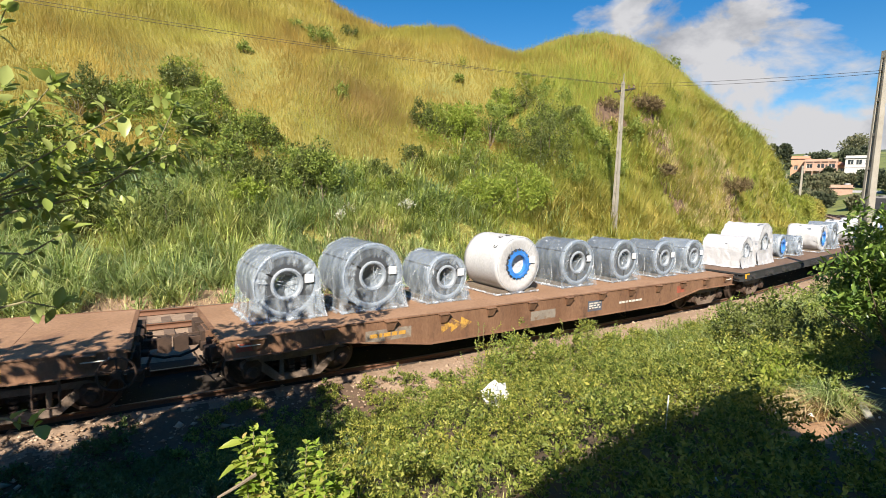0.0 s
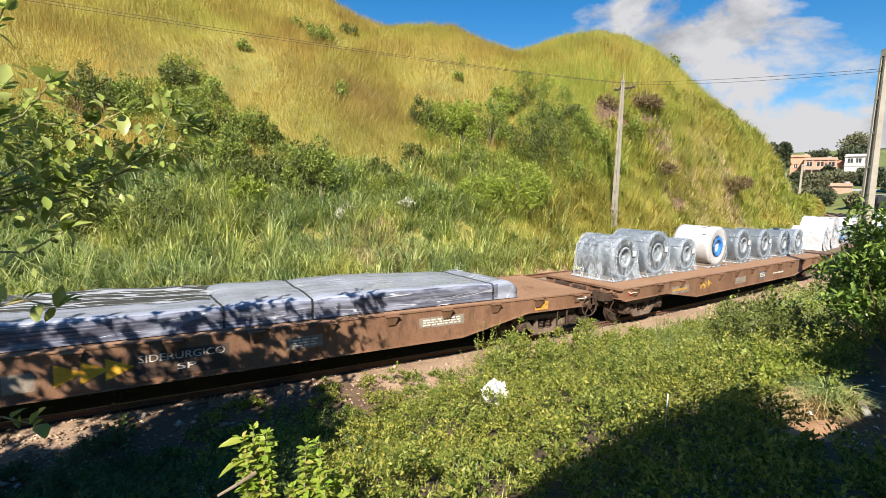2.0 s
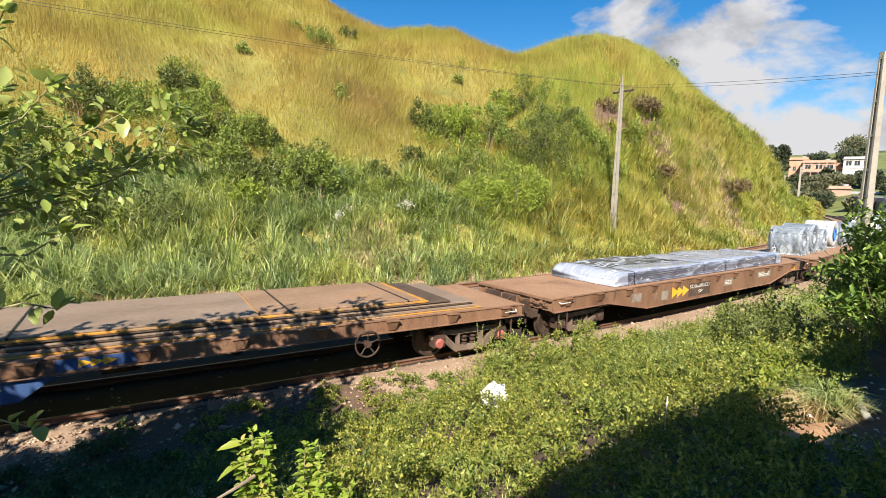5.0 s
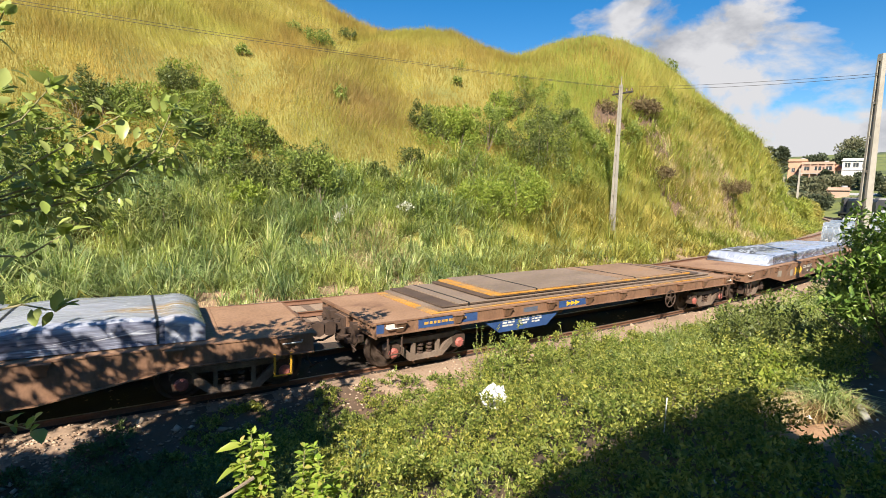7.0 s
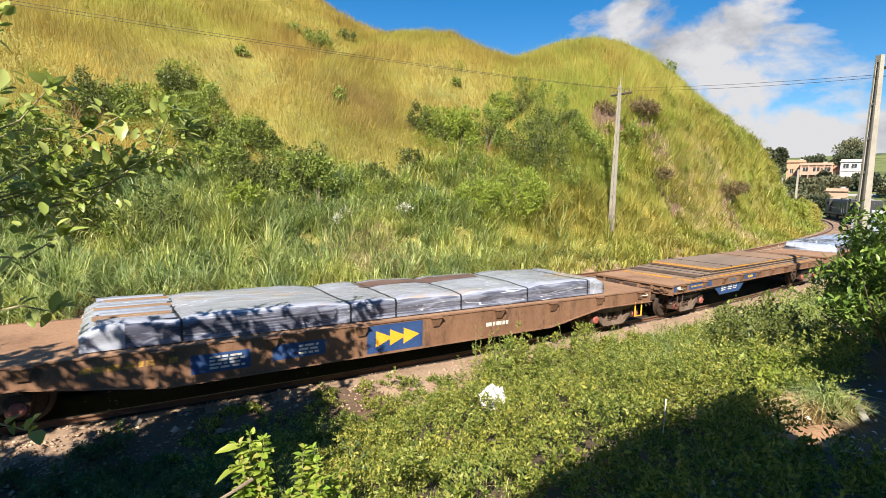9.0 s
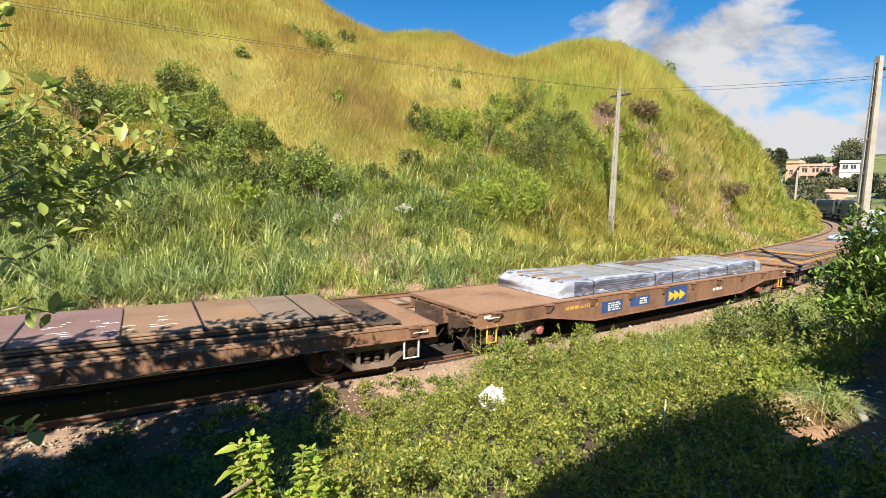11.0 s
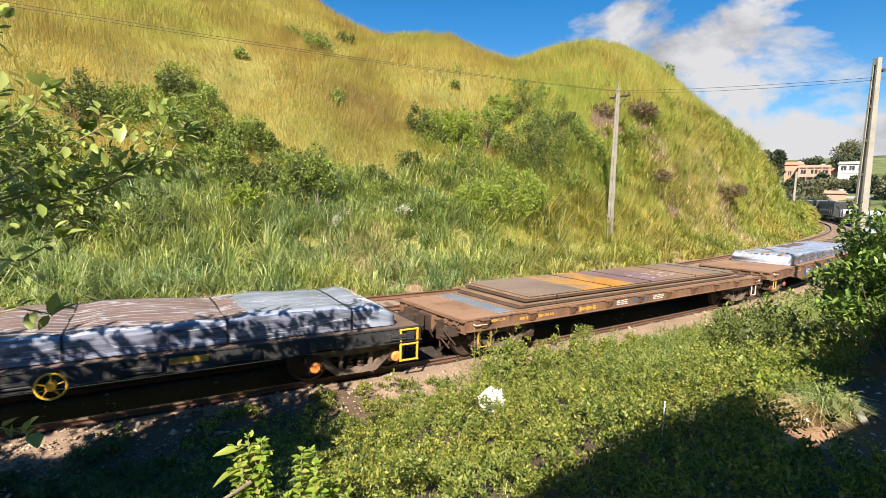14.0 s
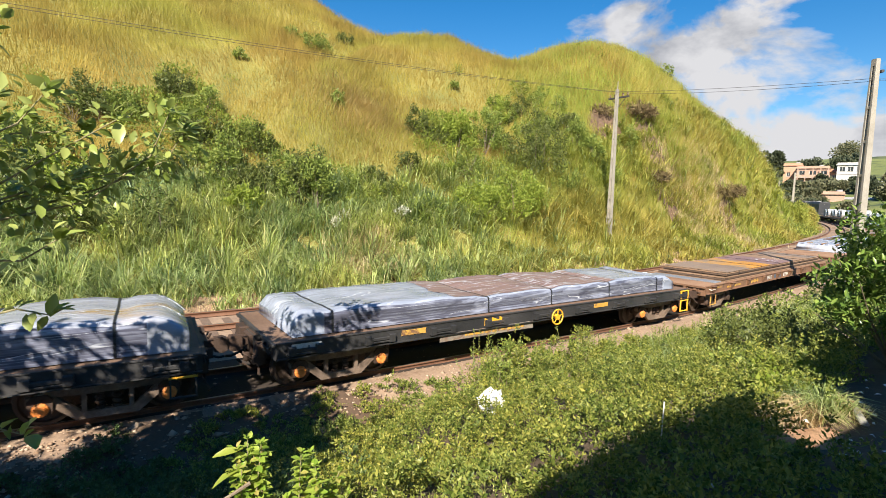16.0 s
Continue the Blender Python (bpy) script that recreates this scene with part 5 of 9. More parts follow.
def panel(w, x0, x1, z0, z1, mat, name="painted_panel", y=NEAR - 0.001):
    part(name, Geo().box(x0, x1, y, y + 0.001, z0, z1), mat, w)


def build_train():
    belly = "long flat wagon with rusty brown fish-bellied side sills"
    # the coil wagon
    w, mid, half = flat_wagon(1.15, 18.8, 1.15, "belly", belly)
    an = (mid, half - 1.45)
    arrows_logo(5.80 - mid, 6.62 - mid, 0.66, 1.0, NEAR - 0.002, WORN_YELLOW, w)
    panel(w, 3.9 - mid, 5.0 - mid, 0.70, 0.95, FADED_PATCH, "faded_number_panel")
    bars(4.0 - mid, 4.9 - mid, 0.76, 0.9, NEAR - 0.003, 1, WORN_YELLOW, w)
    panel(w, 8.6 - mid, 9.5 - mid, 0.62, 0.86, FADED_PATCH, "faded_stencil_panel")
    panel(w, 10.8 - mid, 11.4 - mid, 0.62, 0.92, BLUE_FADED, "faded_stencil_panel")
    bars(10.85 - mid, 11.35 - mid, 0.68, 0.88, NEAR - 0.003, 3, WHITE_PAINT, w)
    bars(12.2 - mid, 13.3 - mid, 0.70, 0.80, NEAR - 0.003, 1, WHITE_PAINT, w)
    panel(w, 15.2 - mid, 15.7 - mid, 0.78, 1.02, RED_FADED, "red_paint_patch")
    panel(w, 1.35 - mid, 1.8 - mid, 0.90, 1.05, RED_FADED, "red_paint_patch")
    for i, (s, d, wd, kind, lab) in enumerate(((2.57, 1.44, 1.42, "milky", "large steel coil under a loose bag of clear film"), (4.52, 1.54, 1.42, "clear", "large steel coil tightly wrapped in clear film"),
                                               (6.56, 1.20, 1.25, "clear", "small steel coil wrapped in clear film"), (8.92, 1.58, 1.4, "white", "white paper-wrapped steel coil with a blue bore ring"),
                                               (11.35, 1.42, 1.25, "dark", "dark grey steel coil wrapped in thin film"), (13.6, 1.36, 1.2, "dark", "dark grey steel coil wrapped in thin film"),
                                               (15.85, 1.24, 1.25, "dark", "small dark steel coil wrapped in thin film"), (17.7, 1.24, 1.2, "clear", "small steel coil wrapped in clear film"))):
        coil(s, 1.15, d, wd, kind, 40 + i, lab, anchor=an)
    # wagons ahead of it
    at = 19.65
    loads = (((1.9, 1.25, "bagged"), (3.9, 1.75, "bagged"), (6.8, 1.15, "blue"), (9.2, 1.0, "clear"), (12.4, 1.45, "white"), (15.4, 1.55, "milky")),
             ((2.2, 1.5, "white"), (4.6, 1.4, "milky"), (7.0, 1.5, "white"), (9.6, 1.3, "blue"), (12.4, 1.5, "white"), (15.2, 1.4, "clear")))
    for k, row in enumerate(loads):
        w, mid, half = flat_wagon(at, at + 16.7, 1.12, "black", "flat wagon with black side sills carrying wrapped coils", plain=True)
        an2 = (mid, half - 1.45)
        if k == 0:
            part("yellow_panel", Geo().box(-half + 0.05, -half + 0.5, NEAR - 0.002, NEAR, 0.9, 1.1), YELLOW, w)
            panel(w, 6.4, 7.0, 0.86, 1.1, YELLOW, "yellow_panel")
            bars(2.2, 3.4, 0.88, 1.0, NEAR - 0.003, 1, WORN_YELLOW, w)
        for j, (o, d, kind) in enumerate(row):
            coil(at + o, 1.12, d, 1.5 if kind in ("white", "bagged") else 1.2, kind, 70 + k * 10 + j, {"white": "steel coil wrapped in white paper", "blue": "steel coil with a blue bore ring in film", "clear": "steel coil wrapped in clear film", "milky": "steel coil under a loose bag of film", "bagged": "steel coil under a crumpled bag of thick white film"}[kind], anchor=an2, near=-0.8 if kind in ("white", "bagged") else -0.6)
        at += 17.6
    # wrapped sheets, then plates, and so on to the rear
    w, mid, half = flat_wagon(-18.0, -0.15, 1.2, "belly", belly + " and sheets", bogie=BOGIE)
    an = (mid, half - 1.45)
    sheet_pack(-14.95, -2.6, 1.2, 0.42, 1.24, SHEET_FILM, (-14.0, -9.6, -7.9, -3.4), 3, "long pack of steel sheets in bluish film with straps", an, torn=(-14.3, -9.7, -0.35, 1.1), bare=GREEN_PLATE)
    arrows_logo(-12.12 - mid, -11.1 - mid, 0.62, 1.0, NEAR - 0.002, YELLOW, w)
    panel(w, -11.05 - mid, -9.55 - mid, 0.56, 1.02, DARK_PATCH, "darkened_panel")
    stencil("SIDERURGICO", 0.18, -10.3 - mid, 0.90, NEAR - 0.004, WHITE_PAINT, w, 1.35)
    stencil("SP", 0.15, -10.25 - mid, 0.70, NEAR - 0.004, WHITE_PAINT, w, 0.3)
    stencil("A", 0.30, -13.05 - mid, 0.78, NEAR - 0.004, FADED_PATCH, w, 0.28)
    panel(w, -12.75 - mid, -12.35 - mid, 0.62, 0.92, FADED_PATCH, "faded_stencil_panel")
    panel(w, -14.4 - mid, -13.9 - mid, 0.72, 0.98, FADED_PATCH, "faded_stencil_panel")
    panel(w, -8.5 - mid, -7.8 - mid, 0.72, 0.96, FADED_PATCH, "faded_stencil_panel")
    bars(-8.4 - mid, -7.9 - mid, 0.76, 0.92, NEAR - 0.003, 3, WHITE_PAINT, w)
    panel(w, -5.6 - mid, -4.4 - mid, 0.80, 1.03, FADED_PATCH, "faded_stencil_panel")
    bars(-5.5 - mid, -4.5 - mid, 0.83, 1.0, NEAR - 0.003, 3, WHITE_PAINT, w)
    panel(w, -2.2 - mid, -1.75 - mid, 0.88, 1.1, WORN_YELLOW, "worn_yellow_panel")
    brake_wheel(w, half - 0.15, -1.58, 0.83, DARK_RUST)
    step_irons(w, -half + 0.25, -1.5, 0.84, DARK_RUST)
    step_irons(w, half - 1.25, -1.5, 0.84, DARK_RUST)
    # plates with yellow edges on the channel wagon
    w, mid, half = flat_wagon(-33.8, -18.9, 1.17, "channel", "shorter brown flat wagon with shallow sills and blue number panels", bogie=BOGIE_RED)
    an = (mid, half - 1.45)
    plates = [(-32.3, -20.05, -1.34, 1.33, 0.0, 0.03, PLATE_ORANGE), (-32.1, -20.2, -1.30, 1.3, 0.034, 0.05, PLATE_GREY), (-31.95, -20.3, -1.26, 1.28, 0.10, 0.03, EDGE_BROWN), (-31.5, -20.25, -1.27, 1.28, 0.134, 0.03, PLATE_GREY),
              (-30.6, -20.9, -1.24, 1.26, 0.19, 0.035, EDGE_BROWN), (-30.4, -21.5, -1.25, 1.24, 0.228, 0.04, PLATE_ORANGE), (-30.1, -25.2, -1.20, 1.22, 0.272, 0.035, PLATE_GREY), (-25.15, -21.7, -1.20, 1.22, 0.272, 0.035, PLATE_BROWN)]
    plate_stack(plates, 1.17, "stack of dark steel plates with orange rusty edges", an, ((-31.2, -1.27, 1.28, 0.168), (-28.9, -1.22, 1.24, 0.31), (-24.6, -1.22, 1.24, 0.31), (-22.0, -1.22, 1.24, 0.31)))
    panel(w, -33.55 - mid, -33.1 - mid, 1.02, 1.12, WHITE_PAINT, "white_marking")
    panel(w, -33.78 - mid, -33.6 - mid, 0.95, 1.14, BLUE_PAINT, "blue_panel")
    panel(w, -32.75 - mid, -31.1 - mid, 0.94, 1.14, BLUE_PAINT, "blue_number_panel")
    bars(-32.6 - mid, -31.4 - mid, 0.99, 1.09, NEAR - 0.003, 1, WORN_YELLOW, w)
    brd = Geo().add([(-30.95 - mid, -1.5, 0.90), (-28.25 - mid, -1.5, 0.90), (-28.75 - mid, -1.5, 0.54), (-30.4 - mid, -1.5, 0.54), (-30.95 - mid, -1.48, 0.90), (-28.25 - mid, -1.48, 0.90), (-28.75 - mid, -1.48, 0.54), (-30.4 - mid, -1.48, 0.54)], [(0, 1, 2, 3), (4, 7, 6, 5), (0, 3, 7, 4), (1, 5, 6, 2), (3, 2, 6, 7), (0, 4, 5, 1)])
    part("data_board", brd, BLUE_PAINT, w, "blue data board hung under the sill")
    for a, b in ((-30.3, -29.9), (-29.75, -29.4), (-29.3, -28.95)):
        bars(a - mid, b - mid, 0.66, 0.87, -1.503, 3, WHITE_PAINT, w)
    panel(w, -28.3 - mid, -27.1 - mid, 0.94, 1.12, BLUE_PAINT, "blue_panel")
    arrows_logo(-28.0 - mid, -27.5 - mid, 0.96, 1.10, NEAR - 0.004, YELLOW, w)
    panel(w, -29.6 - mid, -29.1 - mid, 0.96, 1.08, BLUE_FADED, "blue_panel")
    brake_wheel(w, -23.1 - mid, -1.56, 0.72, DARK_RUST)
    step_irons(w, -half + 0.3, -1.49, 0.9, DARK_RUST)
    step_irons(w, half - 0.7, -1.49, 0.9, DARK_RUST)
    # the second long wagon of sheets
    w, mid, half = flat_wagon(-52.6, -34.95, 1.15, "belly", belly + ", blue emblem", bogie=BOGIE_RED, pockets=10)
    an = (mid, half - 1.45)
    sheet_pack(-49.5, -36.85, 1.15, 0.44, 1.24, DUSTY_FILM, (-48.1, -44.9, -43.7, -42.0, -39.9, -37.6), 9, "long pack of steel sheets in dusty torn film", an, 0.5, 0.5, torn=(-43.9, -40.2, 0.35, 0.95), bare=MILL_PLATE)
    pack = bpy.data.objects["sheet_pack.001"]
    rnd2 = random.Random(12)
    for k in range(9):
        y0 = -1.12 + 0.25 * k
        a, b = -6.15 + rnd2.uniform(0, 0.15), -5.0 + rnd2.uniform(0, 0.12)
        part("exposed_sheet", Geo().bar(a, b, y0, y0 + rnd2.uniform(0.10, 0.19), 0.44, 0.485 + rnd2.uniform(0, 0.02), 0.004), PLATE_BROWN if k % 3 == 1 else SHEET_FILM, pack)
    panel(w, -44.55 - mid, -43.2 - mid, 0.50, 1.10, BLUE_PAINT, "blue_emblem_panel")
    arrows_logo(-44.35 - mid, -43.35 - mid, 0.62, 0.98, NEAR - 0.004, YELLOW, w)
    bars(-49.5 - mid, -48.1 - mid, 0.86, 1.02, NEAR - 0.003, 1, WORN_YELLOW, w)
    panel(w, -47.9 - mid, -46.9 - mid, 0.62, 0.96, BLUE_PAINT, "faded_blue_panel")
    bars(-47.6 - mid, -47.0 - mid, 0.66, 0.92, NEAR - 0.003, 4, WHITE_PAINT, w)
    panel(w, -46.5 - mid, -45.45 - mid, 0.66, 0.96, BLUE_PAINT, "faded_blue_panel")
    bars(-46.0 - mid, -45.6 - mid, 0.70, 0.92, NEAR - 0.003, 3, WHITE_PAINT, w)
    panel(w, -52.4 - mid, -52.2 - mid, 1.0, 1.08, WHITE_PAINT, "white_marking")
    bars(-41.4 - mid, -40.7 - mid, 0.70, 0.86, NEAR - 0.003, 1, WHITE_PAINT, w)
    step_irons(w, -half + 0.3, -1.5, 0.82, YELLOW, 0.3, 0.42)
    step_irons(w, half - 0.75, -1.5, 0.82, YELLOW, 0.3, 0.42)
    # plates in orange and mauve
    w, mid, half = flat_wagon(-68.95, -53.6, 1.05, "channel", "shorter brown flat wagon with worn yellow number stencils")
    an = (mid, half - 1.45)
    plates = [(-67.75, -67.25, -1.30, 1.3, 0.0, 0.03, PLATE_BLUE), (-67.2, -54.6, -1.36, 1.34, 0.0, 0.03, PLATE_BROWN), (-67.05, -54.4, -1.30, 1.3, 0.05, 0.05, EDGE_BROWN), (-66.95, -55.2, -1.30, 1.3, 0.11, 0.04, PLATE_BROWN), (-66.8, -55.4, -1.27, 1.28, 0.19, 0.05, EDGE_BROWN), (-66.7, -55.5, -1.27, 1.28, 0.25, 0.035, PLATE_BROWN),
              (-66.6, -64.45, -1.24, 1.25, 0.30, 0.035, PLATE_GREY), (-64.42, -62.0, -1.24, 1.25, 0.30, 0.035, PLATE_ORANGE), (-61.97, -59.6, -1.24, 1.25, 0.30, 0.035, PLATE_MAUVE), (-59.57, -57.2, -1.24, 1.25, 0.30, 0.035, PLATE_BROWN), (-57.17, -55.6, -1.24, 1.25, 0.30, 0.035, PLATE_GREY)]
    plate_stack(plates, 1.05, "stack of orange, mauve and brown steel plates", an, ((-65.6, -1.27, 1.28, 0.288), (-63.2, -1.24, 1.25, 0.338), (-61.1, -1.24, 1.25, 0.338), (-58.3, -1.24, 1.25, 0.338), (-56.3, -1.24, 1.25, 0.338)))
    rnd = random.Random(8)
    for k in range(22):
        x, y = rnd.uniform(-60.9, -58.9) - mid, rnd.uniform(-0.9, 0.2)
        part("chalk_mark", Geo().box(x, x + rnd.uniform(0.04, 0.3), y, y + 0.03, 1.3905, 1.3915), LABEL_WHITE, w)
    bars(-67.2 - mid, -65.9 - mid, 0.84, 0.96, NEAR - 0.003, 1, WORN_YELLOW, w)
    arrows_logo(-64.9 - mid, -64.0 - mid, 0.82, 0.98, NEAR - 0.003, WORN_YELLOW, w)
    panel(w, -62.4 - mid, -61.6 - mid, 0.82, 1.0, BLUE_FADED, "faded_blue_panel")
    bars(-61.3 - mid, -60.7 - mid, 0.83, 0.99, NEAR - 0.003, 3, WHITE_PAINT, w)
    bars(-63.2 - mid, -62.6 - mid, 0.83, 0.99, NEAR - 0.003, 3, WHITE_PAINT, w)
    panel(w, -68.2 - mid, -67.7 - mid, 0.93, 0.99, WORN_YELLOW, "worn_yellow_panel")
    step_irons(w, -half + 0.4, -1.5, 0.78, WORN_YELLOW, 0.4, 0.42)
    step_irons(w, half - 0.8, -1.5, 0.78, WHITE_PAINT, 0.35, 0.42)
    # the black wagons
    for k, (a, b) in enumerate(((-83.9, -70.0), (-99.0, -85.0))):
        w, mid, half = flat_wagon(a, b, 1.08, "black", "black flat wagon with lashing brackets and yellow fittings", bogie=BOGIE_ORANGE)
        an = (mid, half - 1.45)
        if k == 0:
            sheet_pack(-83.5, -70.55, 1.08, 0.47, 1.24, TORN_FILM, (-82.7, -78.6, -76.3, -74.0, -71.5), 15, "long pack of steel sheets in split bluish film", an, 0.25, 0.55, torn=(-79.6, -73.6, -1.16, 1.12))
            panel(w, -83.6 - mid, -83.0 - mid, 0.82, 1.04, WHITE_PAINT, "white_square", -1.503)
            arrows_logo(-78.9 - mid, -78.2 - mid, 0.84, 1.04, NEAR - 0.004, YELLOW, w)
            brd = Geo().bar(-80.2 - mid, -77.3 - mid, -1.52, -1.50, 0.62, 0.80, 0.004)
            part("number_board", brd, FADED_PATCH, w, "faded number board under the sill")
            bars(-79.5 - mid, -77.6 - mid, 0.66, 0.76, -1.524, 1, WORN_YELLOW, w)
            for x in (-81.2, -74.9):
                panel(w, x - mid, x + 0.62 - mid, 0.90, 1.02, WORN_YELLOW, "yellow_panel", -1.503)
        else:
            sheet_pack(-98.5, -85.2, 1.08, 0.60, 1.24, DUSTY_FILM, (-96, -92, -88.2, -86.3), 21, "long pack of steel sheets in bluish film", an, 0.3, 0.5)
        brake_wheel(w, -76.5 - mid if k == 0 else 1.0, -1.62, 0.84, YELLOW, 0.2)
        post = Geo()
        for x in (half - 0.12, half - 0.52):
            post.path([(x, -1.53, 1.06), (x, -1.53, 0.35)], 0.026 if k == 0 else 0.016, 6)
        ladder = part("end_ladder", post, YELLOW if k == 0 else BLACK_PAINT, w, "yellow-painted end ladder" if k == 0 else "black end ladder with a yellow rung")
        for z in (0.37, 0.72, 1.04):
            part("rung", Geo().bar(half - 0.54, half - 0.10, -1.555, -1.505, z - 0.02, z + 0.02), YELLOW if k == 0 or z == 0.72 else BLACK_PAINT, ladder)


BLUE_FADED = surface("very_faded_blue_paint", (0.07, 0.09, 0.13), (0.11, 0.12, 0.15), 2.0, 30, 0.7, 0.0, 0.2, (0.17, 0.09, 0.05), (0.52, 0.66), 2.0)
RED_FADED = surface("faded_red_paint", (0.30, 0.06, 0.035), (0.38, 0.10, 0.06), 2.0, 30, 0.7, 0.0, 0.2, (0.17, 0.09, 0.05), (0.5, 0.62), 3.0)
DARK_PATCH = surface("soot_dark_patch", (0.055, 0.038, 0.028), (0.09, 0.055, 0.038), 1.5, 30, 0.8, 0.0, 0.2, (0.16, 0.09, 0.055), (0.56, 0.68), 1.5)
build_train()
# ---- plants ----
HILL_GRASS = leafy("golden_hill_grass", [(0.405, 0.34, 0.10), (0.46, 0.395, 0.13), (0.38, 0.345, 0.092), (0.53, 0.455, 0.175), (0.425, 0.38, 0.11)], 0.6, 0.45, ((1.16, 1.02, 1.0), (0.93, 1.03, 0.78)), 0.075, ((0.80, 0.77, 0.66), (1.15, 1.13, 1.05)), 0.30)
TALL_GRASS = leafy("tall_green_grass", [(0.215, 0.26, 0.09), (0.35, 0.40, 0.145), (0.49, 0.53, 0.235), (0.61, 0.63, 0.34), (0.27, 0.33, 0.15), (0.63, 0.57, 0.33)], 0.42, 0.48, ((0.90, 1.02, 1.02), (1.13, 1.10, 0.86)), 0.22, ((0.58, 0.67, 0.64), (1.28, 1.25, 1.10)), 0.8)
SLOPE_GRASS = leafy("lime_slope_grass", [(0.37, 0.40, 0.10), (0.47, 0.47, 0.14), (0.30, 0.33, 0.085), (0.57, 0.52, 0.20), (0.42, 0.43, 0.11)], 0.55, 0.45, ((1.10, 0.98, 0.9), (0.86, 1.0, 0.7)), 0.12, ((0.78, 0.78, 0.68), (1.1, 1.08, 1.0)), 0.45)
STRAW_GRASS = leafy("brown_straw_grass", [(0.42, 0.31, 0.115), (0.50, 0.38, 0.15), (0.38, 0.295, 0.10), (0.58, 0.46, 0.21)], 0.6, 0.45, ((0.78, 0.76, 0.7), (1.12, 1.1, 1.05)), 0.5)
DRY_GRASS = leafy("dry_straw_grass", [(0.60, 0.47, 0.26), (0.70, 0.58, 0.36), (0.48, 0.36, 0.18)], 0.6, 0.4)
COVER_LEAF = leafy("bank_creeper_leaf", [(0.075, 0.115, 0.022), (0.15, 0.20, 0.04), (0.26, 0.30, 0.065), (0.41, 0.42, 0.11), (0.11, 0.155, 0.034)], 0.42, 0.4, ((0.85, 0.92, 0.9), (1.2, 1.08, 0.9)), 0.6)
# darker leaf tones put the tree's shade into the bank plants' colour
SHADED_LEAF = leafy("shaded_cover_leaf", [(0.06, 0.10, 0.03), (0.09, 0.14, 0.045), (0.14, 0.19, 0.06), (0.075, 0.115, 0.04)], 0.5, 0.25)
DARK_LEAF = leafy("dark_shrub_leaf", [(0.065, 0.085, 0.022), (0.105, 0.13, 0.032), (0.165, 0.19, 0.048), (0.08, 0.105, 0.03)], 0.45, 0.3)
GREEN_LEAF = leafy("green_shrub_leaf", [(0.10, 0.15, 0.03), (0.20, 0.265, 0.05), (0.34, 0.395, 0.085), (0.14, 0.195, 0.042)], 0.5, 0.35)
LIME_LEAF = leafy("lime_shrub_leaf", [(0.17, 0.25, 0.03), (0.26, 0.33, 0.045), (0.34, 0.39, 0.065), (0.21, 0.28, 0.042)], 0.5, 0.4)
DEAD_LEAF = leafy("dead_brown_twigs", [(0.14, 0.10, 0.045), (0.21, 0.155, 0.075), (0.10, 0.07, 0.035), (0.34, 0.26, 0.12)], 0.7, 0.15)
NEAR_LEAF = leafy("broad_waxy_leaf", [(0.20, 0.27, 0.055), (0.29, 0.37, 0.08), (0.36, 0.42, 0.11), (0.40, 0.45, 0.14), (0.23, 0.29, 0.075)], 0.34, 0.4)
BARK = surface("grey_brown_bark", (0.16, 0.12, 0.085), (0.26, 0.21, 0.15), 6.0, 60, 0.9, 0.0, 0.5)
PALE_STEM = surface("pale_green_stem", (0.22, 0.20, 0.10), (0.32, 0.28, 0.15), 9.0, 60, 0.8, 0.0, 0.2)
RNG = np.random.default_rng(11)


def unit(v):
    return v / np.maximum(np.linalg.norm(v, axis=-1, keepdims=True), 1e-9)


def leaves(at, way, size, ratio=0.5, fold=0.15, rng=RNG):
    """Pointed leaves of two folded halves: verts and faces. at: bases, way: directions, size: lengths."""
    n = len(at)
    a = unit(way)
    b = unit(np.cross(a, rng.normal(size=(n, 3))))
    c = np.cross(a, b)
    L = np.asarray(size)[:, None] * np.ones((n, 1))
    mid = at + a * L * 0.45
    v = np.stack([at, mid + b * L * ratio / 2 + c * L * fold, at + a * L, mid - b * L * ratio / 2 + c * L * fold], 1)
    o = np.arange(n)[:, None] * 4
    f = np.concatenate([o + [0, 1, 2], o + [0, 2, 3]], 1).reshape(-1, 3)
    return v.reshape(-1, 3), f


def broad_leaves(at, way, size, ratio=0.5, rng=RNG, droop=0.25):
    """Rounder leaves with a midrib, a fold and a drooping tip, for plants close by."""
    n = len(at)
    a = unit(way)
    up = np.array([0, 0, 1.0]) + rng.normal(size=(n, 3)) * 0.35
    b = unit(np.cross(a, up))
    c = unit(np.cross(b, a))
    L = np.asarray(size)[:, None] * np.ones((n, 1))
    def p(t, w, h):
        return at + a * L * t + b * L * ratio * w + c * L * (h - droop * t * t)
    v = np.stack([p(0, 0, 0), p(0.22, 0.36, 0.06), p(0.55, 0.50, 0.08), p(0.84, 0.26, 0.04), p(1, 0, 0), p(0.84, -0.26, 0.04), p(0.55, -0.50, 0.08), p(0.22, -0.36, 0.06), p(0.25, 0, 0), p(0.6, 0, 0)], 1)
    o = np.arange(n)[:, None] * 10
    tri = [0, 8, 1, 1, 8, 2, 8, 9, 2, 2, 9, 3, 9, 4, 3, 0, 7, 8, 7, 6, 8, 8, 6, 9, 6, 5, 9, 9, 5, 4]
    return v.reshape(-1, 3), (o + tri).reshape(-1, 3)


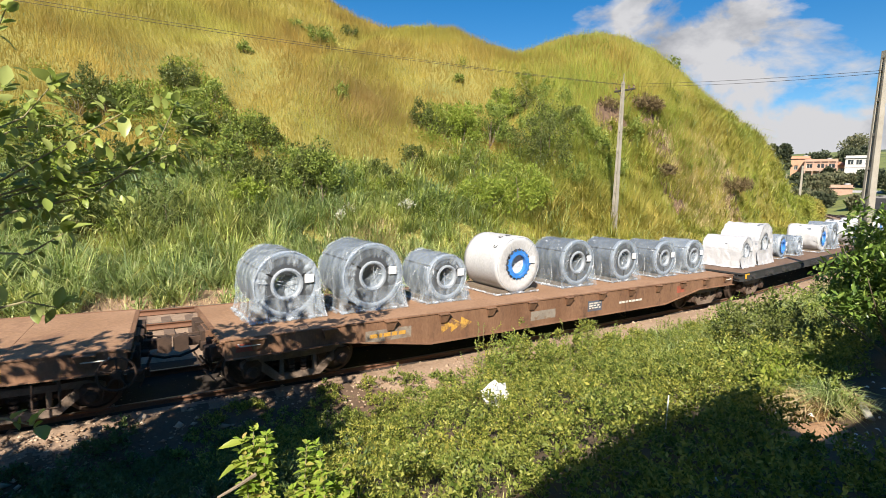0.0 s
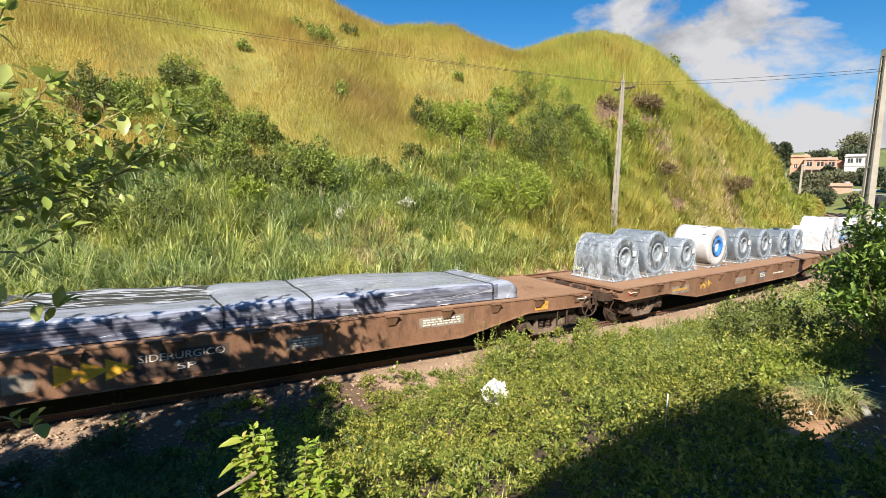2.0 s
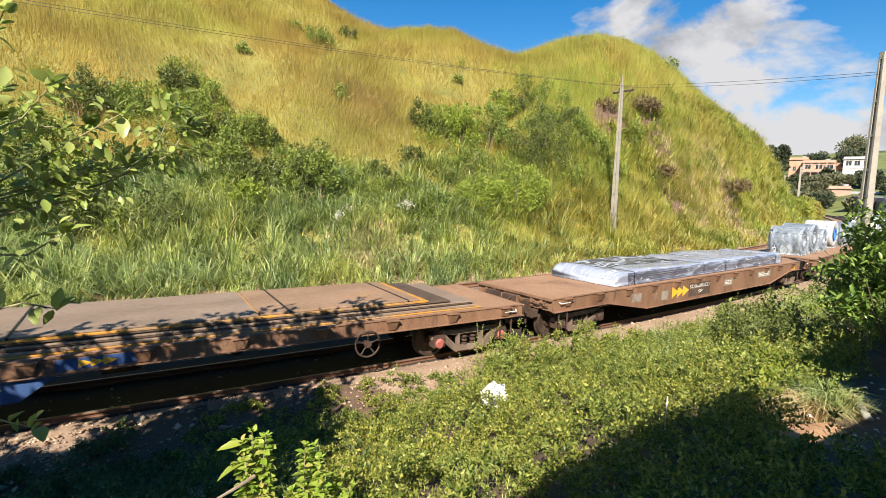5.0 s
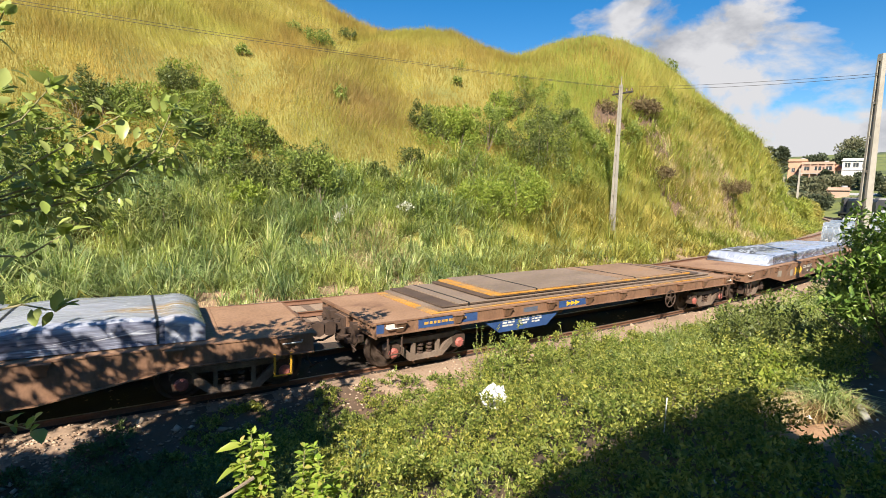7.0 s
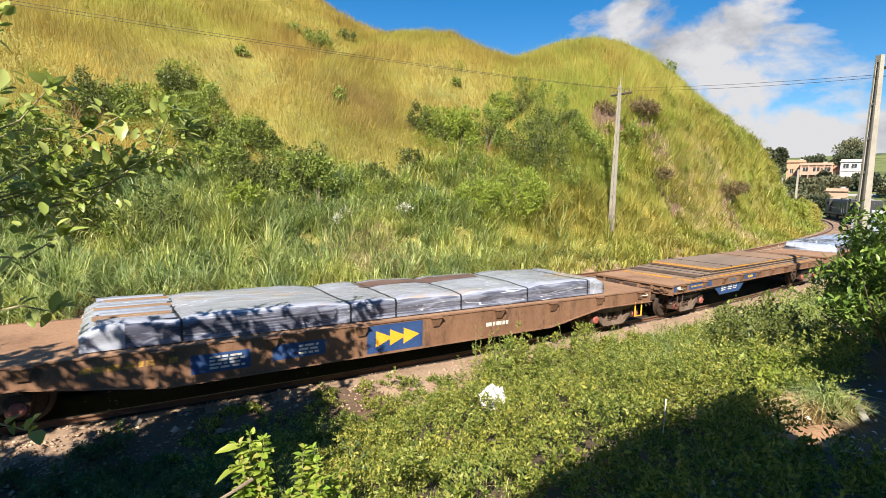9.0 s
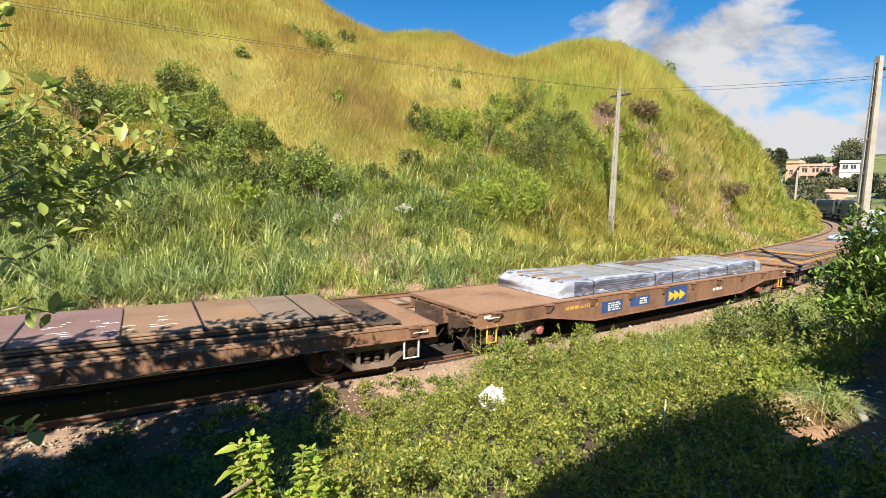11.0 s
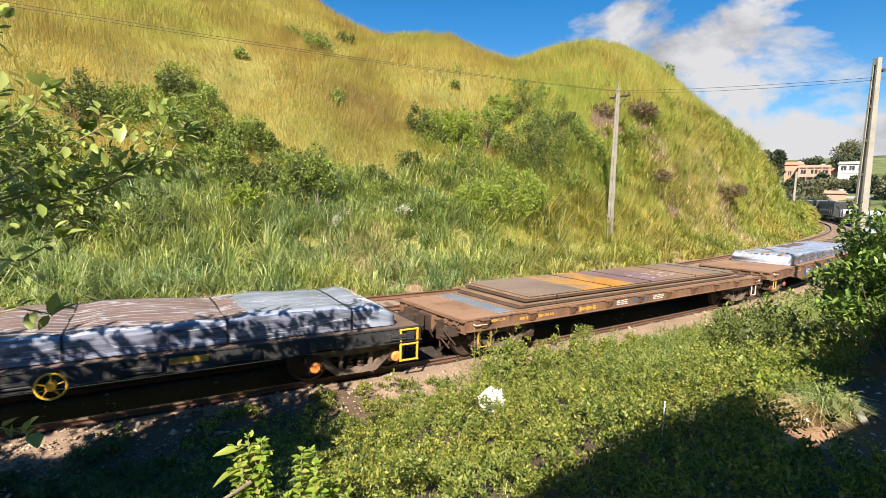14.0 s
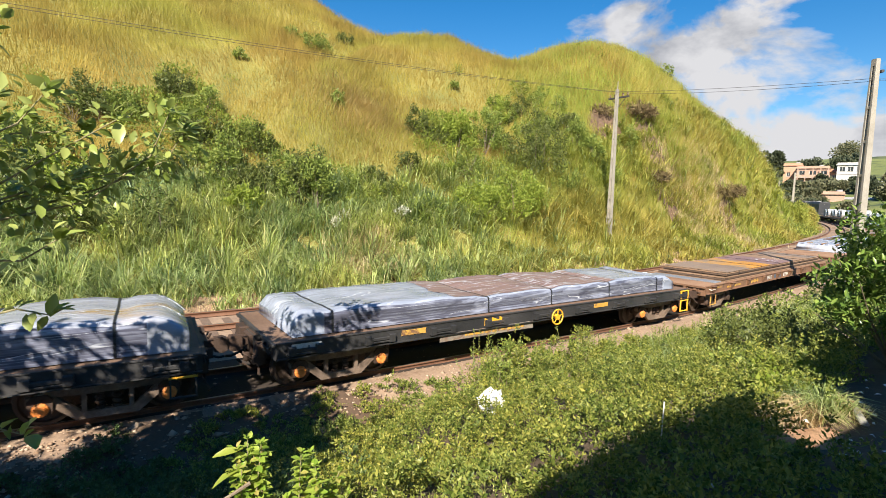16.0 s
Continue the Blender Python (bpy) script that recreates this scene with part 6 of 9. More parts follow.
def blades(at, height, width, lean, rng=RNG, droop=0.35):
    """Grass blades of three triangles, bent over towards the tip."""
    n = len(at)
    ang = rng.random(n) * 2 * math.pi
    out = np.stack([np.cos(ang), np.sin(ang), np.zeros(n)], -1)
    side = np.stack([-np.sin(ang), np.cos(ang), np.zeros(n)], -1)
    turn = rng.random(n)[:, None] * 1.6 - 0.8
    side = unit(side + out * turn)
    h, w, le = (np.asarray(q)[:, None] * np.ones((n, 1)) for q in (height, width, lean))
    up = np.array([0, 0, 1.0])
    m = at + up * h * 0.6 + out * h * le * 0.35
    t = at + up * h * (1 - droop * le) + out * h * le
    v = np.stack([at - side * w / 2, at + side * w / 2, m - side * w * 0.45, m + side * w * 0.45, t], 1)
    o = np.arange(n)[:, None] * 5
    return v.reshape(-1, 3), (o + [0, 1, 3, 0, 3, 2, 2, 3, 4]).reshape(-1, 3)


def spikes(at, height, width, lean, rng=RNG, sway=None):
    """Single-triangle blades for grass far off; sway gives the way, as an angle, in which they lean together."""
    n = len(at)
    ang = rng.random(n) * 2 * math.pi if sway is None else sway + rng.normal(size=n) * 0.6
    out = np.stack([np.cos(ang), np.sin(ang), np.zeros(n)], -1)
    a2 = rng.random(n) * 2 * math.pi
    side = np.stack([np.cos(a2), np.sin(a2), np.zeros(n)], -1)
    h, w, le = (np.asarray(q)[:, None] * np.ones((n, 1)) for q in (height, width, lean))
    v = np.stack([at - side * w / 2, at + side * w / 2, at + np.array([0, 0, 1.0]) * h + out * h * le], 1)
    return v.reshape(-1, 3), np.arange(n * 3).reshape(-1, 3)


def joined(*sets):
    vs, fs, o = [], [], 0
    for v, f in sets:
        vs.append(v)
        fs.append(f + o)
        o += len(v)
    return np.concatenate(vs), np.concatenate(fs)


def stuff(name, v, f, mat, label, category):
    return tagged(new(name, raw_mesh(name, v, f, mat)), label, category, kind="stuff")


def scatter_polar(n, az0, az1, r0, r1, power, rng=RNG):
    """Points over the land in front of the camera, thinner with distance."""
    az = np.radians(rng.uniform(az0, az1, n))
    r = r0 + (r1 - r0) * rng.random(n) ** power
    return np.sin(az) * r, np.cos(az) * r


def sway_of(x, y):
    """The way in which the hill's grass lies over: down the slope, turning slowly from place to place."""
    return -1.9 + 1.3 * lumps(x, y, 5.0, 21) + 0.6 * lumps(x, y, 1.7, 22)


SCARS = [(34.0, 30.0, 1.3), (36.7, 26.1, 1.3), (48.0, 26.8, 1.8), (38.3, 29.4, 1.6)]


def off_scars(x, y):
    """True where no slipped earth lies, nor grass that would hang before it."""
    free = np.ones(len(x), bool)
    for sx, sy, r in SCARS:
        free &= ((x - sx) / (r * 1.15)) ** 2 + ((y - sy + 0.5) / (r * 1.2)) ** 2 > 1 + 0.5 * lumps(x, y, 0.5, 41)
    return free


def build_hill_grass():
    rng = np.random.default_rng(21)
    x, y = scatter_polar(640000, -13, 70, 22, 84, 1.0, rng)
    lat = track_coords(x, y)[1]
    az, r = np.degrees(np.arctan2(x, y)), np.hypot(x, y)
    crest = np.interp(az, CA, CD)
    patch = lumps(x, y, 4.5, 5)
    keep = (lat < FOOT - 3.2 - 2.0 * lumps(x, y, 3.0, 6)) & (r < crest + 2.5) & (rng.random(len(x)) < 0.85 + 0.3 * patch) & off_scars(x, y)
    x, y, patch = x[keep], y[keep], patch[keep]
    z = land(x, y)
    tuft = lumps(x, y, 0.8, 23)
    h = (0.42 + 0.34 * rng.random(len(x))) * (1 + 0.30 * patch + 0.22 * tuft) * np.clip(r[keep] / 45, 0.7, 1.2)
    v, f = spikes(np.stack([x, y, z - 0.05], -1), h, (0.022 + 0.022 * rng.random(len(x))) * np.clip(r[keep] / 40, 0.8, 1.4), 0.25 + 0.55 * rng.random(len(x)), rng, sway_of(x, y))
    stuff("hill_grass", v, f, HILL_GRASS, "golden-green wild grass covering the hillside", "grass")
    # long pale strands on the steep slope beside the pole
    x, y = scatter_polar(300000, 36, 69, 24, 82, 1.0, rng)
    lat = track_coords(x, y)[1]
    az, r = np.degrees(np.arctan2(x, y)), np.hypot(x, y)
    keep = off_scars(x, y) & (lat < FOOT - 0.9 - 0.8 * lumps(x, y, 3.0, 6)) & (r < np.interp(az, CA, CD) + 1.0) & (rng.random(len(x)) < np.interp(az, [38, 47], [0.05, 1.0]) * np.interp((r - 24) / np.maximum(np.interp(az, CA, CD) - 24, 1), [0.55, 0.95], [1.0, 0.25]) * (0.75 + 0.45 * lumps(x, y, 1.6, 15)))
    x, y = x[keep], y[keep]
    m = len(x)
    v, f = spikes(np.stack([x, y, land(x, y) - 0.05], -1), (0.6 + 0.7 * rng.random(m)) * (1 + 0.3 * lumps(x, y, 1.1, 16)), 0.024 + 0.026 * rng.random(m), 0.10 + 0.35 * rng.random(m), rng, sway_of(x, y))
    stuff("slope_grass", v, f, SLOPE_GRASS, "tall pale lime grass on the steep slope", "grass")


def build_tall_grass():
    rng = np.random.default_rng(22)
    # dense cane-like grass in arching tufts at the foot of the hill
    k, per = 7600, 27
    s = -9 + 118 * rng.random(k) ** 1.75
    depth = rng.random(k) ** 0.85 * 9.0
    lat = FOOT + np.interp(s, [22, 36], [1.60, 1.9]) - depth - 0.4 * lumps(s, s * 0, 1.7)
    p = on_track(s, lat)
    open_ground = lumps(p[:, 0], p[:, 1], 0.8, 33) + 0.4 * lumps(p[:, 0], p[:, 1], 0.3, 34) > -0.40
    s, lat, depth, p = s[open_ground], lat[open_ground], depth[open_ground], p[open_ground]
    k = len(s)
    z = land(p[:, 0], p[:, 1])
    clump = lumps(p[:, 0], p[:, 1], 1.3, 7) + 0.6 * lumps(p[:, 0], p[:, 1], 0.5, 8)
    tall = np.clip(0.55 + depth * 0.30, 0.5, 1.2) * rng.uniform(0.5, 1.45, k) * (1 + 0.3 * clump) * np.interp(s, [20, 45, 110], [1.0, 0.85, 0.8])
    n = k * per
    at = np.repeat(np.stack([p[:, 0], p[:, 1], z - 0.03], -1), per, 0) + rng.normal(size=(n, 3)) * np.array([0.09, 0.09, 0])
    h = np.repeat(tall, per) * (0.55 + 0.80 * rng.random(n))
    w = (0.022 + 0.024 * rng.random(n)) * np.repeat(np.interp(s, [0, 30, 100], [1.0, 1.3, 2.4]), per)
    v, f = blades(at, h, w, 0.15 + 1.15 * rng.random(n) ** 0.8, rng, 0.52)
    far = np.repeat(rng.random(n) < np.repeat(np.interp(s, [12, 26], [0.05, 0.9]), per), 3)
    stuff("tall_grass", v, f[~far], TALL_GRASS, "tall lush green grass along the foot of the hill", "grass")
    stuff("tall_grass", v, f[far], SLOPE_GRASS, "tall lime-green grass beside the curving track", "grass")
    # straw-coloured fringe and dry patches
    n = 5000
    s = -9 + 100 * rng.random(n) ** 1.6
    lat = FOOT + 1.5 - 1.5 * rng.random(n)
    p = on_track(s, lat)
    v1, f1 = blades(np.stack([p[:, 0], p[:, 1], land(p[:, 0], p[:, 1]) - 0.02], -1), 0.15 + 0.35 * rng.random(n), 0.012 + 0.01 * rng.random(n), 0.3 + 0.8 * rng.random(n), rng)
    sets = [(v1, f1)]
    for cx, cy, rad, m in ((7.4, 20.6, 0.8, 700), (9.4, 21.2, 1.3, 1300), (40, 26.5, 2.5, 3000), (46, 27.5, 3.0, 3000)):
        dx, dy = rng.normal(size=(2, m)) * rad * 0.6
        x, y = cx + dx, cy + dy
        sets.append(blades(np.stack([x, y, land(x, y) + 0.1], -1), 0.6 + 0.7 * rng.random(m), 0.02 + 0.014 * rng.random(m), 0.3 + 0.6 * rng.random(m), rng))
    v, f = joined(*sets)
    stuff("dry_grass", v, f, DRY_GRASS, "straw-coloured dry grass fringe and patches", "grass")


def in_straw(x, y):
    """The stretch of slope that carries dry straw and no bushes."""
    return (((x - 13.2) / 4.3) ** 2 + ((y - 32.6) / 3.7) ** 2 < 1) | (((x - 8.9) / 3.2) ** 2 + ((y - 31.8) / 3.4) ** 2 < 1)


def build_straw():
    rng = np.random.default_rng(29)
    n = 6500
    a, r = rng.random(n) * 2 * math.pi, np.abs(rng.normal(size=n)) * 0.62
    x, y = 13.2 + 4.3 * r * np.cos(a), 32.6 + 3.7 * r * np.sin(a)
    v, f = spikes(np.stack([x, y, land(x, y) - 0.04], -1), (0.45 + 0.4 * rng.random(n)) * (1 + 0.3 * lumps(x, y, 0.7, 24)), 0.022 + 0.02 * rng.random(n), 0.3 + 0.6 * rng.random(n), rng, sway_of(x, y))
    stuff("straw_grass", v, f, STRAW_GRASS, "brownish dry straw on the open slope", "grass")


def build_undergrowth():
    """Leafy weeds that fill the lower hillside between the shrubs."""
    rng = np.random.default_rng(27)
    k = 5200
    s = -10 + 62 * rng.random(k) ** 1.2
    lat = FOOT - 5.2 - 11.0 * rng.random(k)
    p = on_track(s, lat)
    x, y = p[:, 0], p[:, 1]
    den = lumps(x, y, 2.6, 13) + 0.5 * lumps(x, y, 1.0, 14) - 0.05 * np.maximum(-lat - 17, 0) - 0.03 * np.maximum(s - 18, 0)
    keep = (den > -0.28 + 0.3 * rng.random(k)) & ~in_straw(x, y)
    x, y, den = x[keep], y[keep], den[keep]
    z = land(x, y)
    m, per = len(x), 34
    hgt = np.repeat(0.5 + 0.9 * np.clip(den + 0.3, 0, 1.2) * rng.uniform(0.5, 1.2, m), per)
    d = unit(rng.normal(size=(m * per, 3))) * (rng.random(m * per) ** 0.45)[:, None]
    at = np.repeat(np.stack([x, y, z], -1), per, 0) + d * np.array([0.42, 0.42, 0.0])
    at[:, 2] += hgt * (0.45 + 0.5 * d[:, 2])
    way = unit(d) + np.array([0, -0.2, 0.4]) + rng.normal(size=(m * per, 3)) * 0.4
    size = (0.09 + 0.10 * rng.random(m * per))
    v, f = leaves(at, way, size, 0.5, 0.1, rng)
    half = (np.repeat(rng.random(m), per * 2) < 0.55)
    tri = f.reshape(-1, 3)
    stuff("undergrowth", v, tri[half], UNDER_LEAF, "tangled green weeds on the lower hillside", "weeds")
    stuff("undergrowth", v, tri[~half], LIME_LEAF, "tangled lime-green weeds on the lower hillside", "weeds")


UNDER_LEAF = leafy("hillside_weed_leaf", [(0.12, 0.175, 0.036), (0.20, 0.26, 0.056), (0.30, 0.34, 0.08), (0.16, 0.21, 0.055)], 0.5, 0.4, ((0.75, 0.85, 0.8), (1.25, 1.15, 0.9)), 0.5)


def stems_geo(base, tips, r0, bend=0.2, rng=None, geo=None):
    """Curved tapering stems from one base to many tips."""
    g = geo or Geo()
    rnd = rng or random.Random(1)
    for t in tips:
        b, t = Vector(base), Vector(t)
        m = (b + t) / 2 + Vector((rnd.uniform(-1, 1), rnd.uniform(-1, 1), 0.3)) * bend * (t - b).length * 0.5
        g.tube(b, m, r0, 5, r0 * 0.7, caps=False)
        g.tube(m, t, r0 * 0.7, 5, r0 * 0.25, caps=False)
    return g


def shrub(x, y, width, height, mat, seed, label, leaf=0.11, count=None, group="shrubs on the hillside", name="shrub", z=None, ratio=0.55):
    """A shrub: stems, and a crown of leaves set in uneven clumps round their tips."""
    rng = np.random.default_rng(seed)
    rnd = random.Random(seed)
    z = land_at(x, y) if z is None else z
    ob = thing(name, label, "shrub", group, pose(x, y, z))
    k = max(12, int(16 + width * 8))
    ang, rad = rng.random(k) * 2 * math.pi, np.sqrt(rng.random(k)) * 0.46 * width
    tips = np.stack([np.cos(ang) * rad, np.sin(ang) * rad, height * (0.18 + 0.86 * rng.random(k)) * (1 - 0.5 * (rad / (0.5 * width)) ** 2)], -1)
    for t in tips[:9]:
        part("stem", stems_geo((0, 0, -0.1), [t * 0.8], 0.014 + 0.008 * height, rng=rnd), BARK, ob)
    n = count or int(np.clip(500 * width * height, 600, 6500))
    which = rng.integers(0, k, n)
    clump = rng.uniform(0.06, 0.17, k) * (width * 0.5 + height * 0.5)
    d = unit(rng.normal(size=(n, 3)))
    rr = clump[which] * rng.random(n) ** 0.45
    at = tips[which] + d * rr[:, None] * np.array([0.9, 0.9, 1.15])
    at[:, 2] = np.maximum(at[:, 2], 0.04 * rng.random(n))
    way = d + np.array([0, 0, 0.35]) + rng.normal(size=(n, 3)) * 0.5
    v, f = leaves(at, way, leaf * (0.6 + 0.8 * rng.random(n)), ratio, 0.12, rng)
    part("foliage", raw_mesh("foliage", v, f, mat), None, ob)
    return ob


FLOWERS = [(8.75, 23.4, 0.35), (8.15, 23.0, 0.2), (11.7, 23.2, 0.42)]
PETAL = leafy("white_petal", [(0.70, 0.68, 0.60), (0.80, 0.78, 0.70), (0.60, 0.56, 0.46)], 0.6, 0.3)
HILL_SHRUBS = [(16.4, 30.6, 1.7, 2.0, 'd'), (2.1, 32.9, 2.1, 1.7, 'd'), (2.7, 29.0, 1.9, 1.7, 'd'), (-2.0, 32.6, 1.7, 1.3, 'g'), (-0.4, 32.2, 1.8, 1.6, 'g'), (0.7, 31.8, 1.2, 1.0, 'd'), (3.8, 26.5, 2.0, 2.5, 'g'), (7.1, 24.8, 3.0, 3.1, 'g'), (5.4, 25.4, 2.3, 2.4, 'd'), (7.9, 25.6, 1.8, 2.9, 'd'), (4.6, 25.9, 1.6, 2.0, 'd')]
HILL_SHRUBS += [(14.3, 27.6, 1.9, 1.7, 'd'), (11.7, 26.8, 1.6, 1.4, 'd'), (18.6, 29.0, 2.4, 3.2, 'y'), (21.1, 29.2, 3.1, 3.1, 'g'), (23.5, 26.7, 4.2, 4.2, 'd'), (16.7, 23.5, 3.5, 2.4, 'y'), (19.1, 23.2, 3.8, 2.6, 'y'), (11.6, 32.6, 1.0, 1.2, 'g')]
HILL_SHRUBS += [(13.3, 42.9, 2.8, 1.5, 'g'), (17.3, 46.5, 2.2, 1.1, 'd'), (6.7, 38.3, 1.2, 0.8, 'g'), (22.3, 35.5, 1.1, 0.6, 'g'), (-0.8, 26.9, 3.2, 1.6, 'd'), (1.2, 27.2, 2.1, 1.6, 'd'), (4.2, 24.6, 2.3, 1.9, 'y'), (6.5, 26.6, 2.0, 2.0, 'g'), (6.7, 24.4, 0.8, 3.9, 'd'), (7.7, 24.3, 0.9, 3.8, 'g')]
HILL_SHRUBS += [(49.1, 35.8, 1.8, 1.3, 'g'), (34.0, 30.5, 2.4, 1.6, 'b'), (36.7, 26.6, 2.3, 1.6, 'b'), (48.0, 27.3, 3.2, 2.7, 'b'), (38.3, 29.9, 3.0, 3.0, 'b'), (-3.6, 28.0, 2.9, 2.7, 'g'), (-2.3, 25.3, 2.7, 2.0, 'y'), (13.4, 23.5, 2.7, 1.5, 'g')]
HILL_SHRUBS += [(10.0, 26.1, 1.8, 1.5, 'g'), (29.7, 27.5, 1.7, 2.6, 'g'), (34.7, 28.6, 2.1, 1.9, 'g'), (11.8, 44.4, 1.4, 0.7, 'g'), (12.4, 25.6, 2.2, 1.2, 'y'), (24.7, 25.2, 2.3, 1.9, 'g'), (24.3, 32.5, 2.2, 2.2, 'y'), (29.0, 28.5, 2.2, 2.2, 'g')]


def bare_scar(x, y, r, seed):
    """A hollow of slipped dark earth that lies on the slope in crumbling lumps."""
    rng = np.random.default_rng(seed)
    ob = thing("earth_scar", "scar of slipped dark brown earth on the hillside", "earth", "earth scars on the hillside", pose(x, y, land_at(x, y)))
    n, rings = 22, 5
    a = np.arange(n) * 2 * math.pi / n
    out = r * (1 + 0.35 * np.sin(a * 2 + seed) + 0.2 * rng.normal(size=n))
    v = [(0, 0, 0.42)]
    for j in range(1, rings + 1):
        px, py = np.cos(a) * out * j / rings, np.sin(a) * out * 0.8 * j / rings
        dz = land(x + px, y + py) - land_at(x, y)
        v += list(zip(px, py, dz + np.where(j == rings, -0.1, 0.40) + 0.10 * rng.normal(size=n) * (j < rings)))
    f = [(0, 1 + i, 1 + (i + 1) % n) for i in range(n)]
    for j in range(rings - 1):
        f += [(1 + j * n + i, 1 + (j + 1) * n + i, 1 + (j + 1) * n + (i + 1) % n, 1 + j * n + (i + 1) % n) for i in range(n)]
    part("slipped_earth", Geo().add([tuple(float(c) for c in q) for q in v], f), SCAR_EARTH, ob)


SCAR_EARTH = surface("dark_slipped_earth", (0.10, 0.062, 0.038), (0.20, 0.125, 0.075), 1.6, 14, 0.95, 0.0, 0.8, (0.06, 0.04, 0.027), (0.5, 0.65), 2.0)


def build_hill_shrubs():
    kinds = {"d": (DARK_LEAF, "dark green leafy shrub on the grassy hillside"), "g": (GREEN_LEAF, "mid-green leafy shrub on the grassy hillside"),
             "y": (LIME_LEAF, "bright lime-green shrub among tall grass"), "b": (DEAD_LEAF, "dead brown scrub over a bare earth scar")}
    for i, (x, y, w, h, k) in enumerate(HILL_SHRUBS):
        mat, label = kinds[k]
        if k == "b":
            shrub(x, y + 0.4, w * 1.1, h * 0.40, mat, 100 + i, label, leaf=0.34, ratio=0.16)
            if w > 2:
                bare_scar(x, y - 0.5, w * 0.62, 600 + i)
        else:
            shrub(x, y, w, h, mat, 100 + i, label, leaf=0.125)
    # rank grass where the hill's foot meets the curve
    for i, (s, lat, w, h) in enumerate(((82, -9.4, 3.4, 2.6), (86, -9.2, 3.2, 2.8), (90, -9.0, 3.4, 3.0), (94, -8.9, 3.4, 3.0), (98, -8.7, 3.2, 2.7), (102, -8.4, 3.0, 2.2), (106, -8.3, 2.6, 1.6))):
        q = on_track(s, lat)
        shrub(float(q[0]), float(q[1]), w, h, SLOPE_GRASS, 520 + i, "clump of rank lime-green grass beside the curve", leaf=0.5, count=2600, group="grass clumps by the curve", name="grass_clump", ratio=0.16)
    # white blossom among the shrubs
    rng = np.random.default_rng(39)
    for x, y, w in FLOWERS:
        ob = thing("flower_cluster", "cluster of small white flowers among the shrubs", "flowers", "white flowers on the hillside", pose(x, y, land_at(x, y)))
        n = 130
        d = unit(rng.normal(size=(n, 3)))
        at = d * np.array([w, w, 0.22]) * rng.random((n, 1)) ** 0.5 + np.array([0, 0, 0.95])
        v, f = leaves(at, d + np.array([0, -0.4, 0.6]), 0.07 + 0.05 * rng.random(n), 0.8, 0.1, rng)
        part("blossom", raw_mesh("blossom", v, f, PETAL), None, ob)
        part("stem", stems_geo((0, 0, -0.1), [(0.1, 0, 0.9), (-0.15, 0.05, 0.85)], 0.012, rng=random.Random(3)), PALE_STEM, ob)


def build_scrub():
    """Smaller bushes scattered over the lower hillside."""
    rng = np.random.default_rng(37)
    kinds = ((DARK_LEAF, "small dark green bush among hillside grass"), (GREEN_LEAF, "small green bush among hillside grass"), (UNDER_LEAF, "tangled green bush among hillside grass"), (LIME_LEAF, "small bright green bush among hillside grass"))
    done = 0
    while done < 100:
        s, lat = -9 + 43 * rng.random(), FOOT - 3.2 - 10.5 * rng.random() ** 1.1
        q = on_track(s, lat)
        x, y = float(q[0]), float(q[1])
        if lumps(np.array([x]), np.array([y]), 4.0, 17)[0] < -0.15 or in_straw(x, y):
            continue
        mat, label = kinds[int(rng.choice(4, p=[0.42, 0.26, 0.2, 0.12]))]
        w = rng.uniform(0.8, 2.0)
        shrub(x, y, w, w * rng.uniform(0.7, 1.25), mat, 400 + done, label, leaf=0.12, count=int(620 * w), group="bushes on the lower hillside")
        done += 1


def canopy(s, lat):
    """How high the scrambling plants of the near bank stand."""
    high = np.interp(s, [-3, 2, 4, 5.9, 6.7, 8.2, 10, 13, 16, 20], [0.24, 0.24, 0.24, 0.36, 1.10, 1.08, 0.74, 0.52, 0.40, 0.32])
    far = np.interp(s, [-3, 1, 2.5, 5, 9, 20], [0.30, 0.34, 0.50, 0.62, 0.62, 0.50])
    t = np.clip((lat - 2.9) / 1.4, 0, 1)
    x, y = np.asarray(s, float), np.asarray(lat, float)
    return (high + (far - high) * t) * (1 + 0.42 * lumps(x, y, 0.75, 31) + 0.2 * lumps(x, y, 0.33, 32))


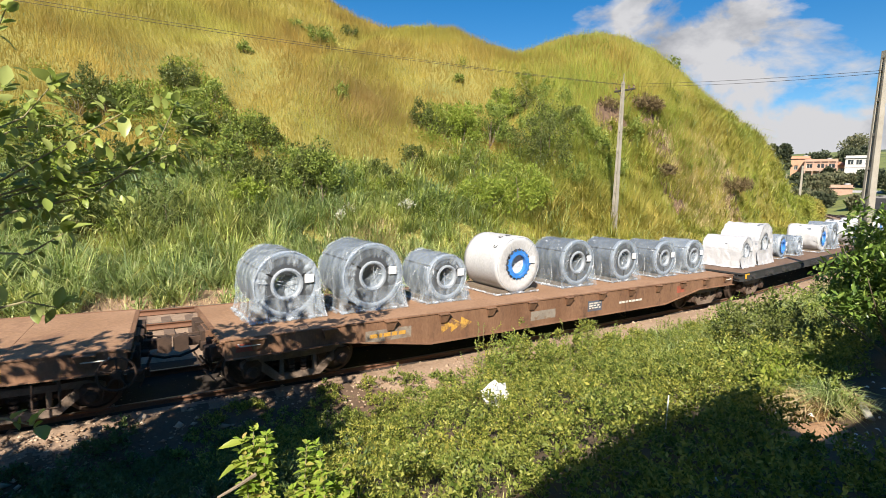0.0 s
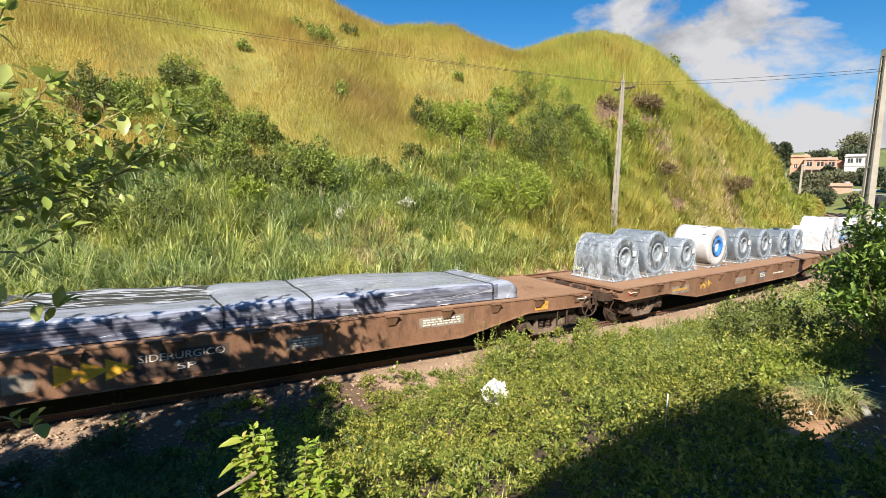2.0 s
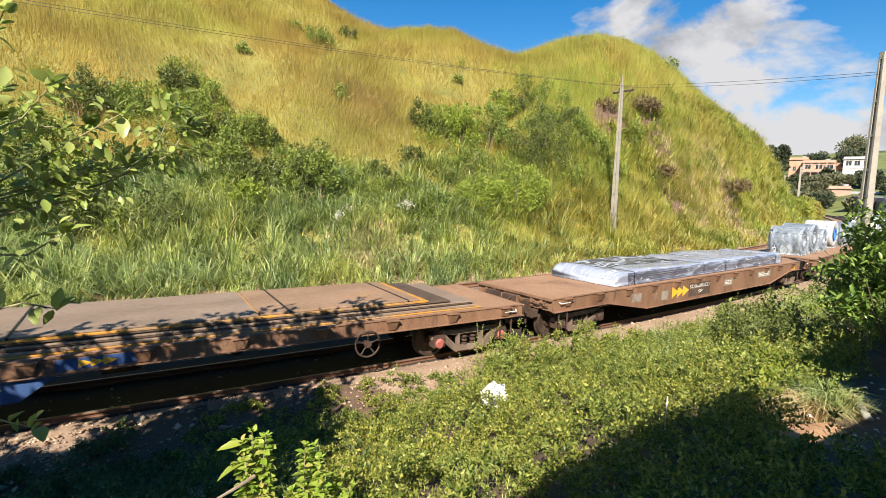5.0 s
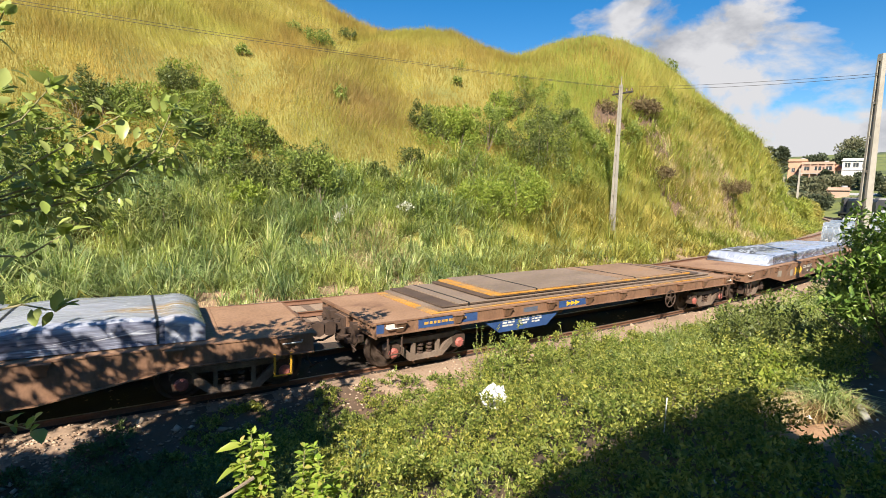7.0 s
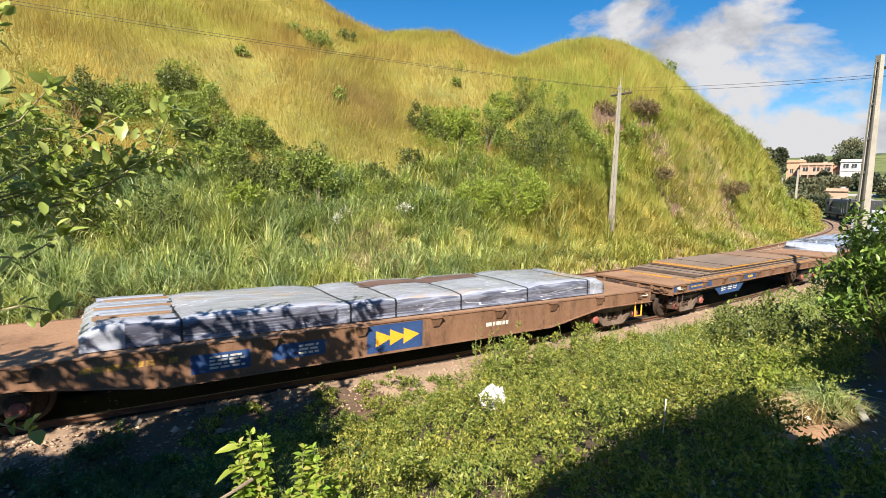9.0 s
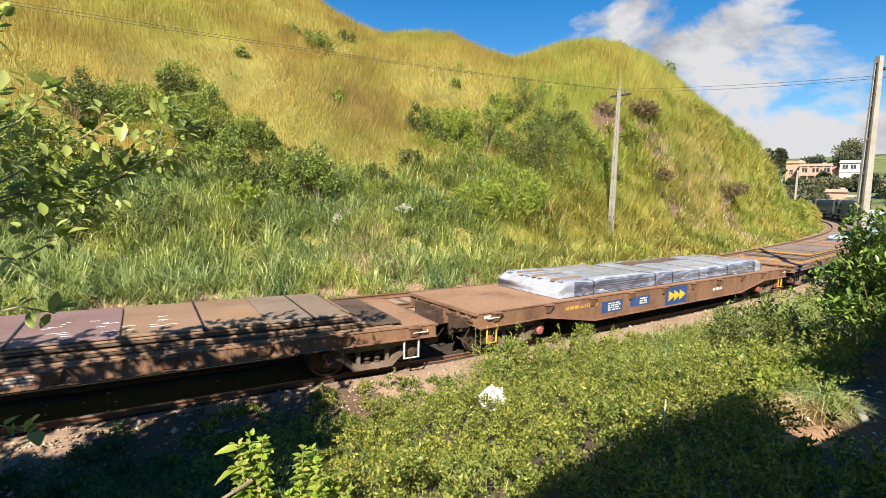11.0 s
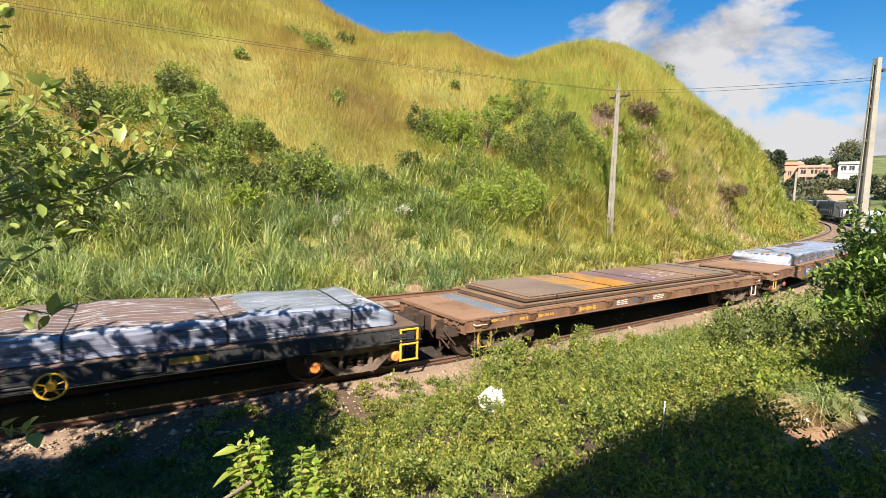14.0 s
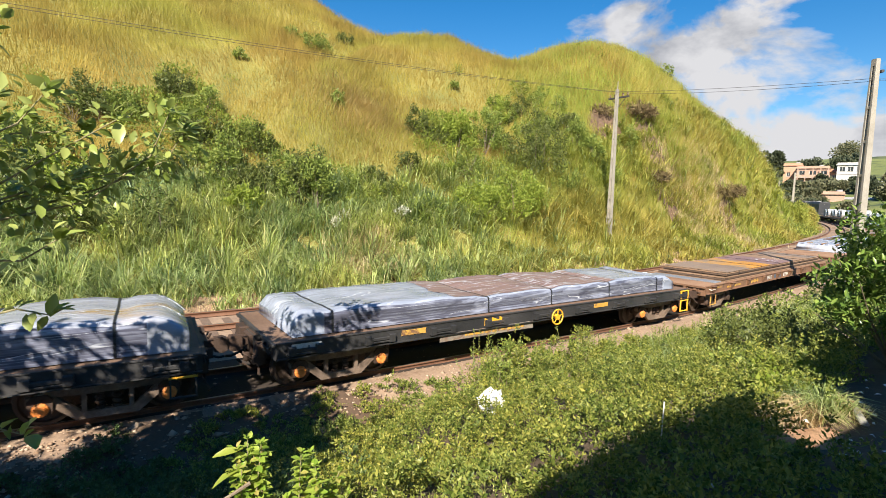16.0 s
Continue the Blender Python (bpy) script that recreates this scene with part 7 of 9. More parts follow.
def build_ground_cover():
    """Scrambling plants over the near bank: mounds of leafy shoots with dark hollows between them."""
    rng = np.random.default_rng(31)
    k = 5200
    s = -4 + 24.5 * rng.random(k) ** 1.1
    lat = 1.3 + 8.7 * rng.random(k) ** 0.95
    p = on_track(s, lat)
    x, y = p[:, 0], p[:, 1]
    edge = np.interp(s, [-4, 1, 3, 4.2, 5.5, 6.5, 11], [2.0, 1.8, 1.7, 1.6, 1.8, 2.1, 2.6]) + 0.25 * lumps(s, s, 0.7)
    bare = np.hypot(x - 6.2, y - 2.45) < 0.58
    bare |= np.hypot(x - 4.7, y - 3.15) < 0.30
    bare |= (x > 5.3) & (y < 1.95 + (x - 5.0) * 0.30) & (x < 12.0)
    bare |= (np.hypot(x - 9.6, y - 2.8) < 1.2) & (rng.random(k) < 0.5)
    keep = (lat > edge) & ~bare & (lumps(x, y, 0.62, 9) + 0.5 * lumps(x, y, 0.2, 10) > -0.72)
    s, lat, x, y = s[keep], lat[keep], x[keep], y[keep]
    # no two mounds stand closer than a hand's length or two, so that hollows stay open
    free = np.ones(len(s), bool)
    for i in range(len(s)):
        if free[i]:
            free[i + 1:] &= np.hypot(x[i + 1:] - x[i], y[i + 1:] - y[i]) > 0.27
    s, lat, x, y = s[free], lat[free], x[free], y[free]
    m = len(s)
    tall = canopy(s, lat) * rng.uniform(0.30, 1.28, m)
    wide = rng.uniform(0.12, 0.27, m) * np.interp(tall, [0.1, 0.8], [1.0, 1.2])
    z = np.maximum(land(x, y), on_track(s, lat, np.interp(lat, [1.0, 1.75, 2.1, 2.75], [-0.105, -0.15, -0.30, -0.50]))[:, 2] + 0.02)
    # shoots on each mound
    per = 25
    n = m * per
    d = unit(rng.normal(size=(n, 3)) + np.array([0, 0, 0.35]))
    d[:, 2] = np.abs(d[:, 2])
    u = (0.35 + 0.65 * rng.random(n) ** 0.6)[:, None]
    size3 = np.stack([np.repeat(wide, per), np.repeat(wide, per), np.repeat(tall, per)], -1)
    base = np.repeat(np.stack([x, y, z], -1), per, 0) + d * u * size3
    axis = unit(d * np.array([0.9, 0.9, 0.5]) + np.array([0, 0, 0.45]) + rng.normal(size=(n, 3)) * 0.45)
    L = rng.uniform(0.12, 0.32, n) * np.interp(np.repeat(tall, per), [0.15, 0.7], [0.6, 1.15])
    q = 16
    t = (np.arange(q) + 0.5) / q
    at = base[:, None] + axis[:, None] * (L[:, None] * t)[..., None]
    at[..., 2] -= (L[:, None] * t ** 2 * 0.25)
    at += rng.normal(size=at.shape) * 0.012
    side = unit(np.cross(axis, rng.normal(size=(n, 3))))
    other = np.cross(axis, side)
    turn = (np.arange(q) * 2.4)[None] + rng.random((n, 1)) * 6.28
    way = side[:, None] * np.cos(turn)[..., None] + other[:, None] * np.sin(turn)[..., None] + axis[:, None] * 0.55 + np.array([0, 0, 0.25])
    size = rng.uniform(0.042, 0.072, (n, q)) * rng.uniform(0.75, 1.25, (n, 1)) * (1.05 - 0.45 * t)[None]
    v, f = leaves(at.reshape(-1, 3), way.reshape(-1, 3), size.ravel(), 0.48, 0.12, rng)
    # mounds under the crown take the leaves darkened for its shade
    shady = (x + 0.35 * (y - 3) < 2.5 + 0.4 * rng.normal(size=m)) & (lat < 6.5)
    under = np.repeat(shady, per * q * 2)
    stuff("ground_cover", v, f[under], SHADED_LEAF, "low plants under the tree, leaves coloured dark for its shade", "ground cover")
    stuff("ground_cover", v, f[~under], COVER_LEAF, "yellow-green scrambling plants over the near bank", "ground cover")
    # thin sprigs that stand out of it towards the track
    k = 190
    ss = 6.3 + 12 * rng.random(k) ** 1.3
    ll = 1.95 + 1.6 * rng.random(k) ** 1.5
    b = on_track(ss, ll)
    b[:, 2] = land(b[:, 0], b[:, 1])
    tops = canopy(ss, ll)
    sets, g = [], Geo()
    for i in range(k):
        L = tops[i] * rng.uniform(0.8, 1.1) + rng.uniform(0.05, 0.28)
        d = unit(np.array([rng.normal() * 0.4, rng.normal() * 0.25, 1.0]))
        q = b[i] + d * np.linspace(0.45, 1, 16)[:, None] * L
        g.tube(b[i], q[-1], 0.005, 4, 0.002, caps=False)
        q = np.repeat(q, 2, 0)
        sets.append(leaves(q, unit(rng.normal(size=(32, 3)) + d * 0.6), 0.04 + 0.03 * rng.random(32), 0.4, 0.1, rng))
    v, f = joined(*sets)
    sp = stuff("sprigs", v, f, GREEN_LEAF, "thin leafy sprigs standing beside the track", "weeds")
    part("sprig_stems", g, PALE_STEM, sp)


def build_near_weeds():
    """Rough grass beside the track and in the shade of the right-hand bush."""
    rng = np.random.default_rng(33)
    sets = []
    for s0, s1, l0, l1, n, h in ((11, 30, 2.1, 4.6, 16000, 0.55), (16, 45, 2.3, 4.0, 9000, 0.7), (12.5, 22, 4.0, 8.0, 14000, 0.55), (-6, 3, 3.3, 8, 7000, 0.16), (9, 14, 3.2, 6.5, 4000, 0.45)):
        s, lat = rng.uniform(s0, s1, n), rng.uniform(l0, l1, n)
        p = on_track(s, lat)
        cl = lumps(p[:, 0], p[:, 1], 0.5, 12)
        keep = rng.random(n) < 0.65 + 0.45 * cl
        at = np.stack([p[:, 0], p[:, 1], land(p[:, 0], p[:, 1]) - 0.02], -1)[keep]
        m = len(at)
        sets.append(blades(at, h * (0.5 + 0.8 * rng.random(m)) * (1 + 0.3 * cl[keep]), 0.008 + 0.009 * rng.random(m), 0.3 + 0.8 * rng.random(m), rng))
    v, f = joined(*sets)
    stuff("weeds", v, f, TALL_GRASS, "rough green grass and weeds beside the track", "weeds")


def grass_tuft(x, y, n, h, mat, label, seed):
    rng = np.random.default_rng(seed)
    dx, dy = rng.normal(size=(2, n)) * 0.07
    at = np.stack([dx, dy, np.full(n, -0.03)], -1)
    v, f = blades(at, h * (0.5 + 0.6 * rng.random(n)), 0.010 + 0.008 * rng.random(n), 0.4 + 0.9 * rng.random(n), rng, 0.55)
    ob = tagged(new("grass_tuft", raw_mesh("grass_tuft", v, f, mat)), label, "grass tuft")
    ob.matrix_basis = pose(x, y, land_at(x, y))


def leafy_shoot(x, y, z, tips, label, seed, leaf=0.09, per=22, mat=None, name="sapling", thick=0.008):
    """A young plant: thin stems with broad leaves in whorls towards their tips."""
    rng = np.random.default_rng(seed)
    ob = thing(name, label, "plant", "", pose(x, y, z))
    ats, ways, sizes = [], [], []
    for t in tips:
        t = np.array(t, float)
        mid = t * 0.5 + rng.normal(size=3) * 0.05 * np.linalg.norm(t)
        g = Geo().tube((0, 0, -0.05), mid, thick, 6, thick * 0.8, caps=False)
        g.tube(mid, t, thick * 0.8, 6, thick * 0.35, caps=False)
        part("stem", g, PALE_STEM, ob)
        d = unit(t - mid)
        for i in range(per):
            u = 0.30 + 0.70 * i / (per - 1)
            base = mid + (t - mid) * max(0, u * 2 - 1) if u > 0.5 else mid * u * 2
            turn = rng.random() * 6.28
            tip = i == per - 1
            for j in range(9 if tip else 7):
                a = turn + j * 1.05 + rng.normal() * 0.25
                o = unit(np.array([math.cos(a), math.sin(a), 0.0]))
                ats.append(base + rng.normal(size=3) * 0.008)
                ways.append(o + d * (rng.uniform(0.5, 1.4) if tip else rng.uniform(0.05, 0.8)))
                sizes.append(leaf * rng.uniform(0.6, 1.1) * (0.62 if tip else 1.0))
    v, f = broad_leaves(np.array(ats), np.array(ways), np.array(sizes), 0.56, rng)
    part("foliage", raw_mesh("foliage", v, f, mat or NEAR_LEAF, True), None, ob)
    return ob


build_hill_grass()
build_tall_grass()
build_straw()
build_undergrowth()
build_hill_shrubs()
build_scrub()
build_ground_cover()
build_near_weeds()
# ---- trees and plants close by ----
def limb_geo(g, pts, r0, r1, n=7):
    k = len(pts) - 1
    for i in range(k):
        a, b = r0 + (r1 - r0) * i / k, r0 + (r1 - r0) * (i + 1) / k
        g.tube(pts[i], pts[i + 1], a, n, b, caps=False)
    return g


def build_shade_tree():
    """The broad-leaved tree beside the camera: trunk, limbs, a crown that dapples the wagons, and the low boughs that hang into view."""
    rng = np.random.default_rng(51)
    bx, by = -6.6, 1.6
    z0 = land_at(bx, by)
    ob = thing("broadleaf_tree", "broad-leaved tree with low leafy boughs beside the track", "tree", "", pose(0, 0, 0))
    part("trunk", limb_geo(Geo(), [(bx, by, z0 - 0.2), (bx + 0.1, by - 0.05, z0 + 1.5), (bx + 0.3, by, z0 + 3.0), (bx + 0.4, by + 0.1, z0 + 4.6)], 0.26, 0.15, 12), BARK, ob)
    fork = np.array((bx + 0.4, by + 0.1, z0 + 4.6))
    # the crown: dense over the bank, thinning to leafy twigs at its outer rim
    slope = np.array((-0.56, -0.64, 0.70)) / 0.70
    def edge(y):
        return np.interp(y, [-3, -0.3, 0.3, 1.0, 2.7, 3.5, 4.2, 5.2], [-3.5, -3.2, -2.85, -2.65, -2.45, -2.05, -0.95, 0.3])
    def level(q, z):
        return np.concatenate([q, np.full((len(q), 1), 6.5)], 1) + slope * (z - 6.5)[:, None]
    m = 900
    q = np.stack([rng.uniform(-11, -0.4, m), rng.uniform(-3.0, 3.35, m)], -1)
    q = q[(q[:, 0] < edge(q[:, 1]) - 0.38) & (q[:, 1] < np.interp(q[:, 0], [-7.5, -5.5], [2.7, 3.4]))]
    def gap(q):
        """Openings in the crown through which the sun reaches the ballast."""
        hole = ((q[:, 0] + 6.8) / 0.55) ** 2 + ((q[:, 1] - 3.5) / 0.32) ** 2 < 1
        hole |= (((q[:, 0] + 6.4) / 0.6) ** 2 + ((q[:, 1] - 4.45) / 0.32) ** 2 < 1) & (rng.random(len(q)) < 0.7)
        hole |= (q[:, 0] > -3.3) & (q[:, 1] < 4.1) & (rng.random(len(q)) < 0.55)
        for gx, gy, gr in ((-6.1, 3.88, 0.16), (-5.0, 4.06, 0.05), (-4.1, 3.95, 0.06)):
            hole |= np.hypot(q[:, 0] - gx, q[:, 1] - gy) < gr + 0.08
        return hole
    q = q[~(((q[:, 0] + 6.8) / 0.85) ** 2 + ((q[:, 1] - 3.5) / 0.62) ** 2 < 1)]
    clumps = level(q, rng.uniform(5.9, 7.4, len(q)))
    for c in clumps[::16]:
        mid = (fork + c) / 2 + rng.normal(size=3) * 0.3
        part("limb", limb_geo(Geo(), [fork, mid, c], 0.05, 0.012, 5), BARK, ob)
    n = 19000
    cl = clumps[rng.integers(0, len(clumps), n)]
    d = unit(rng.normal(size=(n, 3)))
    at = cl + d * (0.42 * rng.random(n) ** 0.5)[:, None] * np.array([1, 1, 0.8])
    v, f = leaves(at, d + rng.normal(size=(n, 3)) * 0.6, 0.22 + 0.15 * rng.random(n), 0.6, 0.1, rng)
    sets = [(v, f)]
    m = 540
    y = rng.uniform(2.2, 5.7, m)
    y = np.where(rng.random(m) < 0.88, 3.65 + 1.75 * rng.random(m) ** 1.5, y)
    q = np.stack([rng.uniform(-11, 0.5, m), y], -1)
    q = q[(q[:, 0] < edge(q[:, 1]) - 0.1 * rng.random(m)) & (q[:, 0] > edge(q[:, 1]) - np.where(q[:, 1] > 3.5, 20, 0.5))]
    q = q[~gap(q)]
    tw = level(q, rng.uniform(6.25, 6.9, len(q)))
    k = 13
    way = unit(rng.normal(size=(len(tw), 3)) * np.array([1, 0.7, 0.35]) + np.array([0.3, 0.3, 0]))
    along_twig = np.repeat(tw, k, 0) + np.repeat(way, k, 0) * (rng.random(len(tw) * k) * 0.5)[:, None]
    sets.append(leaves(along_twig, np.repeat(way, k, 0) + rng.normal(size=(len(tw) * k, 3)) * 0.7, 0.13 + 0.13 * rng.random(len(tw) * k), 0.5, 0.1, rng))
    v, f = joined(*sets)
    part("crown", raw_mesh("crown", v, f, GREEN_LEAF), None, ob)
    # low boughs reaching into view from the side
    root = (-2.4, 3.9, 3.3)
    boughs = [[root, (-0.9, 3.95, 3.72), (-0.45, 3.9, 4.05), (-0.06, 3.66, 4.30)], [root, (-0.8, 4.0, 3.65), (-0.25, 4.05, 3.80), (0.12, 4.05, 4.12), (0.24, 3.98, 4.42)], [root, (-1.0, 3.8, 3.95), (-0.55, 3.85, 4.25), (-0.40, 3.84, 4.46)],
              [root, (-0.9, 3.6, 3.5), (-0.5, 3.4, 3.5), (-0.33, 3.35, 3.62)], [root, (-1.1, 3.7, 4.3), (-0.62, 3.5, 4.55), (-0.54, 3.47, 4.75)], [root, (-1.0, 3.3, 4.1), (-0.52, 3.15, 4.3)], [root, (-0.8, 3.3, 3.2), (-0.50, 3.22, 3.28), (-0.37, 3.21, 3.24)],
              [root, (-0.85, 3.3, 2.7), (-0.62, 3.25, 2.68), (-0.50, 3.24, 2.62)], [root, (-0.7, 4.15, 3.7), (-0.2, 4.2, 3.88), (0.22, 4.15, 4.10), (0.34, 4.1, 4.32)], [root, (-0.8, 4.0, 3.75), (-0.40, 4.0, 3.92), (-0.05, 4.1, 4.00)], [root, (-0.9, 4.1, 3.7), (-0.5, 4.1, 3.85), (-0.22, 4.15, 4.02)], [root, (-0.9, 4.0, 4.0), (-0.6, 4.0, 4.2), (-0.25, 4.0, 4.25)]]
    for bi, pts in enumerate(boughs):
        g = limb_geo(Geo(), pts, 0.010, 0.003, 6)
        bough = part("bough", g, PALE_STEM, ob)
        ats, ways, sizes = [], [], []
        sparse = bi in (4, 5, 6, 7)
        for a, b in list(zip(pts, pts[1:]))[1:]:
            a, b = np.array(a), np.array(b)
            m = 5 if sparse else 14 if bi == 3 else 44
            for _ in range(m):
                p = a + (b - a) * rng.random()
                o = rng.normal(size=3)
                off = 0.02 if sparse else 0.20
                ats.append(p + unit(o) * off * rng.random())
                ways.append(o * 0.8 + np.array([0.45, 0, 0.1]))
                sizes.append(rng.uniform(0.045, 0.105))
        for _ in range(4 if sparse else 9):
            ats.append(np.array(pts[-1]) + rng.normal(size=3) * 0.01)
            ways.append(rng.normal(size=3) * 0.7 + np.array([0.4, -0.1, 0.6]))
            sizes.append(rng.uniform(0.07, 0.15))
        v, f = broad_leaves(np.array(ats), np.array(ways), np.array(sizes), 0.52, rng)
        part("bough_leaves", raw_mesh("bough_leaves", v, f, NEAR_LEAF, True), None, bough)


def build_right_bush():
    """A big glossy bush on the bank beside the pole."""
    rng = np.random.default_rng(61)
    x, y = 10.6, 3.05
    z = land_at(x, y)
    ob = thing("evergreen_bush", "dense dark evergreen bush with small glossy leaves", "bush", "", pose(x, y, z))
    k = 60
    a, r = rng.random(k) * 2 * math.pi, np.sqrt(rng.random(k)) * 1.45
    tips = np.stack([np.cos(a) * r, np.sin(a) * r, 0.5 + (2.35 - 1.0 * (r / 1.45) ** 2) * rng.random(k) ** 0.6], -1)
    for t in tips[::3]:
        part("stem", stems_geo((0, 0, -0.1), [t * 0.85], 0.02, rng=random.Random(5)), BARK, ob)
    n = 13000
    d = unit(rng.normal(size=(n, 3)) * np.array([1, 1, 1.0]))
    d[:, 2] = np.abs(d[:, 2]) * np.where(rng.random(n) < 0.25, -0.35, 1)
    lump = 1 + 0.16 * np.sin(d[:, 0] * 9 + 1) * np.sin(d[:, 1] * 8) + 0.12 * np.sin(d[:, 2] * 13 + d[:, 0] * 5)
    at = d * (lump * (0.62 + 0.40 * rng.random(n) ** 0.6))[:, None] * np.array([1.45, 1.45, 1.75]) + np.array([0.6, -0.15, 0.9])
    at = at[at[:, 2] > 0.55]
    n = len(at)
    way = unit(rng.normal(size=(n, 3))) * 0.9 + np.array([-0.25, -0.3, 0.4])
    v, f = broad_leaves(at, way, 0.09 + 0.07 * rng.random(n), 0.40, rng, 0.15)
    part("foliage", raw_mesh("foliage", v, f, BUSH_LEAF, True), None, ob)


BUSH_LEAF = leafy("glossy_evergreen_leaf", [(0.07, 0.13, 0.025), (0.11, 0.19, 0.035), (0.17, 0.26, 0.05), (0.30, 0.38, 0.09)], 0.32, 0.3)


def small_shrub(x, y, w, h, mat, seed, label, leaf, count, name="weed_bush"):
    return shrub(x, y, w, h, mat, seed, label, leaf, count, group="", name=name)


SAPLING_LEAF = leafy("fresh_sapling_leaf", [(0.20, 0.32, 0.04), (0.30, 0.42, 0.06), (0.42, 0.50, 0.10), (0.26, 0.36, 0.05), (0.52, 0.42, 0.14)], 0.36, 0.45)


def build_near_plants():
    rng = np.random.default_rng(75)
    tips = [(0.02, 0.02, 1.12), (0.10, -0.02, 1.08), (-0.05, 0.03, 1.05)] + [(rng.uniform(-0.07, 0.12), rng.uniform(-0.05, 0.05), rng.uniform(0.72, 1.08)) for _ in range(3)]
    sap = leafy_shoot(0.60, 3.41, land_at(0.60, 3.41), tips, "sunlit yellow-green sapling with whorled leaves", 71, 0.078, 13, SAPLING_LEAF)
    v, f = broad_leaves(np.array([(-0.03, 0, 1.06), (-0.04, 0, 0.92), (-0.02, 0, 0.60)]), np.array([(-1, -0.1, 0.25), (-1, -0.2, 0.05), (1, 0.1, 0.3)]), np.array([0.16, 0.17, 0.11]), 0.36, rng, 0.45)
    part("large_leaves", raw_mesh("large_leaves", v, f, LIME_LEAF, True), None, sap)
    tips = [(-0.05, 0.0, 0.94), (0.04, 0.05, 0.88)] + [(rng.uniform(-0.16, 0.28), rng.uniform(-0.12, 0.12), rng.uniform(0.42, 0.86)) for _ in range(9)]
    leafy_shoot(1.04, 3.47, land_at(1.04, 3.47), tips, "low leafy green sapling on the bank", 72, 0.074, 13, SAPLING_LEAF)
    tw = Geo()
    limb_geo(tw, [(0.38, 3.34, 1.90), (0.50, 3.34, 1.945), (0.62, 3.36, 1.985)], 0.009, 0.014, 7)
    ob = thing("broken_branch", "pale broken branch caught in the sapling", "branch")
    part("wood", tw, BARK, ob)
    grass_tuft(6.85, 2.55, 420, 0.55, TALL_GRASS, "arching tuft of long grass on the bank", 81)
    grass_tuft(6.62, 2.62, 260, 0.45, DRY_GRASS, "dry straw tuft of grass on the bank", 82)
    for i, (gx, gy, gh) in enumerate(((6.75, 2.75, 0.55), (7.35, 2.65, 0.5), (7.05, 2.42, 0.5), (7.15, 2.85, 0.6), (6.45, 2.85, 0.4))):
        grass_tuft(gx, gy, 150, gh * 0.8, TALL_GRASS if i % 2 else DRY_GRASS, "arching tuft of long grass on the bank" if i % 2 else "dry straw tuft of grass on the bank", 85 + i)
    grass_tuft(7.3, 2.8, 260, 0.5, TALL_GRASS, "arching tuft of long grass on the bank", 83)
    small_shrub(8.1, 3.6, 1.0, 0.5, LIME_LEAF, 91, "broad-leaved lime-green weed on the bank", 0.10, 420)
    small_shrub(7.3, 3.3, 0.8, 0.4, LIME_LEAF, 92, "broad-leaved lime-green weed on the bank", 0.09, 300)
    small_shrub(8.6, 4.4, 1.1, 0.6, GREEN_LEAF, 93, "leafy green weed on the bank", 0.08, 420)
    rnd = random.Random(44)
    for i in range(18):
        q, off = 6.75 + 0.52 * i, 2.65 + rnd.uniform(-0.2, 0.45)
        px, py, _ = on_track(q, off)
        shrub(float(px), float(py), rnd.uniform(0.8, 1.2), float(canopy(q, off)) * rnd.uniform(0.95, 1.2), COVER_LEAF if i % 4 else GREEN_LEAF, 300 + i, "spreading leafy weed bush at the edge of the ballast", 0.06, 1700, group="weed bushes along the ballast", name="weed_bush")
    small_shrub(14.5, 7.6, 2.2, 1.1, GREEN_LEAF, 94, "tangled green scrub beside the track", 0.07, 1600)
    # scrub added here in dark leaves so its colour stands for the bush's shadow
    small_shrub(12.8, 6.0, 3.0, 1.25, DARK_LEAF, 95, "tangled scrub, its leaves dark to stand for the bush's shade", 0.08, 3000)
    small_shrub(11.0, 5.0, 2.2, 1.0, DARK_LEAF, 99, "tangled scrub, its leaves dark to stand for the bush's shade", 0.07, 2200)
    small_shrub(17.5, 7.8, 2.4, 1.2, GREEN_LEAF, 96, "tangled green scrub beside the track", 0.08, 1500)
    small_shrub(22.5, 8.2, 2.6, 1.3, DARK_LEAF, 97, "dark scrub below the utility pole", 0.09, 1500)
    small_shrub(27.0, 8.6, 2.8, 1.5, GREEN_LEAF, 98, "green scrub below the utility pole", 0.10, 1400)


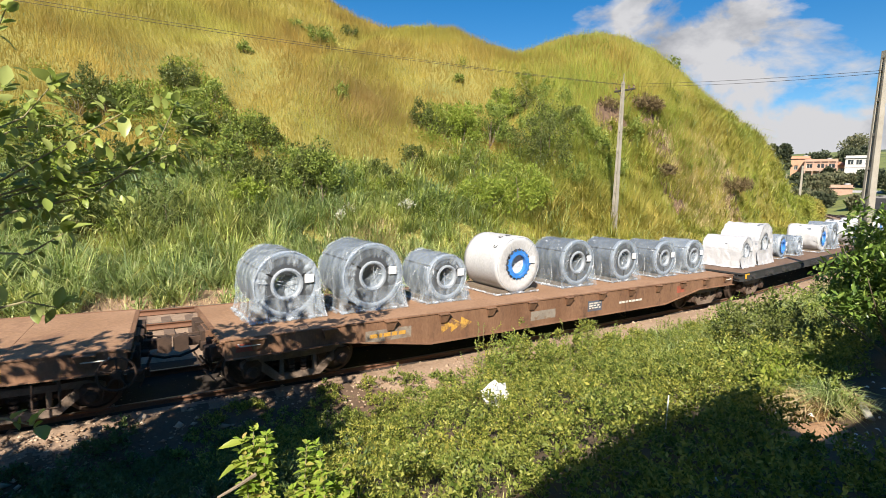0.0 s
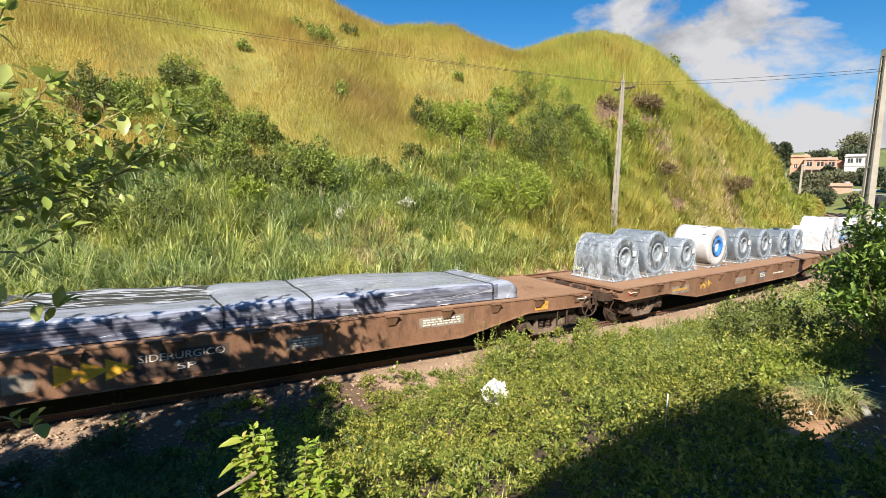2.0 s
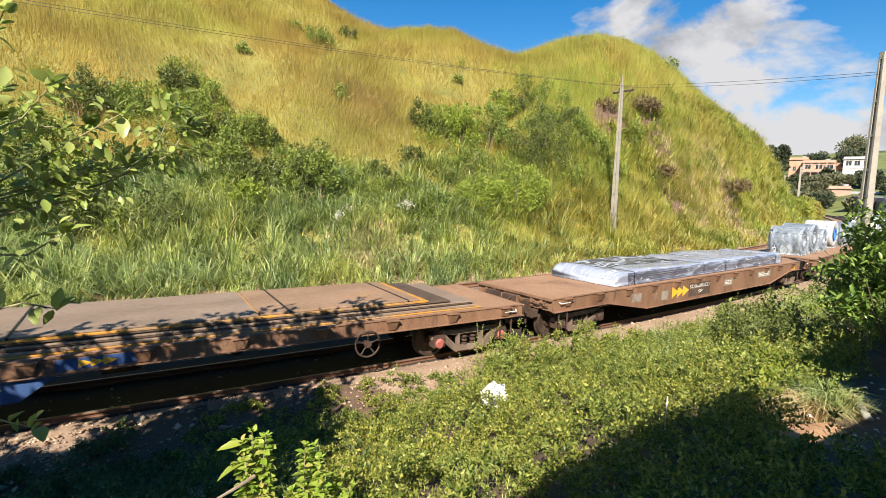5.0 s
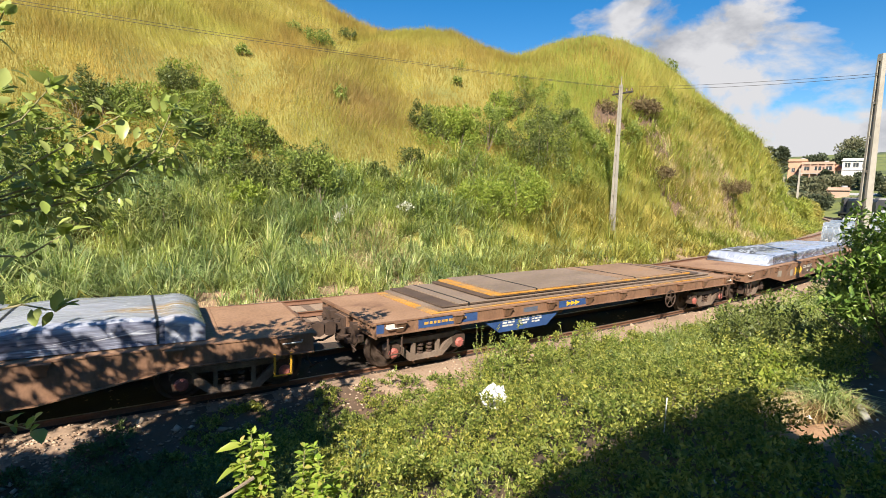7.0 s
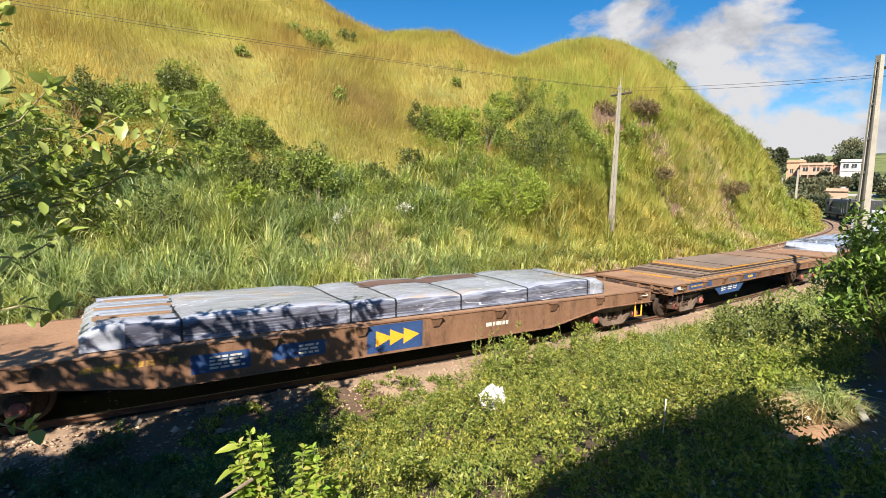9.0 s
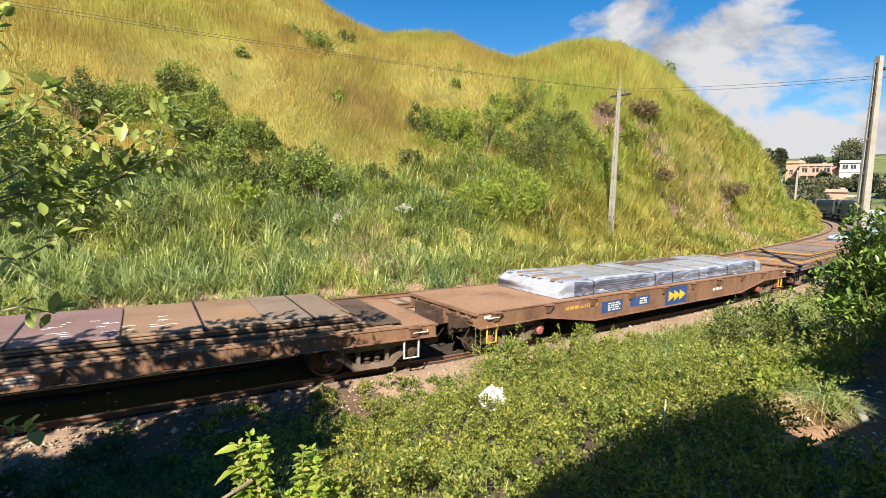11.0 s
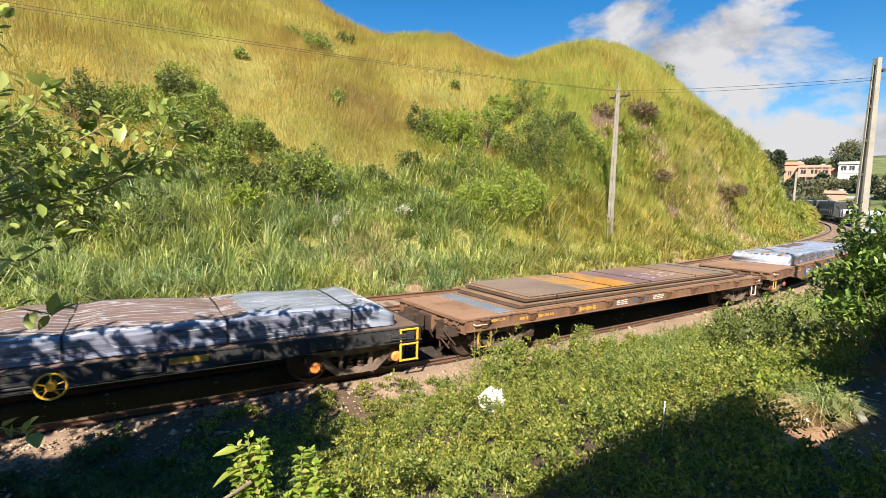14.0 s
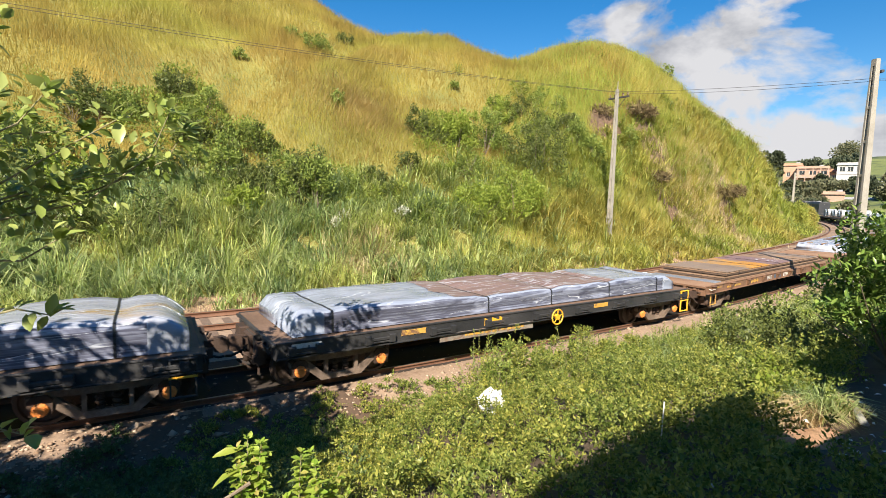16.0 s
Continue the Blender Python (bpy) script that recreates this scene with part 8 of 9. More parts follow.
def build_litter():
    rnd = random.Random(9)
    bx, by = 4.85, 6.3
    g = Geo()
    n, m = 17, 11
    v, f = [], []
    for i in range(n):
        for j in range(m):
            a, b = 2 * math.pi * i / n, math.pi * j / (m - 1)
            p = Vector((0.25 * math.cos(a) * math.sin(b), 0.15 * math.sin(a) * math.sin(b), 0.19 * math.cos(b)))
            p += noise.noise_vector(p * 5 + Vector((3, 1, 7))) * 0.12 + noise.noise_vector(p * 11) * 0.08 + noise.noise_vector(p * 23) * 0.03
            v.append(tuple(p))
    for i in range(n):
        for j in range(m - 1):
            k = (i + 1) % n
            f.append((i * m + j, k * m + j, k * m + j + 1, i * m + j + 1))
    bag = part("plastic_bag", g.add(v, f), LABEL_WHITE, smooth=False)
    tagged(bag, "crumpled white plastic bag lying on the creepers", "litter")
    bag.matrix_basis = pose(bx, by, land_at(bx, by) + 0.30, 15, 10, 20)
    # a scrape of bare earth
    v, f = [(0, 0, 0.035)], []
    for j, rr in enumerate((0.5, 1.0)):
        for i in range(22):
            a = 2 * math.pi * i / 22
            q = rr * (0.50 + 0.26 * noise.noise(Vector((math.cos(a) * 1.6, math.sin(a) * 1.6, 4.0))))
            v.append((q * 1.25 * math.cos(a), q * math.sin(a), 0.03 - 0.07 * j + 0.02 * noise.noise(Vector((i * 0.7, j, 1)))))
    for i in range(22):
        k = (i + 1) % 22
        f += [(0, 1 + i, 1 + k), (1 + i, 23 + i, 23 + k, 1 + k)]
    ea = part("earth_patch", Geo().add(v, f), ORANGE_EARTH, smooth=True)
    tagged(ea, "bare orange earth showing through the creepers", "earth", kind="structure")
    slope = math.degrees(math.atan2(land_at(6.1, 2.6) - land_at(6.1, 2.2), 0.4))
    ea.matrix_basis = pose(6.12, 2.42, land_at(6.12, 2.42) + 0.0, slope, 0, 0)
    sx, sy = 4.8, 3.23
    st = part("marker_stake", Geo().tube((0, 0, -0.1), (0.01, 0, 0.56), 0.007, 6), LABEL_WHITE)
    tagged(st, "thin white stake standing in the creepers", "stake")
    st.matrix_basis = pose(sx, sy, land_at(sx, sy))
    for i in range(44):
        x, y = rnd.uniform(3.6, 7.6), rnd.uniform(1.6, 3.7)
        if i > 13:
            x = rnd.uniform(5.6, 9.6)
            y = 1.85 + (x - 5.0) * 0.30 - rnd.uniform(0.05, 0.75)
        s = rnd.uniform(0.015, 0.04)
        sc = part("litter_scrap", Geo().add([(-s, -s * 0.6, 0), (s, -s * 0.5, 0.01), (s * 0.8, s * 0.7, 0.0), (-s * 0.7, s * 0.6, 0.015), (0, 0, 0.022)], [(0, 1, 4), (1, 2, 4), (2, 3, 4), (3, 0, 4)]), LABEL_WHITE)
        tagged(sc, "small pale scrap of litter on the bank", "litter", "scraps of litter")
        sc.matrix_basis = pose(x, y, land_at(x, y) + (0.10 if i <= 13 else 0.02), rnd.uniform(-20, 20), rnd.uniform(-20, 20), rnd.uniform(0, 360))
    pl = part("plank", Geo().bar(-0.19, 0.19, -0.045, 0.045, 0, 0.03), GREY_WOOD)
    tagged(pl, "weathered grey plank lying on the earth", "plank")
    pl.matrix_basis = pose(6.95, 2.25, land_at(6.95, 2.25) + 0.06, 6, -8, 35)


ORANGE_EARTH = surface("orange_bare_earth", (0.40, 0.22, 0.11), (0.52, 0.31, 0.17), 5.0, 40, 0.95, 0.0, 0.6, (0.20, 0.12, 0.06), (0.55, 0.7), 8.0)
GREY_WOOD = surface("grey_weathered_wood", (0.30, 0.29, 0.27), (0.42, 0.40, 0.37), 3.0, 40, 0.85, 0.0, 0.4, stretch=(1, 8, 1))
DARK_METAL = surface("dark_galvanised_metal", (0.06, 0.055, 0.05), (0.11, 0.10, 0.09), 4.0, 40, 0.6, 0.4, 0.1)
CERAMIC = surface("brown_porcelain", (0.10, 0.05, 0.03), (0.16, 0.09, 0.06), 6.0, 40, 0.3, 0.0, 0.0)


# ---- poles and wires ----
def utility_pole(x, y, height, label, turn, base=0.36, top=0.18, arm=True, z=None):
    """A tapered concrete pole with a recessed face and rungs, a crossarm and insulators."""
    z = land_at(x, y) if z is None else z
    ob = thing("utility_pole", label, "utility pole", "utility poles", pose(x, y, z, 0, 0, turn))
    g = Geo()
    def ring(t):
        w, d = base + (top - base) * t, (base + (top - base) * t) * 0.72
        return w / 2, d / 2
    levels = [i / 8 for i in range(9)]
    for side in (-1, 1):      # the two flanges
        v, f = [], []
        for t in levels:
            w, d = ring(t)
            x0, x1 = side * w * 0.45, side * w
            for px, py in ((x0, -d), (x1, -d), (x1, d), (x0, d)):
                v.append((px, py, -0.6 + (height + 0.6) * t))
        for i in range(8):
            for j in range(4):
                f.append((i * 4 + j, i * 4 + (j + 1) % 4, i * 4 + 4 + (j + 1) % 4, i * 4 + 4 + j))
        f += [(3, 2, 1, 0), (32, 33, 34, 35)]
        g.add(v, f)
    v, f = [], []
    for t in levels:
        w, d = ring(t)
        for px, py in ((-w * 0.46, -d * 0.35), (w * 0.46, -d * 0.35), (w * 0.46, d * 0.35), (-w * 0.46, d * 0.35)):
            v.append((px, py, -0.6 + (height + 0.6) * t))
    for i in range(8):
        for j in range(4):
            f.append((i * 4 + j, i * 4 + (j + 1) % 4, i * 4 + 4 + (j + 1) % 4, i * 4 + 4 + j))
    g.add(v, f)
    w, d = ring(1)
    g.box(-w, w, -d, d, height - 0.25, height)
    part("shaft", g, CONCRETE, ob)
    for i in range(7):
        t = (i + 0.6) / 8
        w, d = ring(t)
        zz = -0.6 + (height + 0.6) * t
        part("cross_web", Geo().box(-w * 0.45, w * 0.45, -d * 0.92, d * 0.92, zz - 0.05, zz + 0.05), CONCRETE, ob)
    if arm:
        part("crossarm", Geo().bar(-0.75, 0.75, -0.24, -0.14, height - 0.55, height - 0.44).tube((0, -0.2, height - 1.1), (0.55, -0.2, height - 0.52), 0.02, 6).tube((0, -0.2, height - 1.1), (-0.55, -0.2, height - 0.52), 0.02, 6), DARK_METAL, ob)
        for k in (-0.65, -0.3, 0.3, 0.65):
            part("insulator", Geo().lathe([(0, 0.0), (0.02, 0.0), (0.03, 0.06), (0.06, 0.07), (0.045, 0.12), (0.055, 0.14), (0.03, 0.19), (0, 0.2)], False, 10, (k, -0.19, height - 0.44)), CERAMIC, ob)
        part("mast", Geo().tube((0.05, -0.1, height - 0.2), (0.06, -0.1, height + 0.55), 0.035, 6, 0.02), CONCRETE, ob)
        part("cutout_box", Geo().bar(0.12, 0.30, -0.40, -0.24, height - 1.0, height - 0.62).tube((0.2, -0.32, height - 0.6), (0.35, -0.3, height - 0.2), 0.025, 6), DARK_METAL, ob)
    else:
        part("bracket", Geo().bar(-0.16, 0.16, -0.22, -0.12, height - 0.5, height - 0.4), DARK_METAL, ob)
    return ob


def wire(p, q, sag, r=0.009):
    p, q = Vector(p), Vector(q)
    pts = []
    for i in range(25):
        t = i / 24
        pts.append(p.lerp(q, t) - Vector((0, 0, sag * 4 * t * (1 - t))))
    ob = part("power_line", Geo().path(pts, r, 5), DARK_METAL)
    return tagged(ob, "thin dark overhead power line between poles", "cable", "overhead power lines")


def build_poles():
    a = (26.9, 23.0)
    utility_pole(*a, 11.2 - land_at(*a), "weathered concrete utility pole with crossarm beside the hill", 95)
    b = (23.5, 8.3)
    utility_pole(*b, 9.45 - land_at(*b), "concrete utility pole with recessed face beside the track", 62, 0.46, 0.22, arm=False)
    c = (-16.0, 22.6)
    utility_pole(*c, 10.15 - land_at(*c), "weathered concrete utility pole with crossarm beside the hill", 5)
    utility_pole(97.8, 44.2, 8.6, "distant concrete pole beyond the hill's foot", 20, 0.5, 0.35, arm=False, z=1.5)
    utility_pole(119.6, 57.0, 7.6, "distant concrete pole beyond the hill's foot", 20, 0.5, 0.35, arm=False, z=2.2)
    top = 10.95
    wire((c[0], c[1] - 0.2, 9.9), (a[0] - 0.5, a[1] - 0.25, top), 0.42)
    wire((c[0] + 0.4, c[1] - 0.5, 9.7), (a[0] + 0.3, a[1] - 0.35, top), 0.45)
    wire((a[0] - 0.5, a[1] - 0.25, top), (b[0] - 0.1, b[1], 8.74), 0.10, 0.008)
    wire((a[0] + 0.5, a[1] - 0.3, top), (b[0] + 0.1, b[1], 8.68), 0.14, 0.008)
    wire((b[0], b[1], 8.74), (40, -12, 9.6), 0.5)
    wire((b[0], b[1] - 0.1, 8.68), (40, -12.4, 9.5), 0.5)


# ---- the locomotives ----
LOCO_PAINT = surface("dark_locomotive_paint", (0.018, 0.02, 0.024), (0.035, 0.036, 0.04), 0.6, 20, 0.5, 0.0, 0.1, (0.06, 0.05, 0.045), (0.58, 0.75), 0.5)
# much paler tones than the body's, for roofs, handrails and headlights
LOCO_ROOF = surface("pale_locomotive_roof", (0.20, 0.20, 0.21), (0.30, 0.295, 0.29), 0.8, 20, 0.7, 0.1, 0.1)
PANE = surface("dark_cab_glass", (0.02, 0.025, 0.03), (0.03, 0.035, 0.04), 1.0, 10, 0.08, 0.0, 0.0)


def locomotive(s_rear, length):
    half, mid = length / 2, s_rear + length / 2
    ob = thing("locomotive", "dark diesel locomotive with a pale roof", "locomotive", "locomotives at the head of the train")
    MOVES.append((ob, mid, half - 3.0, Matrix.Identity(4)))
    part("frame", Geo().bar(-half + 0.5, half - 0.5, -1.5, 1.5, 1.15, 1.5).bar(-half, -half + 0.5, -1.4, 1.4, 0.5, 1.5).bar(half - 0.5, half, -1.4, 1.4, 0.5, 1.5), LOCO_PAINT, ob)
    hood = Geo()
    prof = [(-1.05, 1.5), (1.05, 1.5), (1.05, 3.7), (0.8, 4.05), (-0.8, 4.05), (-1.05, 3.7)]
    v = [(x, y, z) for x in (-half + 0.9, half - 5.2) for y, z in prof]
    hood.add(v, [tuple(range(5, -1, -1)), tuple(range(6, 12))] + [(i, (i + 1) % 6, 6 + (i + 1) % 6, 6 + i) for i in range(6)])
    part("long_hood", hood, LOCO_PAINT, ob)
    part("hood_roof", Geo().bar(-half + 0.9, half - 5.2, -0.82, 0.82, 4.05, 4.12, 0.02), LOCO_ROOF, ob)
    part("cab", Geo().bar(half - 5.2, half - 2.6, -1.5, 1.5, 1.5, 4.15, 0.12), LOCO_PAINT, ob)
    part("cab_roof", Geo().bar(half - 5.25, half - 2.55, -1.45, 1.45, 4.15, 4.25, 0.03), LOCO_ROOF, ob)
    part("short_hood", Geo().bar(half - 2.6, half - 0.7, -1.0, 1.0, 1.5, 3.0, 0.1), LOCO_PAINT, ob)
    for y in (-1.505, 1.495):
        for x in (half - 4.9, half - 3.9):
            part("cab_window", Geo().box(x, x + 0.8, y, y + 0.01, 3.0, 3.75), PANE, ob)
        for i in range(8):
            x = -half + 1.3 + i * (length - 6.8) / 8
            part("hood_door", Geo().bar(x, x + 0.9, y * 0.705 - 0.01, y * 0.705 + 0.01, 1.7, 3.4, 0.005), LOCO_PAINT, ob)
        rail = Geo().path([(-half + 0.5, y, 2.5), (half - 5.3, y, 2.5)], 0.025, 5)
        for i in range(9):
            x = -half + 0.6 + i * (length - 6.2) / 8
            rail.tube((x, y, 1.5), (x, y, 2.5), 0.02, 5)
        part("handrail", rail, LOCO_ROOF, ob)
    part("fuel_tank", Geo().bar(-2.2, 2.2, -1.3, 1.3, 0.35, 1.15, 0.2), LOCO_PAINT, ob)
    for x in (-half + 5.2, -half + 7.0):
        part("roof_fan", Geo().lathe([(0, 4.3), (0.6, 4.3), (0.6, 4.1), (0, 4.1)], False, 16, (x, 0, 0)), LOCO_ROOF, ob)
    part("exhaust_stack", Geo().bar(-0.3, 0.5, -0.2, 0.2, 4.1, 4.4), LOCO_PAINT, ob)
    for way in (-1, 1):
        bog = part("bogie", Geo().bar(way * (half - 3.0) - 1.9, way * (half - 3.0) + 1.9, -1.22, -1.06, 0.45, 0.85).bar(way * (half - 3.0) - 1.9, way * (half - 3.0) + 1.9, 1.06, 1.22, 0.45, 0.85).bar(way * (half - 3.0) - 0.3, way * (half - 3.0) + 0.3, -1.1, 1.1, 0.5, 1.1), LOCO_PAINT, ob)
        for k in (-1.4, 0, 1.4):
            off = pose(way * (half - 3.0) + k, 0, 0.42)
            WHEELS.append((part("wheelset", WHEELSET, None, bog, at=off), off))
        part("headlight", Geo().lathe([(0, 0), (0.11, 0), (0.11, 0.05), (0, 0.05)], True, 10, (way * (half - 0.9 if way < 0 else half - 2.6), 0, 3.6)), LOCO_ROOF, ob)
        coupler(ob, way * half, way, 1.2, mid + way * half)


# ---- houses and trees across the valley ----
BRICK_WALL = surface("bare_terracotta_block_wall", (0.46, 0.24, 0.15), (0.56, 0.34, 0.23), 0.5, 6, 0.9, 0.0, 0.2)
PINK_WALL = surface("pinkish_plaster_wall", (0.40, 0.25, 0.18), (0.48, 0.32, 0.24), 0.4, 6, 0.9, 0.0, 0.1, (0.46, 0.33, 0.26), (0.58, 0.72), 0.6)
WHITE_WALL = surface("white_plaster_wall", (0.52, 0.50, 0.47), (0.60, 0.58, 0.55), 0.4, 6, 0.85, 0.0, 0.1, (0.55, 0.52, 0.47), (0.60, 0.75), 0.5)
GREY_WALL = surface("raw_concrete_wall", (0.34, 0.32, 0.30), (0.44, 0.42, 0.40), 0.4, 6, 0.9, 0.0, 0.1, (0.24, 0.23, 0.21), (0.58, 0.72), 0.5)
TILE_ROOF = surface("terracotta_tile_roof", (0.38, 0.17, 0.09), (0.48, 0.25, 0.15), 0.6, 8, 0.9, 0.0, 0.3)
TIN_ROOF = surface("pale_corrugated_roof", (0.30, 0.30, 0.30), (0.42, 0.42, 0.42), 0.5, 8, 0.7, 0.1, 0.1, stretch=(6, 1, 1))
DARK_GLASS = surface("dark_window_glass", (0.03, 0.035, 0.04), (0.05, 0.055, 0.06), 1.0, 10, 0.1, 0.0, 0.0)


def house(at, turn, w, d, floors, wall, roof, label, windows, flat=False, storey=3.0, balcony=False, foot=3.0):
    """A hillside house: walls with recessed openings, slabs, a roof. windows: per floor, (from, to) along the front."""
    x, y, z = at
    ob = thing("house", label, "house", "houses across the valley", pose(x, y, z, 0, 0, turn))
    h = floors * storey
    front = Geo().box(-w / 2, w / 2, -d / 2 + 0.25, d / 2, -foot, h)
    part("wall", front, wall, ob)
    # the front skin, in piers and bands round the openings
    for fl in range(floors):
        g = Geo()
        z0 = fl * storey
        lo, hi = z0 + 0.95, z0 + 2.25
        g.box(-w / 2, w / 2, -d / 2, -d / 2 + 0.25, z0 - (foot if fl == 0 else 0), lo).box(-w / 2, w / 2, -d / 2, -d / 2 + 0.25, hi, z0 + storey)
        edge = -w / 2
        for a, b in windows[fl]:
            g.box(edge, a, -d / 2, -d / 2 + 0.25, lo, hi)
            win = part("window", Geo().box(a, b, -d / 2 + 0.2, -d / 2 + 0.24, lo, hi), DARK_GLASS, ob)
            fr = Geo().box(a, a + 0.07, -d / 2 + 0.14, -d / 2 + 0.2, lo, hi).box(b - 0.07, b, -d / 2 + 0.14, -d / 2 + 0.2, lo, hi).box((a + b) / 2 - 0.04, (a + b) / 2 + 0.04, -d / 2 + 0.14, -d / 2 + 0.2, lo, hi)
            part("frame", fr, WHITE_WALL, win)
            part("sill", Geo().box(a - 0.08, b + 0.08, -d / 2 - 0.08, -d / 2 + 0.1, lo - 0.1, lo), GREY_WALL, win)
            edge = b
        g.box(edge, w / 2, -d / 2, -d / 2 + 0.25, lo, hi)
        part("front_wall", g, wall, ob)
        if fl:
            part("floor_slab", Geo().box(-w / 2 - 0.15, w / 2 + 0.15, -d / 2 - (1.3 if balcony else 0.12), d / 2, z0 - 0.12, z0 + 0.08), GREY_WALL, ob)
    if balcony:
        for k in range(5):
            px = -w / 2 + 0.3 + (w - 0.6) * k / 4
            part("pillar", Geo().box(px - 0.14, px + 0.14, -d / 2 - 1.25, -d / 2 - 0.97, -foot, h), wall, ob)
        part("parapet", Geo().box(-w / 2 - 0.1, w / 2 + 0.1, -d / 2 - 1.3, -d / 2 - 1.15, storey, storey + 0.9), wall, ob)
    if flat:
        part("roof", Geo().box(-w / 2 - 0.3, w / 2 + 0.3, -d / 2 - 0.4, d / 2 + 0.3, h, h + 0.22).box(-w / 2, w / 2, -d / 2, -d / 2 + 0.15, h + 0.22, h + 0.8), roof, ob)
        part("water_tank", Geo().tube((w * 0.25, 0, h + 0.22), (w * 0.25, 0, h + 1.3), 0.7, 14), TIN_ROOF, ob)
    else:
        o = 0.6
        g = Geo().add([(-w / 2 - o, -d / 2 - o - (1.0 if balcony else 0), h - 0.05), (w / 2 + o, -d / 2 - o - (1.0 if balcony else 0), h - 0.05), (w / 2 + o, d / 2 + o, h - 0.05), (-w / 2 - o, d / 2 + o, h - 0.05), (-w / 2 - o, 0, h + d * 0.16), (w / 2 + o, 0, h + d * 0.16)], [(0, 1, 5, 4), (2, 3, 4, 5), (0, 4, 3), (1, 2, 5), (0, 3, 2, 1)])
        part("roof", g, roof, ob)
    return ob


# distance haze is mixed into these leaf colours: duller and less green
VALLEY_DARK = leafy("hazed_tree_leaf", [(0.05, 0.065, 0.034), (0.065, 0.08, 0.042), (0.08, 0.095, 0.05), (0.055, 0.07, 0.04)], 0.7, 0.2)
VALLEY_LEAF = leafy("hazed_scrub_leaf", [(0.10, 0.11, 0.055), (0.14, 0.145, 0.075), (0.18, 0.175, 0.10), (0.11, 0.12, 0.06)], 0.7, 0.2)


def far_tree(x, y, w, h, mat, seed, label):
    rng = np.random.default_rng(seed)
    z = land_at(x, y)
    ob = thing("tree", label, "tree", "trees across the valley", pose(x, y, z))
    part("trunk", Geo().tube((0, 0, -0.5), (0, 0, h * 0.55), 0.3, 8, 0.16), BARK, ob)
    k = 16
    a, r = rng.random(k) * 2 * math.pi, np.sqrt(rng.random(k)) * w * 0.36
    tips = np.stack([np.cos(a) * r, np.sin(a) * r, h * (0.30 + 0.55 * rng.random(k)) * (1 - 0.3 * (r / (w * 0.5)) ** 2)], -1)
    for t in tips[::4]:
        part("limb", stems_geo((0, 0, h * 0.3), [t], 0.12, rng=random.Random(seed)), BARK, ob)
    n = 3000
    i = rng.integers(0, k, n)
    d = unit(rng.normal(size=(n, 3)))
    v, f = leaves(tips[i] + d * (w * 0.21 * rng.random(n) ** 0.4)[:, None], d + rng.normal(size=(n, 3)) * 0.4 + np.array([0, 0, 0.3]), 0.5 + 0.42 * rng.random(n), 0.8, 0.1, rng)
    part("crown", raw_mesh("crown", v, f, mat), None, ob)


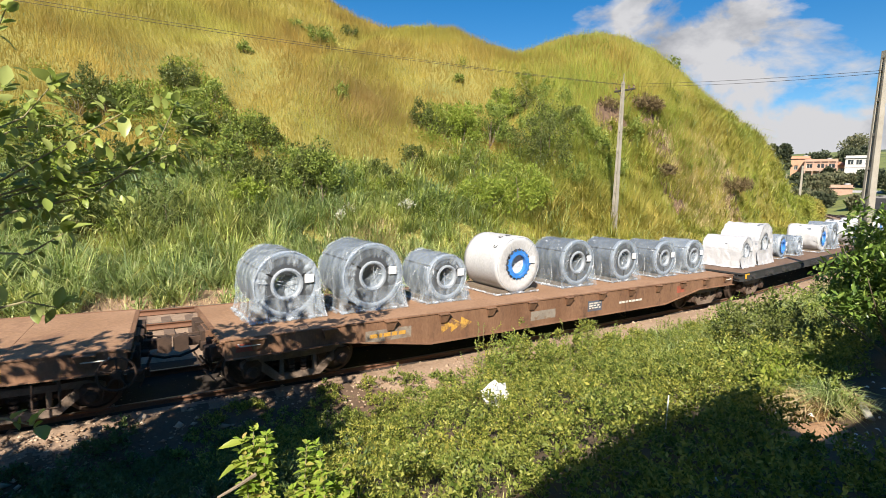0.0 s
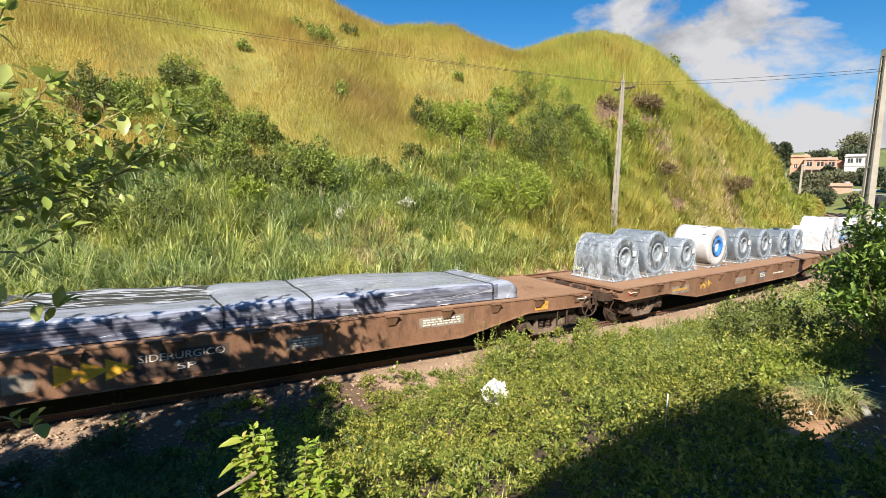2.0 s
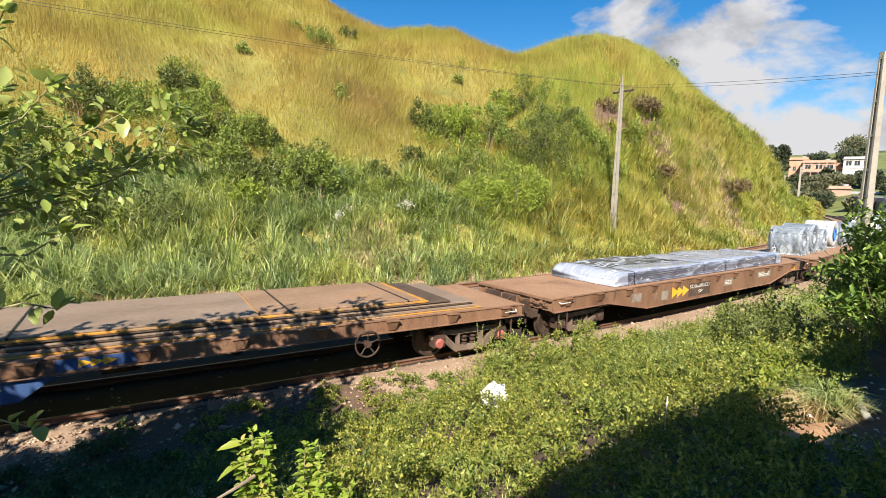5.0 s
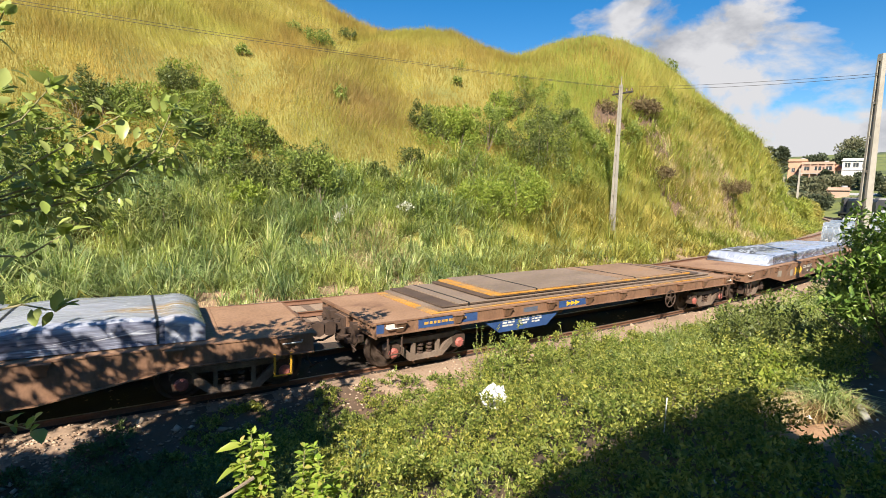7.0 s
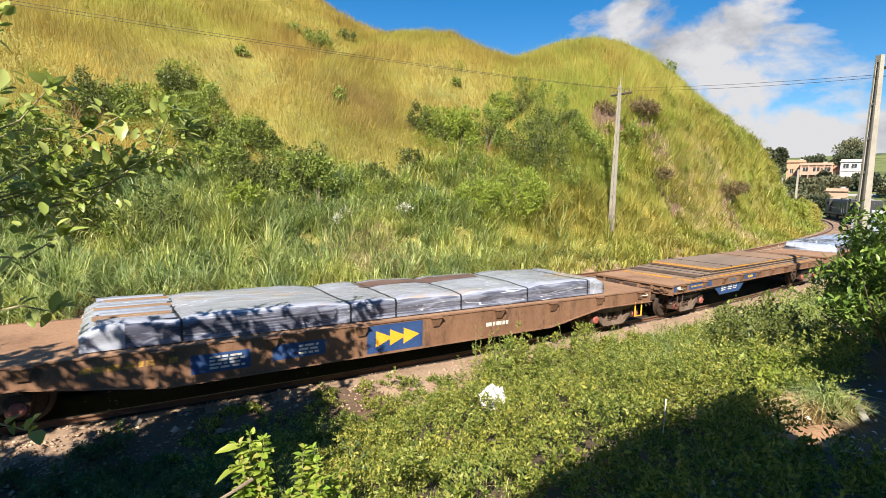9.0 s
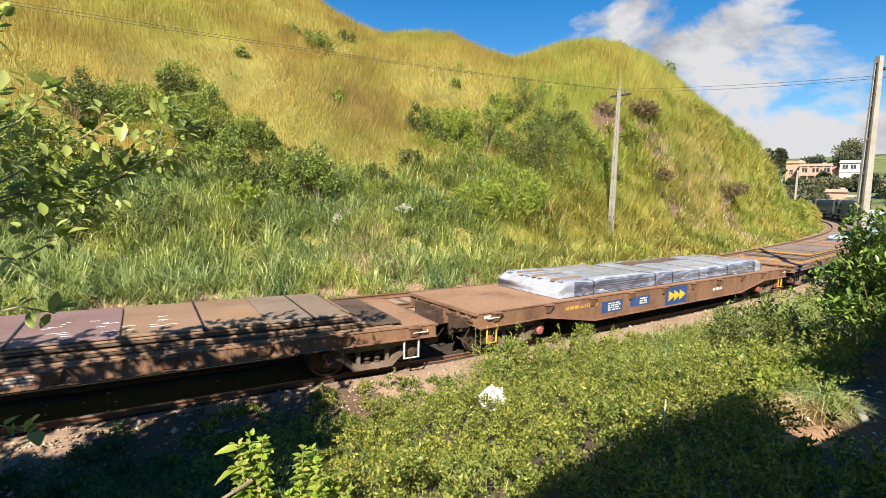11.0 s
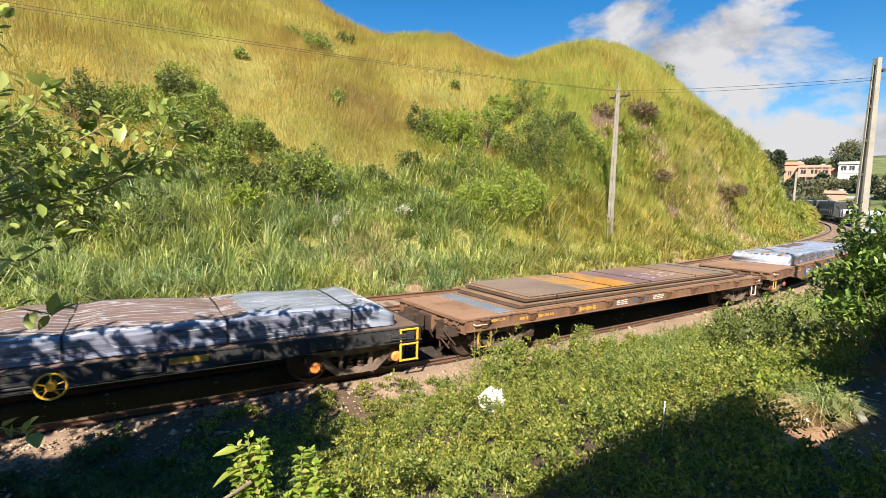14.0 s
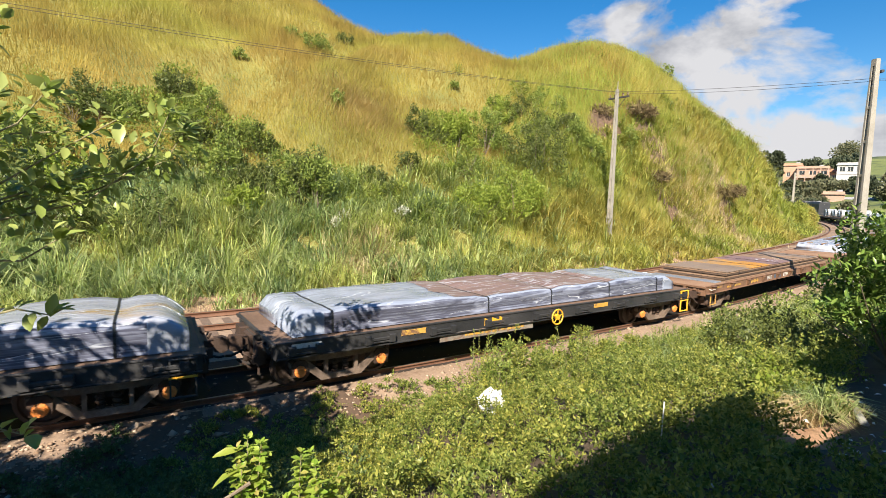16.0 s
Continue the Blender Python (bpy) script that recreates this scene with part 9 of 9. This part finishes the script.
def build_valley():
    house((188.7, 80.2, 11.0), -66.9, 8.5, 8, 2, PINK_WALL, PINK_WALL, "two-storey pinkish house with an open balcony", ([(-3.6, -2.2), (-0.8, 0.8), (2.0, 3.4)], [(-3.6, -2.0), (-0.9, 0.9), (1.9, 3.6)]), balcony=True, foot=5.0, flat=True, storey=2.9)
    house((189.0, 86.3, 13.6), -65.5, 5.0, 6, 1, BRICK_WALL, BRICK_WALL, "bare block house on the hillside", ([(-1.6, -0.6), (0.6, 1.6)],), storey=4.4, foot=6.0, flat=True)
    house((193.5, 77.5, 12.6), -68, 6.0, 7, 1, PINK_WALL, TILE_ROOF, "small pinkish house with a sloping tiled roof", ([(-1.8, -0.6), (0.8, 2.0)],), storey=3.4, foot=6.0)
    house((193.2, 71.2, 12.2), -69.8, 7.6, 8, 2, WHITE_WALL, WHITE_WALL, "two-storey white house with a flat roof", ([(2.0, 3.2)], [(-3.2, -1.8), (-1.2, 0.2), (1.0, 3.2)]), flat=True, foot=7.0, storey=2.8)
    house((196, 60.5, 9.0), -72, 12, 8, 1, GREY_WALL, TIN_ROOF, "low grey house with a pale metal roof", ([(-4.0, -2.2), (1.0, 3.0)],), foot=5.0)
    house((158.5, 62.0, 3.7), -68.6, 4.6, 5, 1, PINK_WALL, PINK_WALL, "small pinkish outhouse with a flat roof", ([(-1.2, 0.2)],), storey=4.2, flat=True)
    house((161.5, 58.6, 3.9), -70, 7.0, 5, 1, GREY_WALL, TIN_ROOF, "low shed with a pale metal roof", ([(-2.4, -1.2), (1.0, 2.4)],), storey=2.7)
    spots = [(184, 88.8, 5.5, 13.0, "d"), (181, 91, 7, 10, "d"), (186, 97.0, 7, 15, "d"), (175, 88, 8, 9, "d"), (208, 89, 9.5, 7.6, "d"), (214, 82, 8, 8.0, "d"), (226, 84, 9, 9.0, "d"), (252, 95, 14, 12, "g"), (172, 73, 6, 2.4, "g"), (176, 68, 6, 2.6, "g"), (185, 75.5, 4.5, 4.2, "d"), (166, 76, 6, 2.6, "d"), (164, 70, 6, 2.4, "g"),
             (186, 66, 6, 3.5, "d"), (172, 60, 7, 4.5, "d"), (182, 56, 8, 5, "g"), (158, 72, 6, 2.6, "d"), (198, 54, 11, 9, "d"), (160, 50, 7, 4, "g"), (212, 60, 10, 9, "d"), (152, 68, 6, 2.6, "g"), (144, 60, 5, 3.4, "d"), (138, 50, 5, 3, "g"), (170, 86, 7, 6, "d"), (176, 80, 5, 2.6, "d"), (180, 72, 6, 2.6, "g"), (150, 74, 7, 4.5, "g"), (148, 62, 6, 3.6, "g")]
    for i, (x, y, w, h, k) in enumerate(spots):
        far_tree(x, y, w, h, VALLEY_DARK if k == "d" else VALLEY_LEAF, 200 + i, "dark round-crowned tree across the valley" if k == "d" else "green tree across the valley")


def build_house_behind():
    """An unseen house at the camera's back, with stepped parapets shaped to shade the bank."""
    ob = thing("house", "unseen plastered house with parapets shaped to shade the bank", "house", "", pose(0, 0, 0))
    z = 1.6
    part("wall", Geo().box(-1.35, 16.0, -9.0, -1.2, z, 4.95), PINK_WALL, ob)
    part("roof", Geo().box(-1.5, 16.2, -9.1, -1.15, 4.95, 5.2), GREY_WALL, ob)
    # thin parapet added and shaped to throw the wanted shadow edge
    part("parapet", Geo().prism([(-1.55, 5.2), (2.5, 5.2), (2.5, 6.28), (1.0, 6.48), (-1.55, 5.98)], -1.5, -1.15), WHITE_WALL, ob)
    # a second one, added to keep the ground by the bush in shadow
    part("parapet", Geo().box(4.1, 16.0, -1.5, -1.15, 5.2, 6.9), WHITE_WALL, ob)
    for x0 in (4.2, 7.2, 10.2):
        part("window", Geo().box(x0, x0 + 1.3, -1.205, -1.19, 2.9, 4.2), DARK_GLASS, ob)
    part("door", Geo().box(1.6, 2.5, -1.21, -1.19, 2.2, 4.3), TIMBER, ob)


build_shade_tree()
build_right_bush()
build_near_plants()
build_litter()
build_poles()
locomotive(55.0, 17.5)
locomotive(73.1, 17.5)
build_valley()
build_house_behind()
build_track("main_track", 0, 0, "near railway track on dusty ballast with timber sleepers", -8, 200)
build_track("second_track", SECOND, 0.3, "second railway track beyond the train, empty", -6, 230)
motions()
